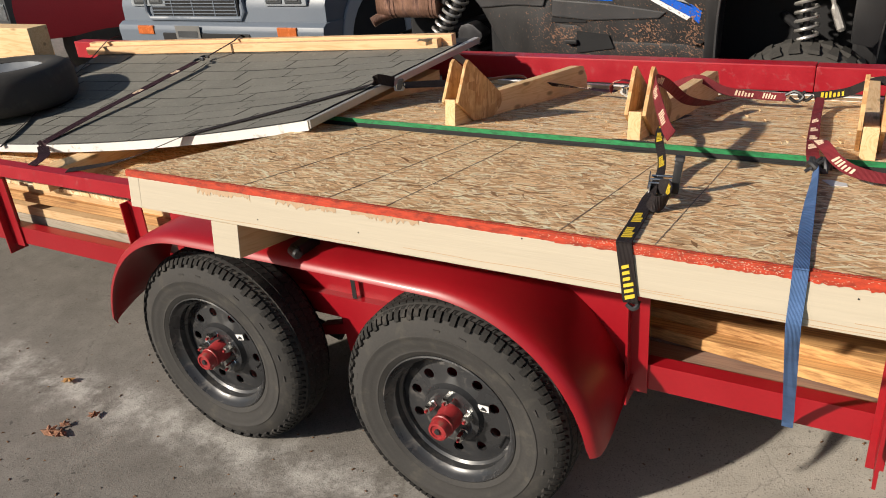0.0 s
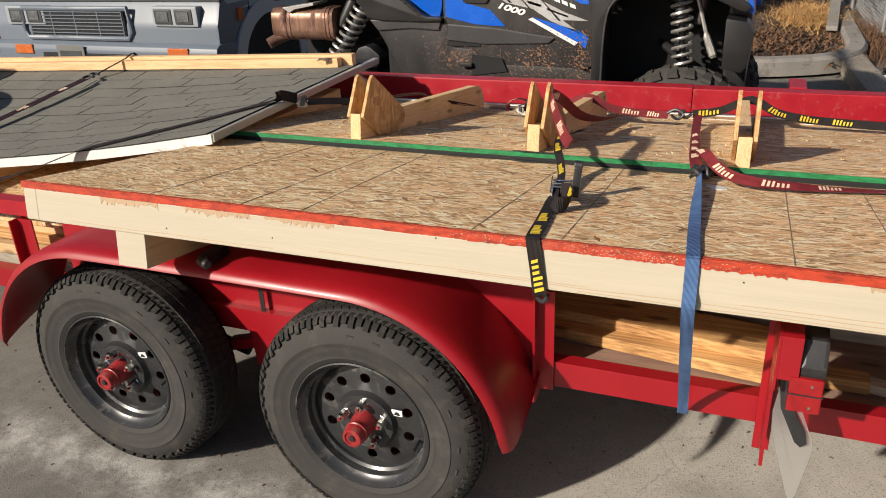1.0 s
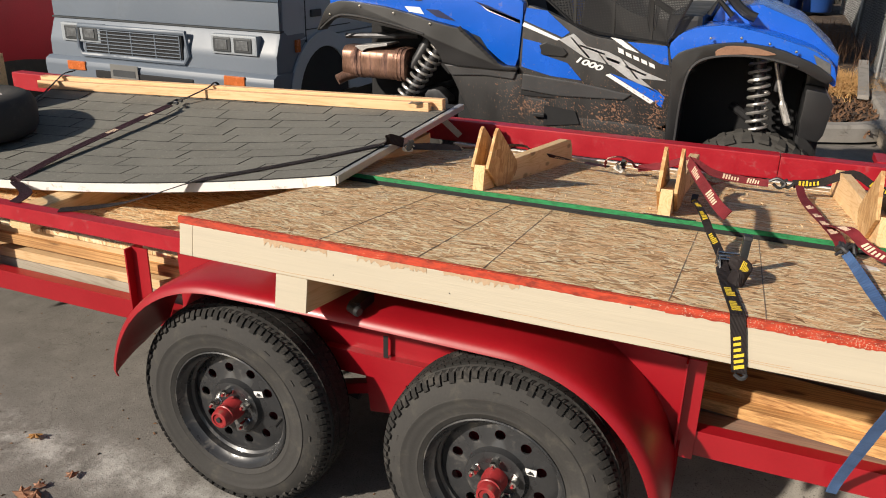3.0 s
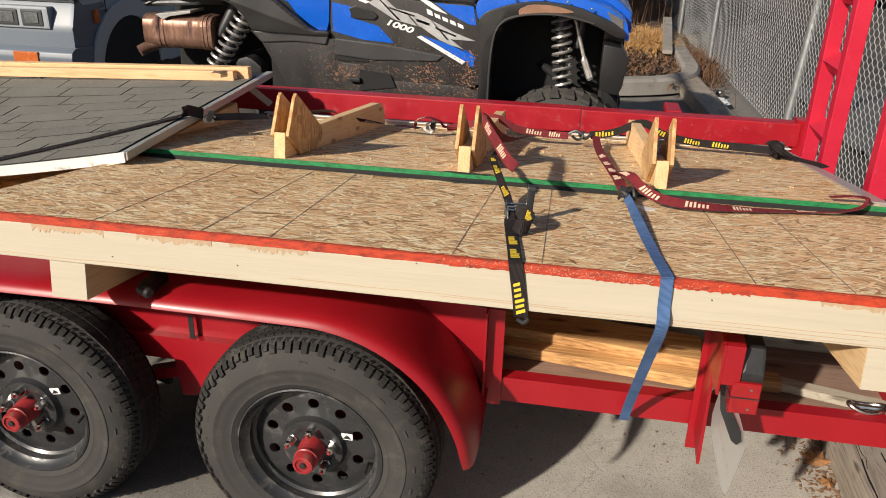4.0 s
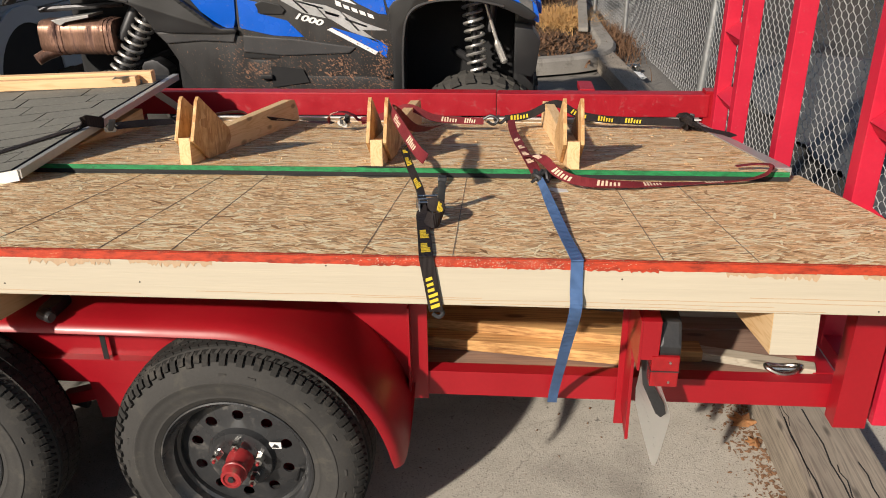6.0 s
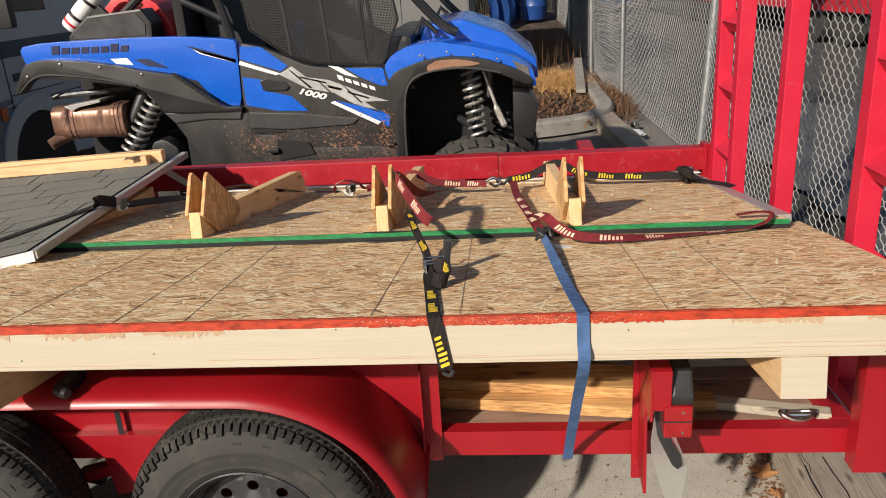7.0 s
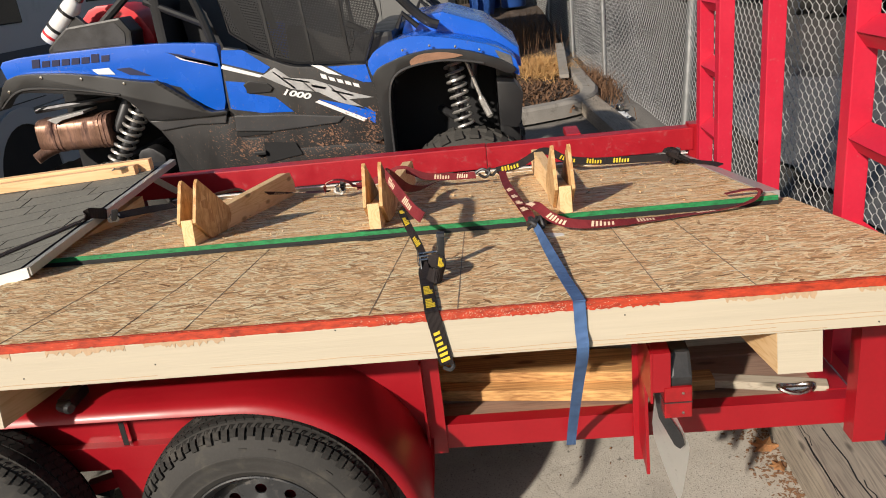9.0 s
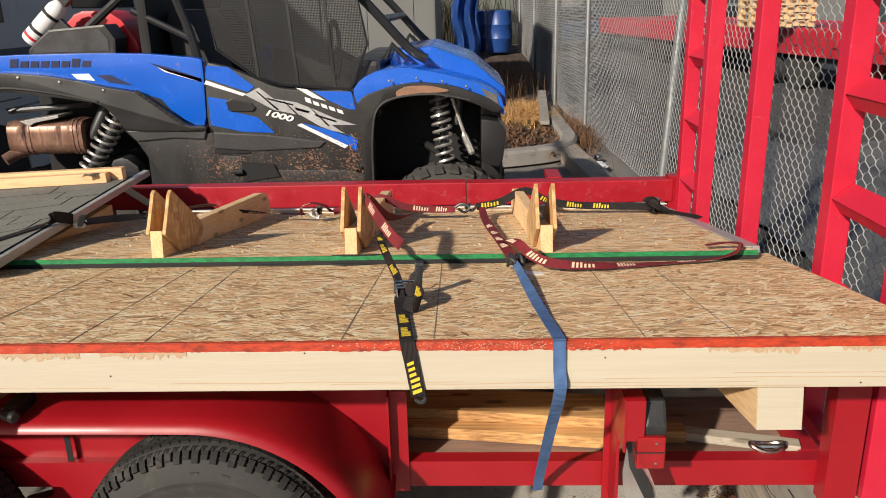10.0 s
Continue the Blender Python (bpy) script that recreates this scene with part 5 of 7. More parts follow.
door = body_side(buggy, False)
body_side(buggy, True)
for nm, poly, mt in STRIPES + LETTER_SHAPES:
    part(nm, prism(poly, 1, -0.0155, -0.0115), mt, door)
part("door_handle", prism(HANDLE, 1, -0.024, -0.0145, 0.004), "black", door)
# flat near-black plate paints the shade of a pocket in the sill
part("step_pocket_shade", prism(POCKET, 1, -0.0255, -0.0245), "shade", buggy)
part("side_moulding", prism([(-1.315, 1.010), (-0.853, 1.008), (-0.872, 0.955), (-1.055, 0.964), (-1.262, 0.948)], 1, -0.030, -0.014, 0.006), "moulding", buggy, "satin black moulding under the rear panel")
part("door_moulding", prism([(-0.816, 0.990), (-0.50, 0.968), (-0.18, 0.925), (-0.22, 0.893), (-0.60, 0.880), (-0.822, 0.900)], 1, -0.024, -0.011, 0.006), "moulding", door, "satin black moulding along the door")
# near-black strip paints the shade line under the moulding
part("door_edge_shade", prism([(-0.822, 0.893), (-0.62, 0.876), (-0.62, 0.866), (-0.826, 0.866)], 1, -0.020, -0.0115, 0.002), "shade", door)
for k in range(9):
    t = k / 8
    # near-black plates paint the shade in the vent openings
    part("vent_slot_shade", prism([(-1.225 + 0.215 * t, 1.232 - 0.165 * t), (-1.205 + 0.215 * t, 1.240 - 0.165 * t), (-1.180 + 0.215 * t, 1.214 - 0.165 * t), (-1.200 + 0.215 * t, 1.206 - 0.165 * t)], 1, -0.058, -0.050), "shade", buggy)
part("flare_rib", sweep(smoothline([(-2.15, -0.052, 1.17), (-2.0, -0.055, 1.262), (-1.70, -0.055, 1.235), (-1.44, -0.052, 1.180)], 5), 0.007, 6), "moulding", buggy, smooth=True)
part("flare_rib", sweep(smoothline([(0.085, -0.062, 0.70), (0.092, -0.064, 0.95), (0.125, -0.064, 1.105), (0.235, -0.064, 1.168), (0.45, -0.064, 1.182), (0.64, -0.062, 1.146)], 5), 0.007, 6), "moulding", buggy, smooth=True)
part("catch", box(-0.735, -0.665, -0.05, -0.02, 0.752, 0.775, 0.006), "black", buggy)
for nm, poly, mt in REAR_DECALS:
    part(nm, prism(poly, 1, -0.0035, 0.001), mt, buggy)
for fx, fz in FLARE_STUDS:
    part("stud", lathe([(0.010, -0.050), (0.008, -0.056), (0.0, -0.057)], 10, m=Matrix.Translation((fx, 0.0, fz))), "chrome", buggy)
for fx, fz in FRONT_STUDS:
    part("stud", lathe([(0.008, -0.060), (0.006, -0.066), (0.0, -0.067)], 10, m=Matrix.Translation((fx, 0.0, fz))), "chrome", buggy)
part("mud_cake", side(MUD, -0.066, -0.052, 0.004, 1), "mud", buggy, "caked brown mud")
# hood, nose, floor, tub
part("hood", prism([(0.16, 1.30), (0.20, 1.40), (0.42, 1.42), (0.66, 1.33), (0.85, 1.17), (0.86, 1.05), (0.6, 1.15)], 1, 0.30, 1.32, 0.03), "blue", buggy, "blue hood", smooth=True)
part("nose_guard", side([(0.70, 1.035), (0.80, 1.022), (0.843, 0.96), (0.822, 0.80), (0.80, 0.76), (0.70, 0.78)], -0.02, 0.20, 0.015, 0), "black", buggy, "black nose guard", smooth=True)
part("front_grille", box(0.70, 0.82, 0.2, 1.42, 0.62, 1.10, 0.02), "black", buggy)
part("head_lamp", side([(0.70, 1.21), (0.79, 1.17), (0.80, 1.11), (0.73, 1.15)], -0.035, 0.05, 0.006, 0), "lamp_glass", buggy)
# solid near-black blocks paint the shade in tub, engine bay and front bay
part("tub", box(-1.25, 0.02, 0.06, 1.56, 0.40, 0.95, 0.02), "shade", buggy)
part("engine_bay_shade", box(-2.0, -1.2, 0.35, 1.27, 0.55, 1.30, 0.02), "shade", buggy)
part("front_bay_shade", box(0.0, 0.70, 0.36, 1.26, 0.50, 1.28, 0.02), "shade", buggy)
part("dashboard", box(-0.05, 0.14, 0.1, 1.5, 1.20, 1.36, 0.03), "black", buggy)
part("bed", box(-2.05, -1.02, 0.10, 1.52, 1.34, 1.40, 0.01), "black", buggy)
part("intake", side(INTAKE, 0.05, 0.22, 0.012, 0), "black", buggy, "black side air intake")
part("intake_screen", prism([(u * 0.86 + -1.60 * 0.14, v * 0.72 + 1.505 * 0.28) for u, v in INTAKE], 1, 0.046, 0.052), "steel_dark", buggy)


# seats
for sy in (0.30, 0.95):
    part("seat", prism(rounded([(-0.95, 0.95), (-0.40, 0.98), (-0.42, 1.10), (-0.82, 1.10), (-1.0, 1.66), (-1.14, 1.66), (-1.10, 1.2)], 1), 1, sy, sy + 0.42, 0.03), "seat", buggy, smooth=True)
bm = sweep([(-0.18 + 0.0 * k, 0.50 + 0.17 * math.cos(a), 1.40 + 0.17 * math.sin(a)) for k, a in enumerate([2 * math.pi * q / 20 for q in range(20)])], 0.014, 6, closed=True)
sweep([(-0.18, 0.50, 1.40), (0.0, 0.5, 1.30)], 0.02, 6, bm)
part("steering_wheel", bm, "black", buggy)
# cage
for y0 in (0.12, 1.50):
    part("cage_tube", sweep(smoothline([(0.40, y0, 1.36), (0.30, y0, 1.42), (0.02, y0 + 0.02, 1.72), (-0.25, y0 + 0.02, 1.93), (-0.9, y0, 1.95), (-1.15, y0, 1.90)], 5), 0.026, 8), "black", buggy, smooth=True)
    part("cage_tube", sweep(smoothline([(-0.90, y0, 1.36), (-0.94, y0, 1.55), (-1.02, y0, 1.80), (-1.08, y0, 1.93)], 5), 0.026, 8), "black", buggy, smooth=True)
    part("cage_tube", sweep([(-1.08, y0, 1.90), (-1.62, y0 + 0.02, 1.50), (-1.75, y0 + 0.02, 1.40)], 0.024, 8), "black", buggy, smooth=True)
    part("cage_tube", sweep([(0.28, y0 + 0.05, 1.36), (0.20, y0 + 0.05, 1.44), (0.16, y0 + 0.05, 1.36)], 0.016, 6), "black", buggy, smooth=True)
    part("cage_tube", sweep([(-0.93, y0, 1.50), (-1.25, y0, 1.66)], 0.02, 8), "black", buggy, smooth=True)
for cx, cz in ((-0.25, 1.93), (-1.08, 1.93), (0.16, 1.58)):
    part("cage_cross_tube", sweep([(cx, 0.12, cz), (cx, 1.50, cz)], 0.022, 8), "black", buggy)
part("cage_clamp", sweep([(-0.115, 0.135, 1.82), (-0.055, 0.135, 1.778)], 0.033, 10), "black", buggy)
# window net: woven strands with a tape border
bm = bmesh.new()
NET = [(-0.822, 1.72), (-0.772, 1.443), (-0.556, 1.28), (-0.419, 1.239), (-0.031, 1.207), (0.076, 1.453), (0.03, 1.72)]


def span(v, ax):
    cuts = []
    for k in range(len(NET)):
        p, q = NET[k], NET[(k + 1) % len(NET)]
        if (p[ax] - v) * (q[ax] - v) < 0:
            cuts.append(p[1 - ax] + (q[1 - ax] - p[1 - ax]) * (v - p[ax]) / (q[ax] - p[ax]))
    return (min(cuts), max(cuts)) if len(cuts) > 1 else None


PITCH, STR = 0.0085, 0.0042
for ax in (0, 1):
    v = min(p[ax] for p in NET) + PITCH / 2
    while v < max(p[ax] for p in NET):
        r = span(v, ax)
        if r:
            q = [(v - STR / 2, r[0]), (v + STR / 2, r[0]), (v + STR / 2, r[1]), (v - STR / 2, r[1])]
            bm.faces.new([bm.verts.new((a, 0.055 + 0.001 * ax, b) if ax == 0 else (b, 0.055 + 0.001 * ax, a)) for a, b in q])
        v += PITCH
net = tagged(part("window_net", bm, "screen", buggy, "black woven window net"), kind="stuff")
bm = sweep([(x, 0.055, z) for x, z in NET], 0.008, 5, closed=True)
for vx in (-0.55, -0.33, -0.12):
    r = span(vx, 0)
    ribbon([(vx - 0.03, 0.053, r[1]), (vx, 0.053, r[0])], 0.016, 0.003, (1, 0, 0), bm)
part("net_tape", bm, "black", net)
# near-black panel behind the seats, painted as cabin shade
part("seat_back_shade", box(-1.22, -1.16, 0.1, 1.5, 0.9, 1.75, 0.02), "shade", buggy)

# suspension and exhaust
bm = coil((0.455, 0.14, 1.17), (0.495, 0.10, 0.78), 0.052, 9, 0.009)
part("coil_spring", bm, "spring", buggy, "bright steel coil spring", smooth=True)
part("shock", sweep([(0.445, 0.14, 1.25), (0.47, 0.125, 1.02), (0.47, 0.125, 1.01), (0.50, 0.10, 0.74)], [0.034, 0.034, 0.018, 0.018], 10), "steel_dark", buggy, smooth=True)
part("shock_body", sweep([(0.585, 0.18, 1.20), (0.56, 0.17, 0.98)], 0.026, 10), "steel_dark", buggy, smooth=True)
part("tie_bar", sweep([(0.532, 0.16, 1.15), (0.60, 0.13, 0.94), (0.605, 0.13, 0.92), (0.646, 0.11, 0.826), (0.650, 0.11, 0.815)], [0.011, 0.011, 0.020, 0.022, 0.016], 8), "spring", buggy)
part("coil_spring", coil((-1.375, 0.11, 1.115), (-1.640, 0.08, 0.745), 0.055, 10, 0.010), "spring", buggy, "bright steel coil spring", smooth=True)
part("shock", sweep([(-1.345, 0.11, 1.16), (-1.385, 0.11, 1.10), (-1.660, 0.08, 0.70)], [0.040, 0.032, 0.028], 10), "steel_dark", buggy, smooth=True)
part("shock_body", sweep([(-1.462, 0.12, 1.155), (-1.470, 0.12, 1.14), (-1.580, 0.11, 0.955), (-1.585, 0.11, 0.945)], [0.028, 0.036, 0.036, 0.026], 12), "steel_dark", buggy, smooth=True)
part("hub_carrier", prism(rounded([(-1.50, 0.70), (-1.36, 0.70), (-1.31, 0.77), (-1.40, 0.84), (-1.48, 0.82)], 1), 1, 0.08, 0.2, 0.02), "steel_dark", buggy, smooth=True)
for z0, z1 in ((0.60, 0.66), (0.80, 0.86)):
    part("suspension_arm", sweep([(-1.55, 0.1, z0), (-1.30, 0.45, z1)], 0.024, 8), "steel_dark", buggy)
    part("suspension_arm", sweep([(0.50, 0.1, z0), (0.30, 0.45, z1)], 0.024, 8), "steel_dark", buggy)
shell = rounded(rounded([(0.03, 0.865), (0.03, 1.065), (0.24, 1.065), (0.24, 0.865)], 1), 1)
muf = part("muffler", prism(shell, 0, -2.05, -1.605, 0.012), "copper", buggy, "heat-stained oval steel muffler", smooth=True)
for bx in (-1.955, -1.925, -1.67, -1.645):
    part("band", prism([(0.135 + (u - 0.135) * 1.035, 0.965 + (w - 0.965) * 1.035) for u, w in shell], 0, bx, bx + 0.014, 0.002), "copper", muf)
part("tail_pipe", sweep([(-1.95, 0.10, 0.90), (-2.04, 0.06, 0.87), (-2.08, 0.02, 0.845)], 0.034, 12), "copper", buggy, smooth=True)
part("exhaust_strap", prism([(-1.95, 1.07), (-1.72, 1.10), (-1.72, 1.085), (-1.86, 1.06), (-1.90, 1.04)], 1, 0.02, 0.20, 0.002), "drip_grey", buggy)
part("rear_bar", sweep([(-2.05, 0.10, 1.12), (-1.55, 0.12, 1.15)], 0.018, 8), "steel_dark", buggy)


def lug_tyre(x, y, parent):
    t = part("wheel", lathe([(0.19, 0.02), (0.19, 0.26), (0.16, 0.20), (0.0, 0.18), (0.0, 0.12), (0.15, 0.10), (0.17, 0.04)], 32, closed=True), "black", parent, "", Matrix.Translation((x, y, 0.398 + GROUND)), smooth=True)
    bm = lathe([(0.185, 0.02), (0.25, 0.0), (0.335, 0.012), (0.372, 0.05), (0.382, 0.14), (0.372, 0.23), (0.335, 0.268), (0.25, 0.28), (0.185, 0.26)], 48, closed=True)
    part("tyre", bm, "lug_rubber", t, "knobbly off-road tyre", smooth=True)
    bm = bmesh.new()
    for k in range(26):
        a = 2 * math.pi * k / 26
        for q, (y0, y1, da, h) in enumerate(((0.012, 0.105, 0.0, 0.392), (0.088, 0.192, 0.12, 0.396), (0.175, 0.268, 0.0, 0.392))):
            w = 0.085
            vs = []
            for r in (0.355, h):
                sh = 0.82 if r > 0.36 else 1.0
                for yy, d in ((y0, -w), (y1, -w * 0.6), (y1, w * 0.6), (y0, w)):
                    rr = r - (0.018 if (r > 0.36 and yy in (0.012, 0.268)) else 0)
                    vs.append(bm.verts.new((rr * math.cos(a + da + d * sh), yy, rr * math.sin(a + da + d * sh))))
            bm.faces.new(vs[4:])
            for s in range(4):
                bm.faces.new((vs[s], vs[(s + 1) % 4], vs[4 + (s + 1) % 4], vs[4 + s]))
    tagged(part("tread", bm, "lug_rubber", t, "chunky tread blocks"), kind="stuff")


for wx in (0.50, -1.66):
    lug_tyre(wx, -0.02, buggy)
    lug_tyre(wx, 1.36, buggy)

can = lone("fuel_can", prism(rounded([(-1.74, 1.402), (-1.30, 1.402), (-1.295, 1.47), (-1.365, 1.600), (-1.455, 1.665), (-1.635, 1.665), (-1.74, 1.57)], 1), 1, 3.36, 3.66, 0.03), "red_bag", "red plastic fuel can strapped in the buggy's bed", "fuel can", smooth=True)
ext = thing("fire_extinguisher", "small white fire extinguisher clamped to the buggy's cage", "extinguisher", Matrix.Translation((-1.850, 3.20, 1.510)) @ pose(0, 0, 0, 0, 48, 0))
part("cylinder", lathe([(0.0, 0.0), (0.045, 0.0), (0.052, 0.012), (0.052, 0.25), (0.035, 0.29), (0.018, 0.30), (0.0, 0.30)], 24, m=pose(0, 0, 0, 90, 0, 0)), "white", ext, smooth=True)
part("valve", box(-0.03, 0.03, -0.02, 0.02, 0.30, 0.35, 0.006), "black", ext)
part("band", lathe([(0.0535, 0.03), (0.0535, 0.045)], 24, m=pose(0, 0, 0, 90, 0, 0)), "red_bag", ext)
for q in (0.08, 0.20):
    part("clamp", lathe([(0.0545, q), (0.0565, q), (0.0565, q + 0.018), (0.0545, q + 0.018)], 24, m=pose(0, 0, 0, 90, 0, 0), closed=True), "black", ext)
part("bracket", box(0.045, 0.125, -0.02, 0.02, 0.07, 0.23, 0.008), "black", ext)

# engine size printed on the door
cu = bpy.data.curves.new("engine_size", "FONT")
cu.body, cu.size, cu.shear, cu.extrude, cu.offset = "1000", 0.060, 0.25, 0.0008, 0.0022
tmp = bpy.data.objects.new("engine_size", cu)
bpy.context.scene.collection.objects.link(tmp)
bpy.context.view_layer.update()
me = bpy.data.meshes.new_from_object(tmp.evaluated_get(bpy.context.evaluated_depsgraph_get()))
bpy.data.objects.remove(tmp)
me.materials.clear()
me.materials.append(M["white"])
num = new("printed_number", me)
num.parent = door
num.matrix_basis = Matrix.Translation((-0.524, -0.0168, 1.085)) @ pose(0, 0, 0, 0, 15.5, 0) @ pose(0, 0, 0, 90, 0, 0) @ Matrix.Diagonal((1.36, 0.76, 1.0, 1.0))
num["label"] = "white slanted number"

# thrown mud in slanting streaks on door and sill
random.seed(64)
vs, fs = [], []
for k in range(2300):
    x = -1.15 + 1.17 * random.random() ** 0.8
    z = random.uniform(0.66, 0.72) + 0.34 * random.random() ** 1.5
    if k % 5 == 0:      # thick patches thrown up behind the wheel
        x, z = random.choice(((random.gauss(-0.03, 0.025), random.gauss(0.84, 0.07)), (random.gauss(-0.27, 0.05), random.gauss(0.80, 0.04)), (random.gauss(-0.76, 0.06), random.gauss(0.80, 0.03))))
    if x < -1.0 + (0.95 - z) * 0.3 or (z > 0.97 and x > -0.75):
        continue
    if x > 0.02:
        continue
    l = random.uniform(0.002, 0.008) * (2.2 if random.random() < 0.05 else 1.0)
    w = l * (random.uniform(0.3, 0.6) if k % 5 == 0 else random.uniform(0.10, 0.30))
    a = radians(random.gauss(-38, 14))
    b, n = len(vs), 6
    for q in range(n):
        t = 2 * math.pi * q / n
        r = random.uniform(0.6, 1.1)
        u, v = l * r * math.cos(t), w * r * math.sin(t)
        vs.append((x + u * math.cos(a) - v * math.sin(a), -0.0172, z + u * math.sin(a) + v * math.cos(a)))
    vs.append((x, -0.0186, z))
    fs += [(b + q, b + (q + 1) % n, b + n) for q in range(n)]
me = bpy.data.meshes.new("mud_splatter")
me.from_pydata(vs, [], fs)
me.materials.append(M["mud"])
splat = new("mud_splatter", me)
splat.parent = buggy
tagged(splat, "dried brown mud thrown over door and sill", kind="stuff")

# ---- motorhome ----
rv = thing("motorhome", "grey-white class A motorhome parked nose-on behind the trailer", "motorhome", Matrix.Translation((-4.26, 4.0, GROUND)))
W2 = 1.19
body = [(-W2, 0.62), (W2, 0.62), (W2, 3.0), (-W2, 3.0)]
part("body", box(-W2, W2, 0.02, 8.0, 0.95, 3.05, 0.06), "rv_lifted", rv, smooth=True)
# added panel in the shaded paint, keeps the upper front from reading sunlit
part("front_shade_panel", box(-W2 + 0.01, W2 - 0.01, -0.022, 0.018, 1.041, 1.44, 0.012), "rv", rv, smooth=True)
part("skirt", box(-W2, W2, 1.75, 8.0, 0.40, 0.952, 0.03), "rv_lifted", rv, smooth=True)
bm = prism([(-0.10, 0.60), (-0.06, 0.47), (0.35, 0.44), (0.35, 1.03), (-0.02, 1.03), (-0.09, 0.85)], 0, -W2, W2, 0.035)
part("front_mask", bm, "rv", rv, "moulded grey-white front mask", smooth=True)
part("bumper", prism(rounded([(-0.16, 0.50), (-0.02, 0.46), (0.2, 0.46), (0.2, 0.70), (-0.10, 0.72), (-0.17, 0.68)], 1), 0, -W2 - 0.01, W2 + 0.01, 0.01), "rv", rv, smooth=True)
# near-black blocks, slightly proud, paint the shade in bumper slot and grille
part("bumper_slot_shade", box(-0.62, 0.42, -0.176, -0.10, 0.560, 0.625, 0.01), "shade", rv)
part("grille_recess_shade", box(-0.78, 0.28, -0.105, -0.04, 0.755, 0.975, 0.02), "shade", rv)
for k in range(7):
    part("grille_slat", box(-0.76, 0.26, -0.115, -0.085, 0.778 + 0.0285 * k, 0.785 + 0.0285 * k, 0.002), "rv", rv)
for k in range(5):
    part("grille_bar", box(-0.76 + 0.255 * k - 0.005, -0.76 + 0.255 * k + 0.005, -0.110, -0.09, 0.762, 0.968, 0.001), "rv", rv)
for sx in (-1, 1):
    part("lamp_recess", box(min(sx * 0.58, sx * 1.02), max(sx * 0.58, sx * 1.02), -0.11, -0.03, 0.845, 1.000, 0.015), "rv_rim", rv)
    for q in (0.69, 0.89):
        l = part("head_lamp", box(sx * q - 0.085, sx * q + 0.085, -0.118, -0.05, 0.862, 0.980, 0.012), "rv_dark", rv, "dark-framed square head lamp")
        part("lens", box(sx * q - 0.055, sx * q + 0.055, -0.124, -0.115, 0.884, 0.958, 0.004), "lamp_glass", l)
    part("turn_lamp", box(sx * 0.83 - 0.10, sx * 0.83 + 0.10, -0.178, -0.12, 0.610, 0.685, 0.008), "amber", rv, "amber turn lamp")
part("mask_seam", box(-W2, W2, -0.028, 0.03, 1.028, 1.040), "rv_dark", rv)
plate = part("number_plate", box(-0.44, -0.14, -0.186, -0.180, 0.555, 0.690, 0.003), "far_white", rv, "white number plate")
part("plate_bar", box(-0.41, -0.17, -0.1885, -0.186, 0.590, 0.645), "rv_dark", plate)
part("grille_surround", sweep([(-0.80, -0.10, 0.74), (-0.84, -0.10, 0.80), (-0.82, -0.10, 0.98), (0.32, -0.10, 0.98), (0.34, -0.10, 0.80), (0.30, -0.10, 0.74)], 0.022, 8, closed=True), "rv", rv, smooth=True)
part("windscreen", box(-1.06, 1.06, -0.005, 0.05, 1.45, 2.5, 0.03), "glass", rv)
# the side with wheel arch, door, stripe and marker
# solid near-black half disc paints the shade inside the wheel arch
part("wheel_arch_shade", prism([(0.62 + 0.46 * math.cos(a), 0.44 + 0.46 * math.sin(a)) for a in [math.pi * k / 16 for k in range(17)]], 0, W2 - 0.25, W2 + 0.004), "shade", rv)
bm = bmesh.new()
arc = [(0.62 + 0.56 * math.cos(math.pi * k / 16), 0.44 + 0.56 * math.sin(math.pi * k / 16)) for k in range(17)]
inn = [(0.62 + 0.43 * math.cos(math.pi * k / 16), 0.44 + 0.43 * math.sin(math.pi * k / 16)) for k in range(17)]
part("arch_trim", prism(arc + inn[::-1], 0, W2 - 0.01, W2 + 0.02, 0.004), "rv_lifted", rv)
part("side_skirt", prism([(0.22, 0.95), (1.30, 0.95), (1.76, 0.95), (1.76, 0.42), (1.22, 0.42)] + [(0.62 + 0.56 * math.cos(math.pi * k / 12), 0.44 + 0.56 * math.sin(math.pi * k / 12)) for k in range(0, 8)], 0, W2 - 0.03, W2 + 0.003), "rv_lifted", rv)
part("stripe", box(W2 + 0.001, W2 + 0.005, 0.05, 7.9, 1.30, 1.42), "rv_navy", rv, "navy side stripe")
part("stripe", box(-W2, W2, -0.032, -0.024, 1.26, 1.36), "rv_navy", rv)
part("door_seam", box(W2 + 0.001, W2 + 0.005, 0.34, 0.35, 0.9, 2.7), "rv_dark", rv)
part("door_seam", box(W2 + 0.001, W2 + 0.005, 0.34, 1.1, 1.02, 1.028), "rv_dark", rv)
part("side_window", box(W2 - 0.01, W2 + 0.012, 0.45, 1.05, 1.62, 2.35, 0.01), "glass", rv)
part("side_window", box(W2 - 0.01, W2 + 0.012, 2.2, 3.6, 1.72, 2.35, 0.01), "glass", rv)
part("marker_lamp", box(W2, W2 + 0.022, 0.17, 0.23, 0.86, 0.96, 0.006), "amber", rv, "amber marker lamp")
part("door_latch", box(W2, W2 + 0.02, 0.42, 0.58, 1.12, 1.18, 0.008), "rv_dark", rv)
part("grab_vent", box(W2, W2 + 0.02, 0.20, 0.32, 1.48, 1.54, 0.006), "rv_dark", rv)
mir = sweep(smoothline([(W2, 0.25, 1.90), (W2 + 0.22, 0.10, 1.95), (W2 + 0.28, 0.05, 1.80)], 4), 0.02, 8)
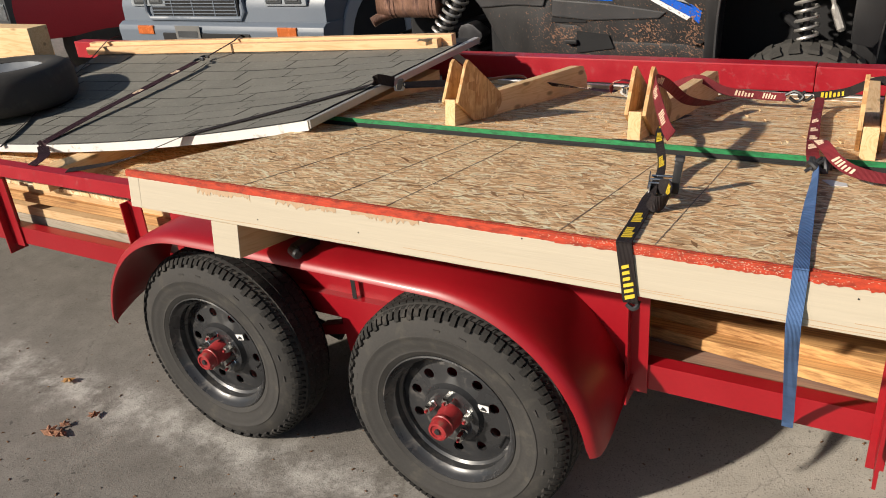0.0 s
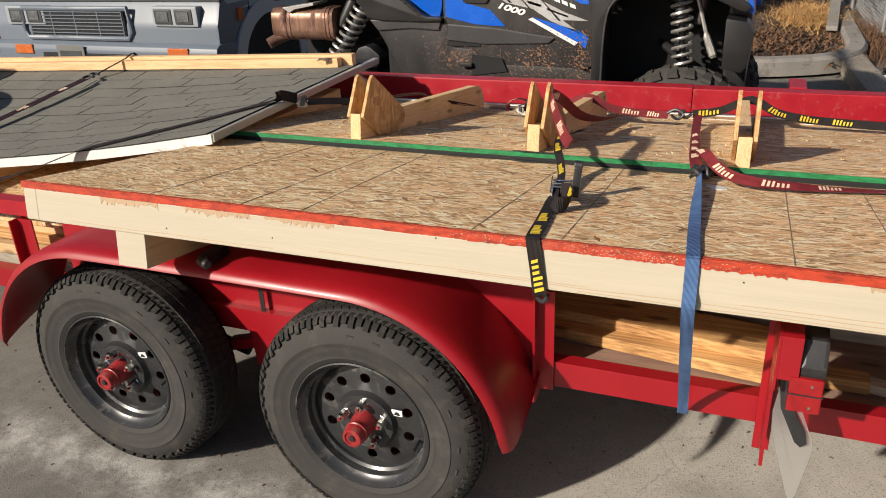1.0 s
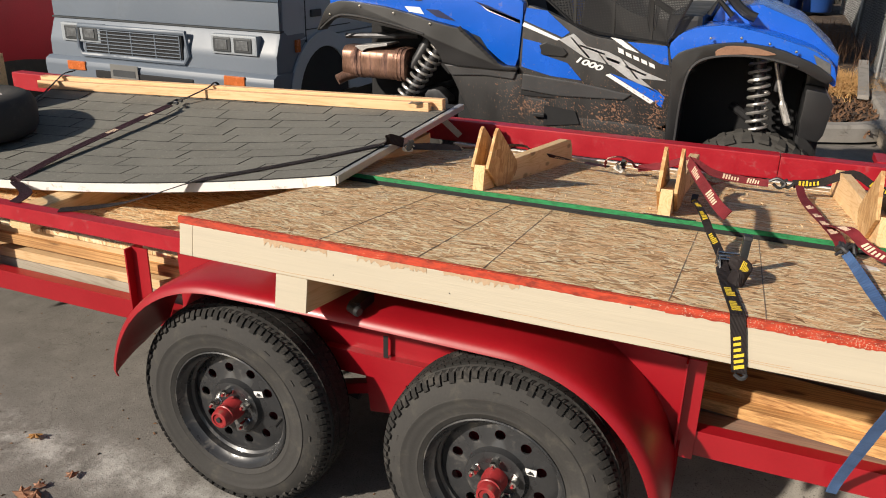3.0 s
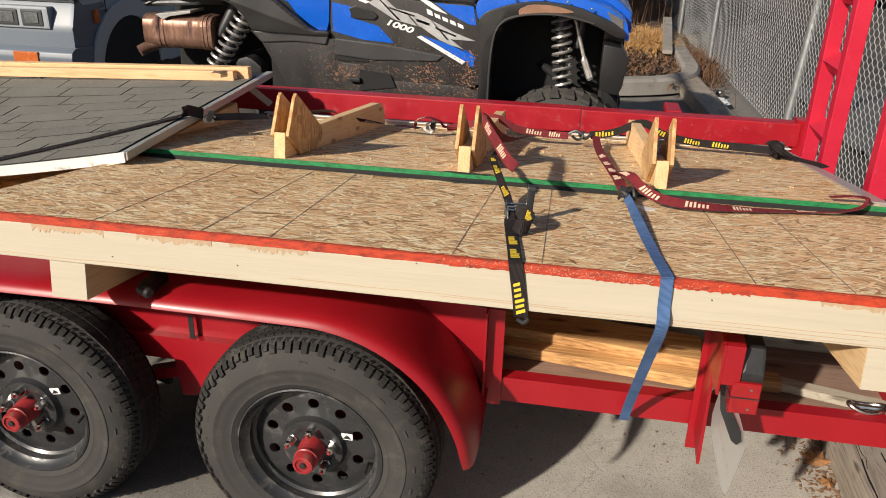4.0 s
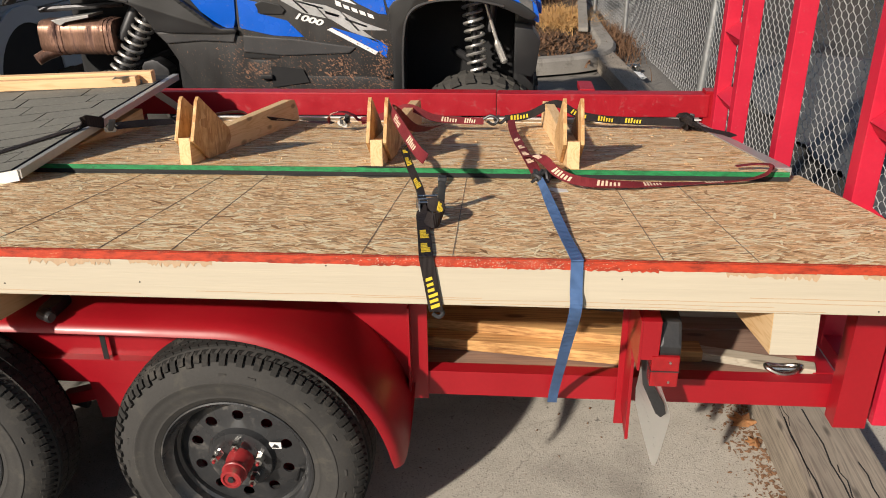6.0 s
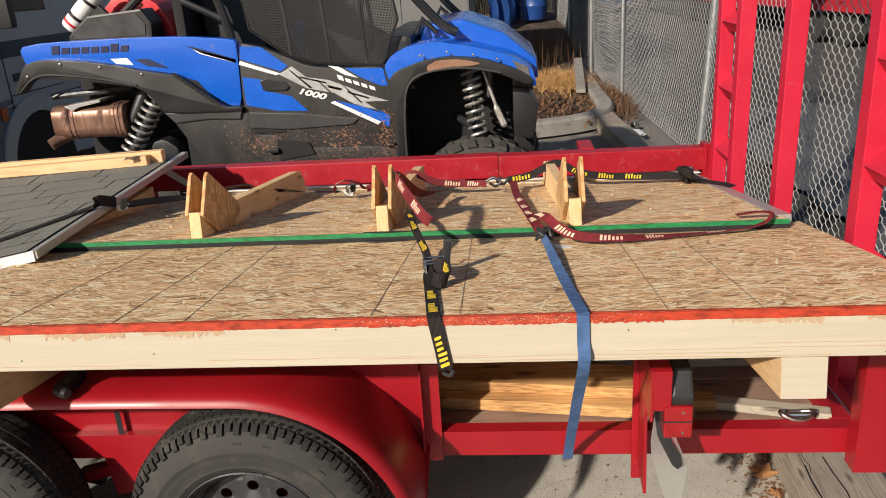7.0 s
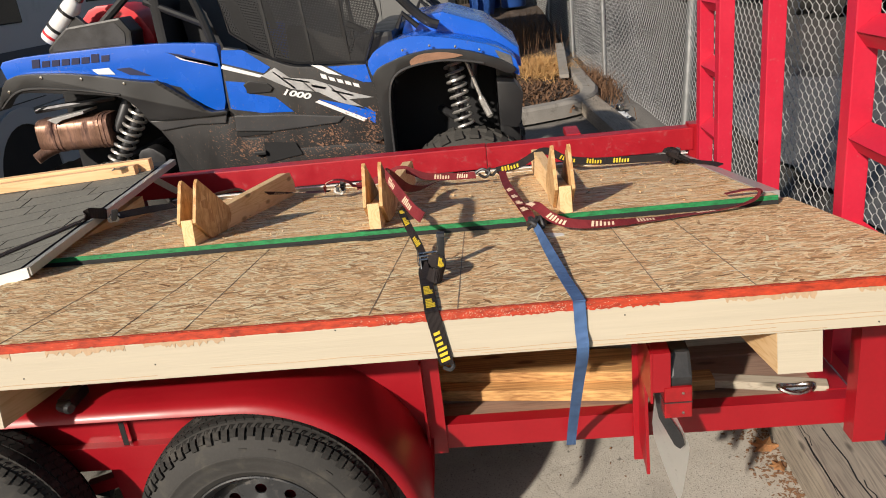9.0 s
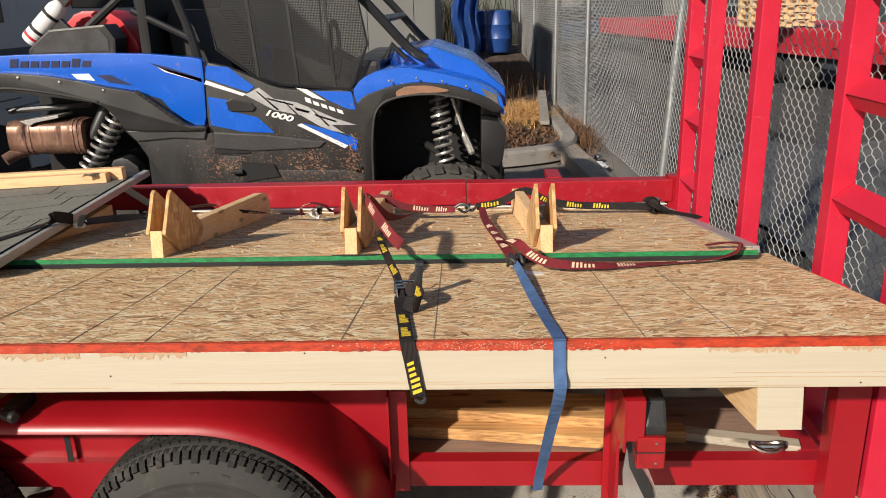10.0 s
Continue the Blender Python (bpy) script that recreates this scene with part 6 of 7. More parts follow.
box(W2 + 0.18, W2 + 0.36, 0.0, 0.08, 1.52, 1.86, 0.03, mir)
part("mirror", mir, "black", rv, smooth=True)
wheel_rv = part("wheel", lathe([(0.26, 0.0), (0.26, 0.22), (0.18, 0.20), (0.0, 0.19), (0.0, 0.1), (0.2, 0.08), (0.22, 0.0)], 32, closed=True), "galv", rv, "", Matrix.Translation((W2 - 0.26, 0.62, 0.41)) @ pose(0, 0, 0, 0, 0, -90), smooth=True)
part("tyre", lathe([(0.255, 0.02), (0.30, 0.0), (0.37, 0.01), (0.405, 0.05), (0.405, 0.19), (0.37, 0.23), (0.30, 0.24), (0.255, 0.22)], 40, closed=True), "rubber", wheel_rv, smooth=True)
for wy in (0.62, 6.2):
    for wx in (-W2 + 0.02, W2 - 0.26):
        if wy > 1 or wx < 0:
            part("wheel", lathe([(0.0, 0.0), (0.26, 0.0), (0.37, 0.01), (0.41, 0.05), (0.41, 0.19), (0.37, 0.23), (0.0, 0.24)], 32), "rubber", rv, "", Matrix.Translation((wx, wy, 0.41)) @ pose(0, 0, 0, 0, 0, -90), smooth=True)

# ---- red pickup beside it ----
pick = thing("red_pickup", "red pickup truck with shade-darkened front parked beside the motorhome", "pickup truck", Matrix.Translation((-7.6, 3.6, GROUND)))
part("body", prism(rounded([(-0.0, 0.45), (0.0, 0.95), (0.15, 1.08), (1.5, 1.18), (2.1, 1.75), (3.4, 1.75), (3.6, 1.15), (5.2, 1.12), (5.2, 0.45)], 1), 0, -0.95, 0.95, 0.06), "far_red", pick, smooth=True)
part("bumper", box(-0.98, 0.98, -0.14, 0.08, 0.38, 0.66, 0.05), "rv_dark", pick, smooth=True)
# dark box across the whole front stands in for the shade on it
part("grille_shade", box(-0.94, 0.94, -0.05, 0.06, 0.63, 1.02, 0.03), "rv_dark", pick)
for sx in (-0.8, 0.8):
    part("head_lamp", box(sx - 0.12, sx + 0.12, -0.06, 0.05, 0.76, 0.92, 0.02), "lamp_glass", pick)
for wx in (-0.95, 0.72):
    for wy in (0.95, 4.2):
        part("wheel", lathe([(0.0, 0.0), (0.22, 0.0), (0.36, 0.01), (0.39, 0.05), (0.39, 0.18), (0.36, 0.22), (0.0, 0.23)], 32), "rubber", pick, "", Matrix.Translation((wx, wy, 0.39)) @ pose(0, 0, 0, 0, 0, -90), smooth=True)

# ---- chain-link fence ----


FENCE = [(2.64, -4.0), (2.54, -1.3), (2.43, 1.75), (2.29, 5.30), (2.158, 8.87), (2.055, 11.6), (1.95, 14.6), (1.85, 17.6)]
fence = thing("chain_link_fence", "galvanised chain-link fence with pipe posts", "fence")


def fence_at(s):
    """Place along the fence, s metres from its near end."""
    for (a, b), (c, d) in zip(FENCE, FENCE[1:]):
        l = math.hypot(c - a, d - b)
        if s <= l:
            return Vector((a + (c - a) * s / l, b + (d - b) * s / l, 0))
        s -= l
    return Vector((*FENCE[-1], 0))


LENGTH = sum(math.hypot(c - a, d - b) for (a, b), (c, d) in zip(FENCE, FENCE[1:]))
HIGH, DIA, ROW = 2.1, 0.040, 0.040
verts, faces = [], []
cols = int(LENGTH / DIA)
rows = int(HIGH / ROW)
for c in range(cols):
    base = len(verts)
    near = c * DIA < 11.5
    sub = 3 if near else 1
    for r in range(rows * sub + 1):
        turn = math.pi * (r / sub + c)
        swing = math.cos(turn)
        swing = math.copysign(abs(swing) ** 0.8, swing)
        s = (c + 0.5 + 0.56 * swing) * DIA
        p = fence_at(max(0.0, min(LENGTH, s)))
        bulge = 0.03 * noise.noise((s * 0.8, r / sub * 0.05, 3))
        off = 0.0055 * math.sin(turn)
        for q in range(3):
            a = 2 * math.pi * q / 3
            verts.append((p.x + off + bulge + 0.0024 * math.cos(a), p.y + 0.0024 * math.sin(a), GROUND + 0.05 + r / sub * ROW + 0.0012 * math.cos(a)))
    for r in range(rows * sub):
        for q in range(3):
            i, j = base + r * 3 + q, base + r * 3 + (q + 1) % 3
            faces.append((i, j, j + 3, i + 3))
me = bpy.data.meshes.new("wire_mesh")
me.from_pydata(verts, [], faces)
me.materials.append(M["wire"])
wire = new("wire_mesh", me)
wire.parent = fence
tagged(wire, "woven galvanised wire", kind="stuff")
for k, (px, py) in enumerate(FENCE):
    r = 0.036 if k == 3 else 0.028
    part("fence_post", sweep([(px - 0.03, py, GROUND), (px - 0.03 + (0.13 if k == 3 else 0.0), py, 2.2)], r, 14), "galv", fence, smooth=True)
bm = sweep([(x - 0.03, y, 2.16) for x, y in FENCE], 0.021, 10)
part("top_pipe", bm, "galv", fence, smooth=True)
for k in range(2):
    (x0, y0), (x1, y1) = FENCE[5 + k], FENCE[6 + k]
    bm = bmesh.new()
    ga = [[bm.verts.new((x0 + (x1 - x0) * u / 12 + 0.05 + 0.012 * math.sin(u * 2.1 + w), y0 + (y1 - y0) * u / 12, 0.08 + 1.9 * w / 4)) for w in range(5)] for u in range(13)]
    for u in range(12):
        for w in range(4):
            bm.faces.new((ga[u][w], ga[u + 1][w], ga[u + 1][w + 1], ga[u][w + 1]))
    bmesh.ops.solidify(bm, geom=bm.faces[:], thickness=0.003)
    part("privacy_screen", bm, "screen", fence, "dark woven privacy screen", smooth=True)


# ---- timber tie, kerb, verge ----
tie = thing("railway_tie", "cracked grey railway tie lying along the fence", "timber", Matrix.Translation((1.675, 0.9, GROUND)) @ pose(0, 0, 0, 0, 0, -1.5), "railway ties")
part("beam", box(-0.12, 0.13, -2.2, 2.6, 0.0, 0.15, 0.014), "tie", tie)
random.seed(9)
for k in range(14):
    cx, cy, ln = random.uniform(-0.10, 0.11), random.uniform(-1.2, 0.9), random.uniform(0.12, 0.5)
    pts = [(cx + random.uniform(-0.006, 0.006), cy + ln * q / 5, 0.1495) for q in range(6)]
    part("crack", ribbon(pts, random.uniform(0.002, 0.005), 0.002, (1, 0, 0)), "shade", tie)
lone("railway_tie", box(-0.11, 0.11, -1.1, 1.1, 0.0, 0.15, 0.012, m=Matrix.Translation((1.78, 6.3, GROUND)) @ pose(0, 0, 0, 0, 0, 4)), "tie", "weathered railway tie beside the kerb", "timber")
kerb = smoothline([(-2.5, 6.95, 0), (0.4, 6.80, 0), (1.2, 6.95, 0), (1.62, 7.25, 0), (1.78, 7.75, 0), (1.80, 8.6, 0), (1.80, 12.0, 0)], 6)
bm = bmesh.new()
sec = [(-0.11, 0.0), (-0.10, 0.13), (-0.07, 0.16), (0.07, 0.16), (0.10, 0.13), (0.11, 0.0)]
rows_k = []
for k, p in enumerate(kerb):
    d = (kerb[min(k + 1, len(kerb) - 1)] - kerb[max(k - 1, 0)]).normalized()
    nrm = Vector((d.y, -d.x, 0))
    rows_k.append([bm.verts.new(p + nrm * u + Vector((0, 0, w + 0.004 * noise.noise(p * 3)))) for u, w in sec])
for a, b in zip(rows_k, rows_k[1:]):
    for s in range(len(sec) - 1):
        bm.faces.new((a[s], a[s + 1], b[s + 1], b[s]))
bm.faces.new(rows_k[0])
bm.faces.new(rows_k[-1])
lone("kerb", bm, "concrete", "rounded grey concrete kerb round the planting bed", "kerb", kind="structure", smooth=True)
bm = bmesh.new()
nx, ny = 26, 40
grid = [[bm.verts.new((-3 + 4.9 * a / nx, 7.0 + 12 * b / ny, 0.06 + 0.05 * noise.noise((a * 0.5, b * 0.5, 0)) + 0.03 * noise.noise((a * 1.7, b * 1.7, 4)) + max(0.0, b / ny - 0.25) * 0.75)) for b in range(ny + 1)] for a in range(nx + 1)]
for a in range(nx):
    for b in range(ny):
        if not (grid[a][b].co.y < 7.5 and grid[a][b].co.x > 1.3):
            bm.faces.new((grid[a][b], grid[a + 1][b], grid[a + 1][b + 1], grid[a][b + 1]))
lone("planting_bed", bm, "soil", "dry brown soil bed littered with leaves", "soil", kind="structure", smooth=True)


def blades(n, x0, x1, y0, y1, z, h, lean, w, seed):
    random.seed(seed)
    vs, fs = [], []
    for k in range(n):
        x, y = random.gauss((x0 + x1) / 2, (x1 - x0) / 4), random.gauss((y0 + y1) / 2, (y1 - y0) / 4)
        a, hh, l = random.uniform(0, 6.28), h * random.uniform(0.3, 1.0), lean * random.uniform(0.3, 1.6)
        b = len(vs)
        dx, dy = math.cos(a), math.sin(a)
        vs += [(x - dy * w, y + dx * w, z), (x + dy * w, y - dx * w, z), (x + dx * l * 0.4 + dy * w * 0.7, y + dy * l * 0.4 - dx * w * 0.7, z + hh * 0.7), (x + dx * l * 0.4 - dy * w * 0.7, y + dy * l * 0.4 + dx * w * 0.7, z + hh * 0.7), (x + dx * l, y + dy * l, z + hh)]
        fs += [(b, b + 1, b + 2, b + 3), (b + 3, b + 2, b + 4)]
    m = bpy.data.meshes.new("blades")
    m.from_pydata(vs, [], fs)
    return m


def plant(name, me, mat, label, category):
    me.materials.append(M[mat])
    return tagged(new(name, me), label, category, kind="stuff")


plant("dry_grass", blades(2600, 1.05, 1.75, 9.0, 10.8, 0.11, 0.13, 0.30, 0.0045, 1), "straw", "clump of straw-coloured dry grass", "grass")
plant("dry_brush", blades(800, 0.8, 1.8, 10.8, 15.0, 0.16, 0.60, 0.40, 0.003, 2), "brush", "brown dry brush along the fence", "brush")
plant("dry_brush", blades(900, 1.8, 2.15, 7.3, 9.6, 0.02, 0.20, 0.16, 0.004, 3), "brush", "brown weeds at the fence foot", "brush")
plant("leaf_litter", blades(1500, -0.2, 1.9, 7.2, 9.4, 0.08, 0.06, 0.10, 0.014, 4), "brush", "brown leaf litter on the soil bed", "leaves")
lone("white_plank", box(-0.06, 0.06, -1.1, 1.1, 0.0, 0.05, 0.004, m=Matrix.Translation((1.68, 9.9, 0.20)) @ pose(0, 0, 0, 4, 0, -4)), "concrete", "pale weathered plank lying in the bed", "board")
random.seed(21)
for cx, cy in ((1.93, 6.95), (2.02, 6.98)):
    lone("drink_can", lathe([(0.0, 0.0), (0.028, 0.0), (0.033, 0.006), (0.033, 0.11), (0.027, 0.12), (0.0, 0.119)], 16, m=Matrix.Translation((cx, cy, 0.036)) @ pose(0, 0, 0, 0, 0, 20)), "chrome", "dented silver drink can on the ground", "can", "litter at the fence", smooth=True)
bm = bmesh.new()
bmesh.ops.create_icosphere(bm, subdivisions=3, radius=0.12)
for v in bm.verts:
    v.co = Vector((v.co.x, v.co.y * 1.3, v.co.z * 0.35)) * (1 + 0.35 * noise.noise(v.co * 22))
lone("plastic_bag", bm, "white", "crumpled white plastic bag beside the kerb", "bag", m=Matrix.Translation((1.90, 6.55, 0.04)))

# ---- things in the distance ----
van = thing("box_trailer", "pale grey box trailer standing behind the buggy", "box trailer", Matrix.Translation((-1.35, 9.4, GROUND)))
part("body", box(-2.6, 1.55, 0.0, 2.4, 0.55, 3.0, 0.03), "far_white", van)
for k in range(7):
    part("rib", box(-2.5 + 0.62 * k, -2.46 + 0.62 * k, -0.012, 0.0, 0.6, 2.95), "far_white", van)
part("sill", box(-2.6, 1.55, -0.01, 2.4, 0.42, 0.55, 0.01), "rv_dark", van)
for wx in (-1.2, 0.4):
    part("wheel", lathe([(0.0, 0.0), (0.25, 0.0), (0.36, 0.02), (0.36, 0.2), (0.0, 0.22)], 24), "rubber", van, "", Matrix.Translation((wx, 0.1, 0.36)), smooth=True)
for bx, by in ((1.32, 17.0), (0.75, 17.3)):
    lone("plastic_barrel", lathe([(0.0, 0.0), (0.26, 0.0), (0.28, 0.03), (0.29, 0.28), (0.30, 0.30), (0.29, 0.32), (0.29, 0.58), (0.30, 0.60), (0.29, 0.62), (0.28, 0.88), (0.25, 0.91), (0.0, 0.90)], 24, m=Matrix.Translation((bx, by, 0.56)) @ pose(0, 0, 0, 90, 0, 0)), "barrel", "blue plastic barrel standing on the bank", "barrel", "barrels", smooth=True)
bm = bmesh.new()
rows_t = [[bm.verts.new((0.30 + 0.55 * u + 0.05 * math.sin(v * 9), 16.2 + 0.10 * math.sin(u * 14 + v * 2), 0.5 + 1.7 * v)) for u in [q / 12 for q in range(13)]] for v in [q / 8 for q in range(9)]]
for a, b in zip(rows_t, rows_t[1:]):
    for s in range(12):
        bm.faces.new((a[s], a[s + 1], b[s + 1], b[s]))
bmesh.ops.solidify(bm, geom=bm.faces[:], thickness=0.01)
lone("hanging_tarp", bm, "tarp", "blue tarpaulin hanging in folds", "tarp", smooth=True)
flat = thing("flatbed_trailer", "long red flatbed trailer parked beyond the fence", "trailer", Matrix.Translation((6.9, 11.0, GROUND)) @ pose(0, 0, 0, 0, 0, 97.2))
part("bed", box(-4.0, 15.0, -2.4, -0.06, 0.96, 1.08, 0.01), "far_red", flat)
part("side_beam", box(-4.0, 15.0, -0.06, 0.0, 0.62, 1.10, 0.01), "far_red", flat)
part("side_beam", box(-4.0, 15.0, -2.46, -2.4, 0.62, 1.10, 0.01), "far_red", flat)
for k in range(15):
    part("stake_pocket", box(-3.8 + 1.25 * k, -3.68 + 1.25 * k, 0.0, 0.035, 0.80, 1.06, 0.004), "far_red", flat)
for k in range(4):
    part("reflector", box(-0.5 + 0.42 * k, -0.32 + 0.42 * k, 0.0005, 0.004, 0.72 + 0.16 * (k % 2), 0.84 + 0.16 * (k % 2)), "white", flat, "white reflective patch")
for q in (-1.75, -0.75):
    part("chassis_beam", box(-3.8, 14.8, q - 0.06, q + 0.06, 0.42, 0.958, 0.01), "steel_dark", flat)
for wx in (2.6, 3.7, 9.5, 10.6):
    for q in (-0.36, -2.3):
        part("wheel", lathe([(0.0, 0.0), (0.25, 0.0), (0.42, 0.02), (0.42, 0.24), (0.0, 0.26)], 24), "rubber", flat, "", Matrix.Translation((wx, q, 0.42)), smooth=True)
part("landing_leg", box(0.55, 0.68, -0.42, -0.30, 0.0, 0.96, 0.006), "far_red", flat)
part("tool_box", box(0.9, 1.9, -0.55, -0.12, 0.42, 0.90, 0.02), "rv_dark", flat)
for k in range(6):
    p = thing("wood_pallet", "wooden pallet stacked on the flatbed", "pallet", Matrix.Translation((6.35, 14.0, 1.082 + 0.122 * k)) @ pose(0, 0, 0, 0, 0, 96 + 2 * (k % 2)), "pallet stack")
    for u in (-0.45, 0.0, 0.45):
        part("runner", box(u - 0.04, u + 0.04, -0.5, 0.5, 0.018, 0.10), "pine", p)
    for w in range(5):
        part("slat", box(-0.55, 0.55, -0.5 + 0.22 * w, -0.40 + 0.22 * w, 0.10, 0.12), "pine", p)
    for w in (-0.5, -0.06, 0.38):
        part("slat", box(-0.55, 0.55, w, w + 0.1, 0.0, 0.018), "pine", p)
# a low pale building and parked cars closing the far side
hall = thing("far_building", "pale metal-clad building beyond the yard", "building", Matrix.Translation((12.0, 34.0, GROUND)))
part("wall", box(-9.0, 26.0, 0.0, 10.0, 0.0, 4.6, 0.02), "far_white", hall)
part("roof", box(-9.3, 26.3, -0.3, 10.3, 4.6, 4.85, 0.03), "rv_dark", hall)
for k in range(5):
    part("roller_door", box(-6.5 + 6.2 * k, -3.0 + 6.2 * k, -0.05, 0.0, 0.0, 3.4, 0.01), "rv_dark", hall)
for cx, cy, cm in ((1.2, 25.5, "rv_dark"), (3.9, 26.5, "rv_navy"), (9.6, 25.0, "far_white")):
    car = thing("parked_car", "dark parked car beyond the fence" if cm != "far_white" else "pale parked car beyond the flatbed", "car", Matrix.Translation((cx, cy, GROUND)))
    part("body", prism(rounded([(-2.2, 0.35), (-2.2, 0.85), (-1.3, 0.95), (-0.7, 1.42), (0.9, 1.45), (1.6, 0.98), (2.2, 0.88), (2.2, 0.35)], 1), 1, 0.0, 1.75, 0.05), cm, car, smooth=True)
    part("side_glass", prism([(-1.05, 0.98), (-0.6, 1.36), (0.8, 1.38), (1.3, 1.0)], 1, -0.006, 0.05), "glass", car)
    for wx in (-1.4, 1.35):
        part("wheel", lathe([(0.0, 0.0), (0.18, 0.0), (0.31, 0.02), (0.32, 0.19), (0.0, 0.2)], 24), "rubber", car, "", Matrix.Translation((wx, -0.02, 0.32)), smooth=True)
# crumpled dark sheeting on the ground past the fence
bm = bmesh.new()
gx, gy = 60, 76
gr = [[bm.verts.new((2.75 + 4.2 * u / gx, 0.6 + 6.9 * w / gy, 0.03 + 0.045 * (1 - abs(noise.noise((u * 0.045 + 0.02 * w, w * 0.13, 3.0)) * 2)) ** 3 + 0.03 * noise.noise((u * 0.2, w * 0.2, 8)) + 0.012)) for w in range(gy + 1)] for u in range(gx + 1)]
for u in range(gx):
    for w in range(gy):
        bm.faces.new((gr[u][w], gr[u + 1][w], gr[u + 1][w + 1], gr[u][w + 1]))
lone("ground_sheeting", bm, "sheeting", "crumpled dark grey sheeting spread on the ground past the fence", "tarp", smooth=True)
plant("dark_brush", blades(2600, -4.5, 1.6, 19.5, 21.0, 0.3, 2.0, 0.5, 0.012, 12), "brush_dark", "dense dark bare brush behind the barrels", "brush")

# ---- tie-down straps ----
def frames_along(pts):
    P = [Vector(q) for q in pts]
    s, acc = [0.0], 0.0
    for a, b in zip(P, P[1:]):
        acc += (b - a).length
        s.append(acc)
    return P, s


def strap(name, label, pts, width, mat, across=(1, 0, 0), prints=(), ink="mark_yellow", m=STRAP, group="tie-down straps", n=6, side=1):
    """A webbing strap with printed marks: prints are (start, letters) along its length, drawn as plain bars."""
    line = smoothline(pts, n)
    t = thing(name, label, "strap", m, group)
    acr = across
    if isinstance(across, list):
        acr = []
        for k in range(len(line)):
            f = k / n
            a, b = Vector(across[min(int(f), len(across) - 1)]), Vector(across[min(int(f) + 1, len(across) - 1)])
            acr.append(a.lerp(b, f - int(f)))
    part("webbing", ribbon(line, width, 0.0022, acr), mat, t)
    P, s = frames_along(line)

    def at(d):
        k = 0
        while k < len(s) - 2 and s[k + 1] < d:
            k += 1
        f = (d - s[k]) / max(1e-6, s[k + 1] - s[k])
        p = P[k].lerp(P[k + 1], f)
        dr = (P[k + 1] - P[k]).normalized()
        w = Vector(acr[k] if isinstance(acr, list) else acr)
        w = (w - dr * w.dot(dr)).normalized()
        return p, dr, w, dr.cross(w) * side

    word = ((0.0, 0.0075, -0.32, 0.34), (0.0125, 0.0065, -0.32, 0.30), (0.024, 0.0065, -0.32, 0.34), (0.036, 0.0065, -0.32, 0.16), (0.048, 0.0065, -0.32, 0.16), (0.060, 0.0065, -0.32, 0.16))
    for start, n_bar in prints:
        for off, long, low, high in word:
            d0 = start + off * n_bar / 6
            if d0 + 0.040 > s[-1]:
                break
            bm = bmesh.new()
            rings = []
            for face in (1, -1):
                vs = []
                for dd, ww in ((0.0, low), (long, low), (long + 0.006 * (high - low), high), (0.006 * (high - low), high)):
                    p, dr, w, up = at(d0 + dd * n_bar / 6)
                    vs.append(bm.verts.new(p + w * ww * width + up * face * 0.0019))
                bm.faces.new(vs)
                rings.append(vs)
            for k in range(4):
                bm.faces.new((rings[0][k], rings[0][(k + 1) % 4], rings[1][(k + 1) % 4], rings[1][k]))
            part("printed_bar", bm, ink, t)
    return t


def ratchet(name, label, m, tall=0.085):
    """A ratchet buckle: two side plates, spool with gears, cross bars, a lever and an upright moulded grip beside it."""
    t = thing(name, label, "ratchet", m, "ratchet buckles")
    k = tall / 0.09
    for sx in (-0.017, 0.015):
        part("side_plate", prism(rounded([(-0.040 * k, -0.002), (0.036 * k, -0.002), (0.044 * k, 0.010), (0.012, 0.030 * k), (-0.036 * k, 0.016)], 1), 0, sx, sx + 0.002), "galv", t)
    part("spool", lathe([(0.0, -0.015), (0.012, -0.015), (0.012, 0.015), (0.0, 0.015)], 14, m=Matrix.Translation((0, 0.0, 0.014)) @ pose(0, 0, 0, 0, 0, 90)), "strap_black", t, smooth=True)
    for sx in (-0.0205, 0.0185):
        bm = lathe([(0.0, 0.0), (0.013, 0.0), (0.013, 0.002), (0.0, 0.002)], 14, m=Matrix.Translation((sx, 0, 0.014)) @ pose(0, 0, 0, 0, 0, -90))
        part("gear", bm, "chrome", t)
    for q in range(3):
        part("cross_bar", sweep([(-0.020, -0.020 + 0.02 * q, 0.026 * k + 0.004 * q), (0.030, -0.018 + 0.02 * q, 0.030 * k + 0.004 * q)], 0.003, 8), "chrome", t)
    part("lever", prism([(-0.006, 0.008), (0.008, 0.008), (0.014, 0.045 * k), (0.004, 0.048 * k)], 0, -0.0235, -0.0215), "steel_dark", t)
    part("grip", prism(rounded([(-0.010, 0.004), (0.010, 0.006), (0.020, tall * 0.90), (0.014, tall), (-0.002, tall * 0.98)], 1), 0, 0.028, 0.046, 0.004), "black", t, "moulded black grip", smooth=True)
    part("grip_cap", prism(rounded([(-0.004, tall * 0.86), (0.021, tall * 0.86), (0.018, tall + 0.003), (-0.002, tall + 0.001)], 1), 0, 0.0265, 0.0475, 0.003), "steel_dark", t)
    return t


strap("ratchet_strap", "black printed ratchet strap over the panel edge",
      [(0.5285, 0.012, 0.893), (0.527, -0.0035, 0.897), (0.518, -0.004, 0.95), (0.508, -0.0045, 1.004), (0.506, 0.004, 1.012), (0.494, 0.10, 1.0125), (0.481, 0.20, 1.013), (0.466, 0.31, 1.019), (0.458, 0.37, 1.026)],
      0.0295, "strap_black", [(1, 0, 0)] * 7 + [(1, 0, 0.2), (1, 0, 0.9)], prints=((0.022, 6), (0.16, 6), (0.27, 6)))
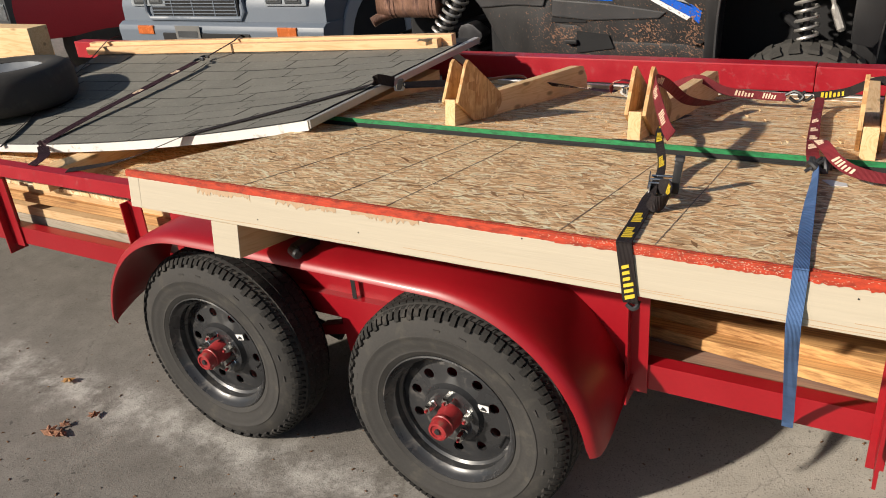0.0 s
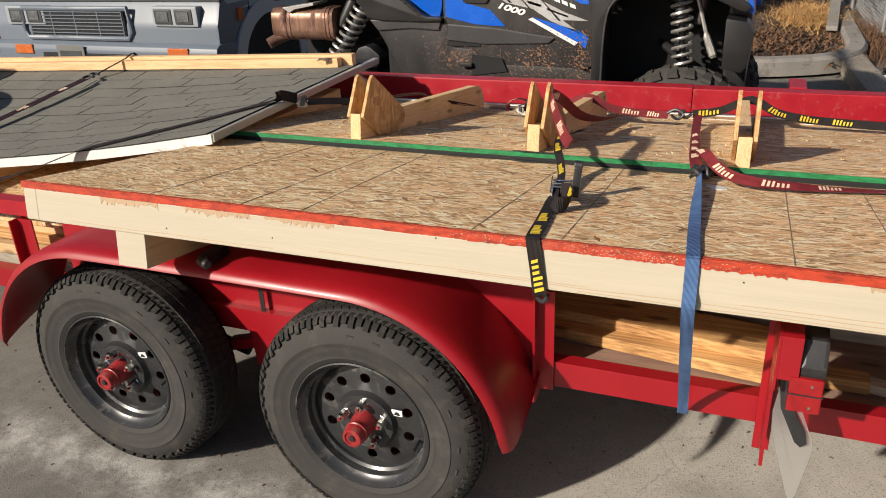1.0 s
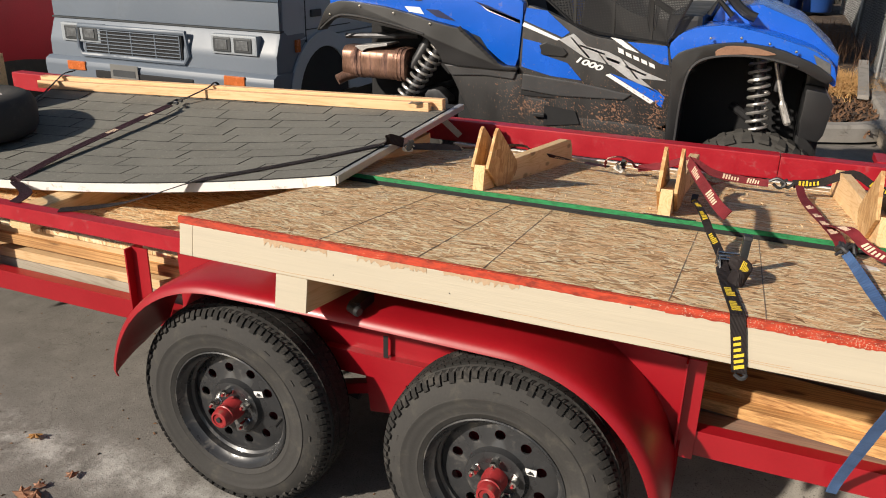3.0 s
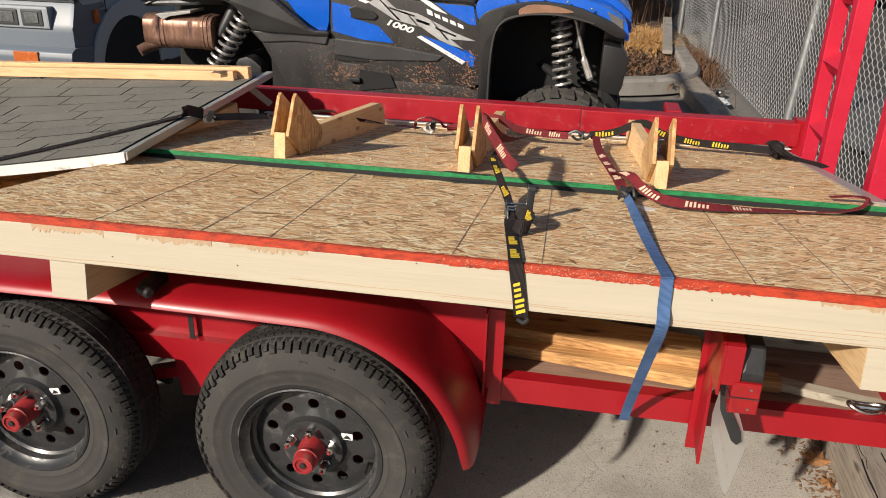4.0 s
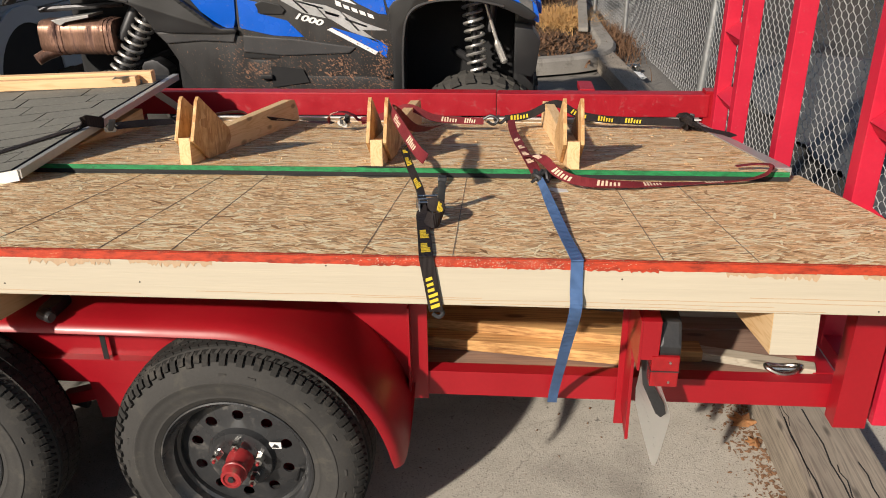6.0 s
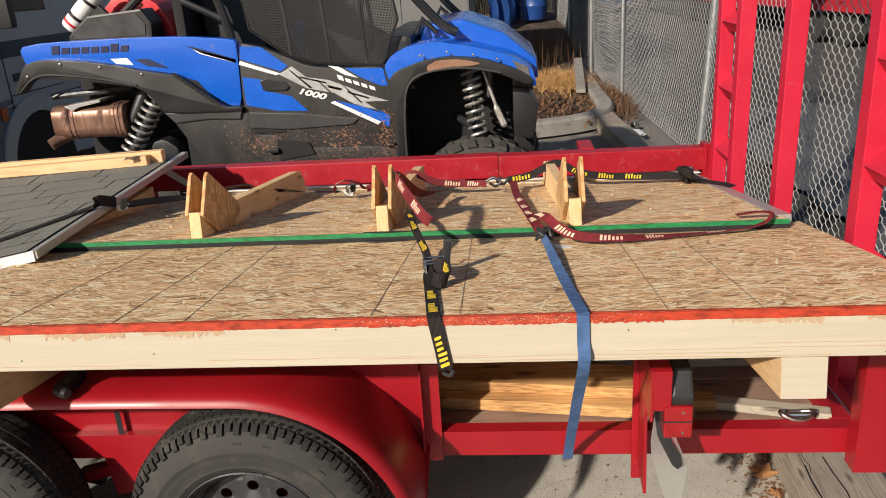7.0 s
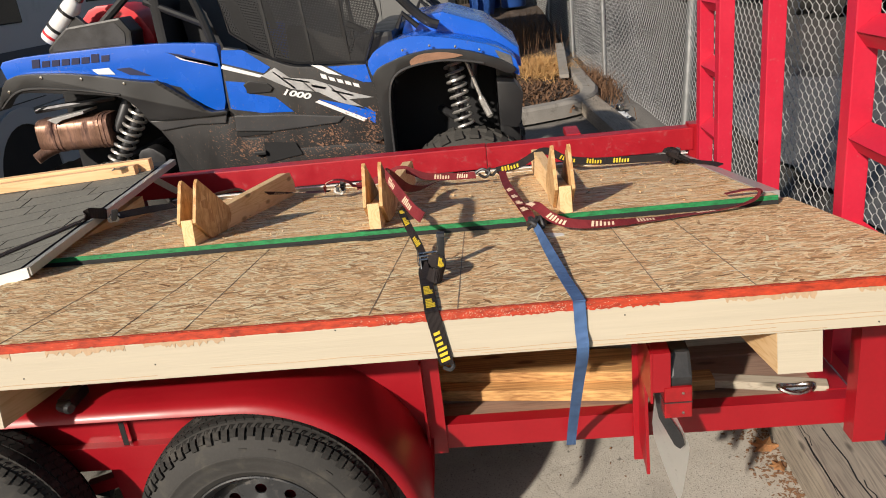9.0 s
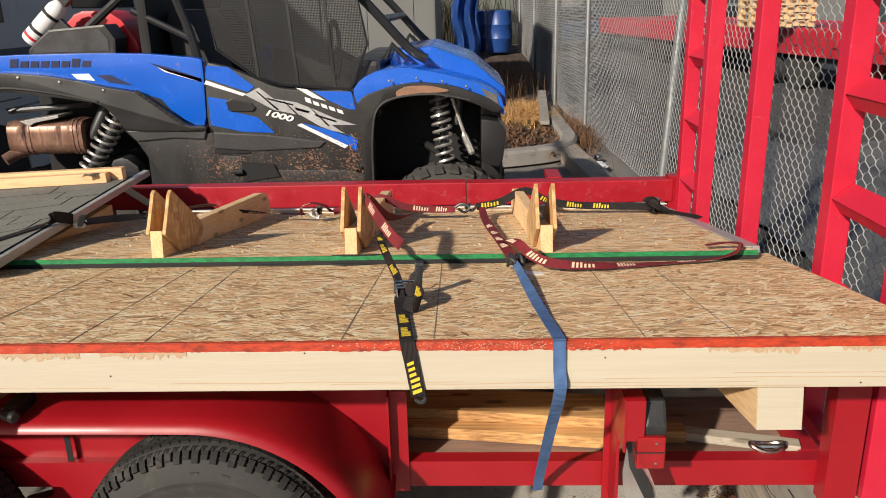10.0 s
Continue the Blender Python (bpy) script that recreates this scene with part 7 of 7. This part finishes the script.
bm = sweep(smoothline([(0.529, 0.010, 0.896), (0.541, -0.002, 0.890), (0.533, -0.006, 0.883), (0.520, 0.0, 0.887)], 4), 0.0045, 7)
lone("strap_hook", bm, "steel_dark", "small dark hook at the strap end under the board", "hook", m=STRAP, smooth=True)
strap("ratchet_strap", "black printed ratchet strap running back from the ratchet",
      [(0.456, 0.42, 1.030), (0.436, 0.53, 1.040), (0.414, 0.61, 1.056), (0.390, 0.67, 1.086), (0.360, 0.82, 1.096), (0.340, 1.00, 1.078), (0.332, 1.15, 1.068), (0.326, 1.30, 1.060)],
      0.022, "strap_black", [(1, 0, 0), (1, 0, 0.5), (1, 0, 0.6), (1, 0, 0), (1, 0, 0), (1, 0, 0.6), (1, 0, 0.4), (1, 0, 0)], prints=((0.12, 6), (0.25, 6), (0.38, 6), (0.60, 6)), n=7)
ratchet("strap_ratchet", "black-gripped ratchet buckle lying on the panel", STRAP @ Matrix.Translation((0.466, 0.385, 1.0135)) @ pose(0, 0, 0, 0, 4, 8), tall=0.088)
strap("strap_tail", "loose black strap tail curled beside the ratchet", [(0.474, 0.360, 1.034), (0.496, 0.335, 1.042), (0.516, 0.290, 1.040), (0.518, 0.248, 1.031), (0.498, 0.228, 1.028), (0.480, 0.260, 1.027)],
      0.034, "strap_black", [(0, 0.5, 1), (0, 0.4, 1), (0.2, 0.2, 1), (0.4, 0.2, 1), (0.3, 0.4, 1), (0.3, 0.4, 1)], prints=((0.05, 4),))
strap("blue_strap", "blue webbing strap running from the panel edge to the trailer rail",
      [(0.763, 0.755, 1.028), (0.770, 0.66, 1.026), (0.781, 0.44, 1.020), (0.796, 0.18, 1.014), (0.808, 0.006, 1.012), (0.809, -0.0045, 1.004), (0.8095, -0.0045, 0.95), (0.810, -0.004, 0.899), (0.807, 0.14, 0.765), (0.803, 0.36, 0.555), (0.8015, 0.425, 0.480)],
      0.0250, "strap_blue", [(0.45, 0, 1), (0.6, 0, 0.9), (0.9, 0, 0.5)] + [(1, 0, 0)] * 8, group="tie-down straps")
strap("maroon_strap", "maroon printed strap from the knot to the far line",
      [(0.757, 0.770, 1.036), (0.744, 0.84, 1.056), (0.726, 1.07, 1.056), (0.704, 1.39, 1.056), (0.690, 1.62, 1.062), (0.683, 1.77, 1.084)], 0.031, "strap_maroon", [(1, 0, 0), (1, 0, 0.3), (1, 0, 0), (1, 0, 0.4), (1, 0, 0)],
      prints=((0.10, 6), (0.25, 6), (0.40, 6), (0.58, 6)), ink="mark_cream")
strap("maroon_strap", "loose maroon printed strap tail lying along the green edge",
      [(0.730, 0.98, 1.062), (0.752, 0.86, 1.080), (0.776, 0.775, 1.082), (0.806, 0.738, 1.058), (0.845, 0.702, 1.042), (0.905, 0.692, 1.032), (1.000, 0.705, 1.026), (1.100, 0.738, 1.021), (1.210, 0.778, 1.018), (1.350, 0.815, 1.020), (1.425, 0.835, 1.034), (1.452, 0.865, 1.056), (1.425, 0.890, 1.058), (1.360, 0.895, 1.050)],
      0.029, "strap_maroon", [(1, 0.3, 0), (0.9, 0.4, 0.2), (0.5, 0.6, 0.6), (0.3, 0.6, 0.9), (0.1, 0.6, 0.9), (0, 0.7, 0.8), (0, 0.9, 0.5), (0, 1, 0.2), (0, 1, 0.0), (0, 1, -0.1), (0, 1, 0.0), (0.5, 0.8, 0.1), (0.2, 1, 0), (0, 1, 0.0)],
      prints=((0.12, 6), (0.26, 6), (0.40, 6), (0.54, 5), (0.74, 5)), ink="mark_cream")
# knot where blue and maroon meet
bm = sweep([(0.766 + 0.022 * math.cos(a), 0.765 + 0.030 * math.sin(a), 1.034 + 0.010 * math.sin(2 * a)) for a in [2 * math.pi * k / 18 for k in range(18)]], 0.007, 7, closed=True)
for k in range(5):
    a = k * 1.35
    sweep(smoothline([(0.74 + 0.012 * k, 0.745, 1.020 + 0.006 * (k % 2)), (0.766 + 0.02 * math.cos(a), 0.765, 1.052), (0.795 - 0.008 * k, 0.790, 1.022)], 4), 0.005, 6, bm)
lone("strap_hook", bm, "steel_dark", "tangled black hook joining the blue and maroon straps", "hook", m=STRAP, smooth=True)
lone("paper_tag", prism([(0.782, 0.715), (0.806, 0.660), (0.842, 0.668), (0.838, 0.700), (0.800, 0.725)], 2, TOP + 0.001, TOP + 0.0022), "white", "small white paper tag by the knot", "tag", m=PANEL)
# the long line along the rafters
strap("line_strap", "thin maroon strap along the rafter tails",
      [(-0.655, 1.535, 1.098), (-0.56, 1.53, 1.112), (-0.44, 1.52, 1.134), (-0.38, 1.53, 1.136), (-0.345, 1.555, 1.116), (-0.26, 1.70, 1.086), (-0.16, 1.76, 1.072), (-0.06, 1.73, 1.072)], 0.024, "strap_dark", [(0, 1, -0.5)] * 4 + [(0, 1, -0.4)] * 2 + [(0, 1, 0.2)] * 2, prints=((0.46, 5), (0.55, 5)), ink="mark_cream")
ratchet("strap_ratchet", "small black ratchet on the far strap line", STRAP @ Matrix.Translation((-0.02, 1.74, 1.060)) @ pose(0, 0, 0, 20, 0, 80), tall=0.05)
strap("strap_coil", "coiled maroon strap end on the small ratchet", [(-0.075, 1.73, 1.075), (-0.068, 1.70, 1.105), (-0.02, 1.69, 1.122), (0.030, 1.70, 1.108), (0.055, 1.72, 1.085), (0.12, 1.73, 1.085)], 0.034, "strap_maroon", (0, 1, 0.1), prints=((0.04, 4),), ink="mark_cream")
strap("line_strap", "maroon printed strap along the rafter tails",
      [(0.06, 1.73, 1.080), (0.16, 1.72, 1.104), (0.262, 1.70, 1.140), (0.36, 1.72, 1.098), (0.47, 1.76, 1.082), (0.570, 1.76, 1.080)], 0.031, "strap_maroon", (0, 0.45, 0.9), prints=((0.36, 6), (0.46, 5)), ink="mark_cream")
bm = sweep(smoothline([(0.57, 1.74, 1.09), (0.60, 1.735, 1.105), (0.63, 1.73, 1.088), (0.61, 1.725, 1.070), (0.585, 1.72, 1.085)], 5), 0.006, 7)
sweep(smoothline([(0.66, 1.745, 1.092), (0.64, 1.74, 1.075), (0.615, 1.735, 1.090), (0.635, 1.73, 1.106)], 5), 0.006, 7, bm)
lone("strap_hook", bm, "steel_dark", "pair of black hooks joined on the strap line", "hook", m=STRAP, smooth=True)
strap("line_strap", "black and yellow printed strap along the rafter tails",
      [(0.66, 1.800, 1.084), (0.76, 1.83, 1.100), (0.87, 1.84, 1.146), (0.96, 1.84, 1.104), (1.06, 1.86, 1.082), (1.18, 1.88, 1.072), (1.40, 1.87, 1.066)], 0.033, "strap_black", (0, 0.45, 0.9), prints=((0.02, 7), (0.30, 6), (0.42, 6), (0.54, 6)))
ratchet("strap_ratchet", "black ratchet bundled at the rear corner", STRAP @ Matrix.Translation((1.44, 1.86, 1.048)) @ pose(0, 0, 0, 10, 0, 75), tall=0.05)
random.seed(17)
bundle = thing("strap_bundle", "bundled black strap end at the rear corner", "strap", STRAP)
for k in range(7):
    part("webbing", ribbon(smoothline([(1.40 + random.uniform(-0.02, 0.03), 1.84 + random.uniform(-0.05, 0.05), 1.05 + random.uniform(0, 0.05)) for q in range(4)] + [(1.47, 1.80, 1.05)], 5), 0.022, 0.0022, (random.uniform(-1, 1), random.uniform(-1, 1), 0.6)), "strap_black", bundle)
part("webbing", ribbon(smoothline([(1.45, 1.84, 1.055), (1.50, 1.76, 1.048), (1.53, 1.66, 1.050), (1.545, 1.60, 1.046)], 5), 0.03, 0.0022, (1, 0.5, 0.3)), "strap_black", bundle)
# maroon loops thrown over the middle rafter tail
strap("strap_loop", "maroon strap loop thrown over the middle gusset",
      [(0.41, 1.58, 1.085), (0.37, 1.40, 1.090), (0.340, 1.18, 1.125), (0.312, 1.02, 1.190), (0.314, 0.88, 1.212), (0.360, 0.74, 1.180), (0.420, 0.60, 1.135), (0.452, 0.535, 1.120)],
      0.031, "strap_maroon", [(1, 0, 0.3), (1, 0, 0.6), (0.8, 0, 1), (0.4, 0, 1), (0, 0.4, 1), (0.3, 0.4, 1), (0.3, 0.5, 1), (0.4, 0.5, 1)], prints=((0.62, 6), (0.80, 6), (0.96, 6)), ink="mark_cream")
# straps over the shingled section (world frame)
ID = Matrix.Identity(4)


def over_roof(uv, lift=0.010):
    return [roof_at(u, v) + Vector((0, 0, lift + dz)) for u, v, dz in uv]


HOOK = roof_at(1.43, 1.00) + Vector((0, 0, 0.050))
strap("roof_strap", "dark maroon strap across the shingled roof", [HOOK + Vector((0.01, -0.01, 0))] + over_roof([(1.47, 0.62, 0.034), (1.48, 0.29, 0.020), (1.44, 0.01, 0.004), (1.435, -0.02, -0.010)]) + [(-1.985, 0.62, 0.790), (-1.96, 0.545, 0.778)], 0.044, "strap_dark", (1, 0.2, 0.0), m=ID, prints=((0.12, 4), (0.36, 5)), ink="mark_cream")
strap("roof_strap", "thin dark strap from the roof hook over the pine boards", [roof_at(1.36, 1.36) + Vector((0, 0, 0.03)), roof_at(1.355, 1.31) + Vector((0, 0, 0.070)), roof_at(1.345, 1.225) + Vector((0, 0, 0.068)), HOOK + Vector((-0.012, 0.10, 0.004))], 0.014, "strap_black", (1, 0.2, 0.2), m=ID)
bm = sweep(smoothline([HOOK + Vector(q) for q in ((0.010, -0.015, -0.004), (-0.015, 0.0, 0.0), (-0.010, 0.035, 0.004), (0.020, 0.030, 0.002), (0.0, 0.060, 0.0), (-0.030, 0.065, 0.004), (-0.035, 0.100, 0.004), (-0.005, 0.100, 0.0))], 4), 0.0065, 7)
lone("strap_hook", bm, "steel_dark", "black S-hook on the roof strap", "hook", smooth=True)
strap("roof_strap", "thin black strap across the shingled roof", over_roof([(2.41, 1.40, 0.050), (2.39, 1.30, 0.062), (2.37, 1.235, 0.060), (2.32, 0.99, 0.016), (2.18, 0.67, 0.012), (1.95, 0.33, 0.010), (1.74, 0.03, 0.006), (1.72, -0.03, -0.010)]), 0.026, "strap_black", (1, 0.2, 0.5), m=ID)
strap("roof_strap", "black strap running from the rear ratchet over the shingled roof", [PANEL @ Vector((-0.795, 1.23, 1.118)), PANEL @ Vector((-0.822, 1.16, 1.134))] + over_roof([(0.012, 0.46, 0.010), (0.07, 0.39, 0.006), (0.25, 0.22, 0.004), (0.50, 0.03, 0.004), (0.58, -0.025, 0.0)]) + [(-1.56, 0.66, 0.80), (-1.75, 0.55, 0.778)], 0.040, "strap_black", (0.3, 1, 0.1), m=ID)
ratchet("strap_ratchet", "black ratchet beside the shingled roof", STRAP @ Matrix.Translation((-0.785, 1.25, 1.092)) @ pose(0, 0, 0, 0, 0, -60), tall=0.045)
strap("line_strap", "black strap end with ring at the first rafter tail", [(-0.778, 1.27, 1.108), (-0.745, 1.35, 1.106), (-0.700, 1.47, 1.100), (-0.665, 1.53, 1.096)], 0.034, "strap_black", (0, 1, 0.3))
strap("flat_band", "flat grey steel band crossing the roof corner", [(-0.865, 2.20, 0.80), (-0.98, 2.06, 0.955), (-1.04, 1.98, 0.985)], 0.03, "drip_grey", (0.8, 0.6, 0), m=ID, group="")

# ---- leaves and scraps on the ground ----
def maple(name, x, y, size, turn, mat, label, z=GROUND + 0.012, cup=0.3):
    pts = []
    for k in range(5):
        a = math.pi / 2 + (k - 2) * 0.92
        pts += [(size * (0.60 + 0.05 * (k % 2)) * math.cos(a - 0.42), size * 0.60 * math.sin(a - 0.42)), (size * (0.92 if k == 2 else 0.82) * math.cos(a - 0.18), size * (0.92 if k == 2 else 0.82) * math.sin(a - 0.18)), (size * 1.05 * math.cos(a), size * 1.05 * math.sin(a))]
    pts += [(-0.05 * size, -0.55 * size), (0.05 * size, -0.55 * size)][::-1]
    bm = bmesh.new()
    c = bm.verts.new((0, 0, 0.01))
    vs = [bm.verts.new((px, py, cup * size * (px * px + py * py) / size ** 2 * (0.4 + 0.6 * noise.noise((px * 20, py * 20, x))))) for px, py in pts]
    for q in range(len(vs)):
        bm.faces.new((c, vs[q], vs[(q + 1) % len(vs)]))
    bmesh.ops.solidify(bm, geom=bm.faces[:], thickness=0.0008)
    lone(name, bm, mat, label, "leaf", "fallen leaves", m=Matrix.Translation((x, y, z)) @ pose(0, 0, 0, 8, 5, turn))


maple("maple_leaf", 1.512, 1.035, 0.052, 20, "leaf", "curled tan maple leaf lying beside the tie")
maple("maple_leaf", 1.520, 0.92, 0.034, 80, "leaf", "small curled brown leaf lying beside the tie")
for k, (x, y, sz) in enumerate(((-1.536, 0.048, 0.035), (-1.52, 0.10, 0.022), (-1.464, 0.184, 0.025), (-1.49, 0.06, 0.03), (-1.76, 0.297, 0.03))):
    maple("leaf_scrap", x, y, sz, 50 * k, "rust" if k < 4 else "straw", "small orange leaf scrap on the asphalt" if k < 4 else "small pale dry weed on the asphalt")
random.seed(31)
vs, fs = [], []
for k in range(1120):
    if k < 860:
        x, y = 1.555 - abs(random.gauss(0.0, 0.055)), random.uniform(0.1, 1.25)
    else:
        x, y = random.uniform(-2.6, 1.5), random.uniform(-0.3, 1.3)
    a, l = random.uniform(0, 6.28), random.uniform(0.003, 0.011) * (0.85 if k < 860 else 0.7)
    w = l * random.uniform(0.15, 0.6)
    b = len(vs)
    for u, v, z in ((-l, -w, 0.001), (l, -w, 0.001), (l, w, 0.001), (-l, w, 0.001), (0, 0, 0.001 + l * 0.7)):
        vs.append((x + u * math.cos(a) - v * math.sin(a), y + u * math.sin(a) + v * math.cos(a), GROUND + z))
    fs += [(b, b + 1, b + 4), (b + 1, b + 2, b + 4), (b + 2, b + 3, b + 4), (b + 3, b, b + 4)]
me = bpy.data.meshes.new("grit")
me.from_pydata(vs, [], fs)
me.materials.append(M["brush"])
tagged(new("grit", me), "scattered bark chips, twigs and grit on the ground", "debris", kind="stuff")
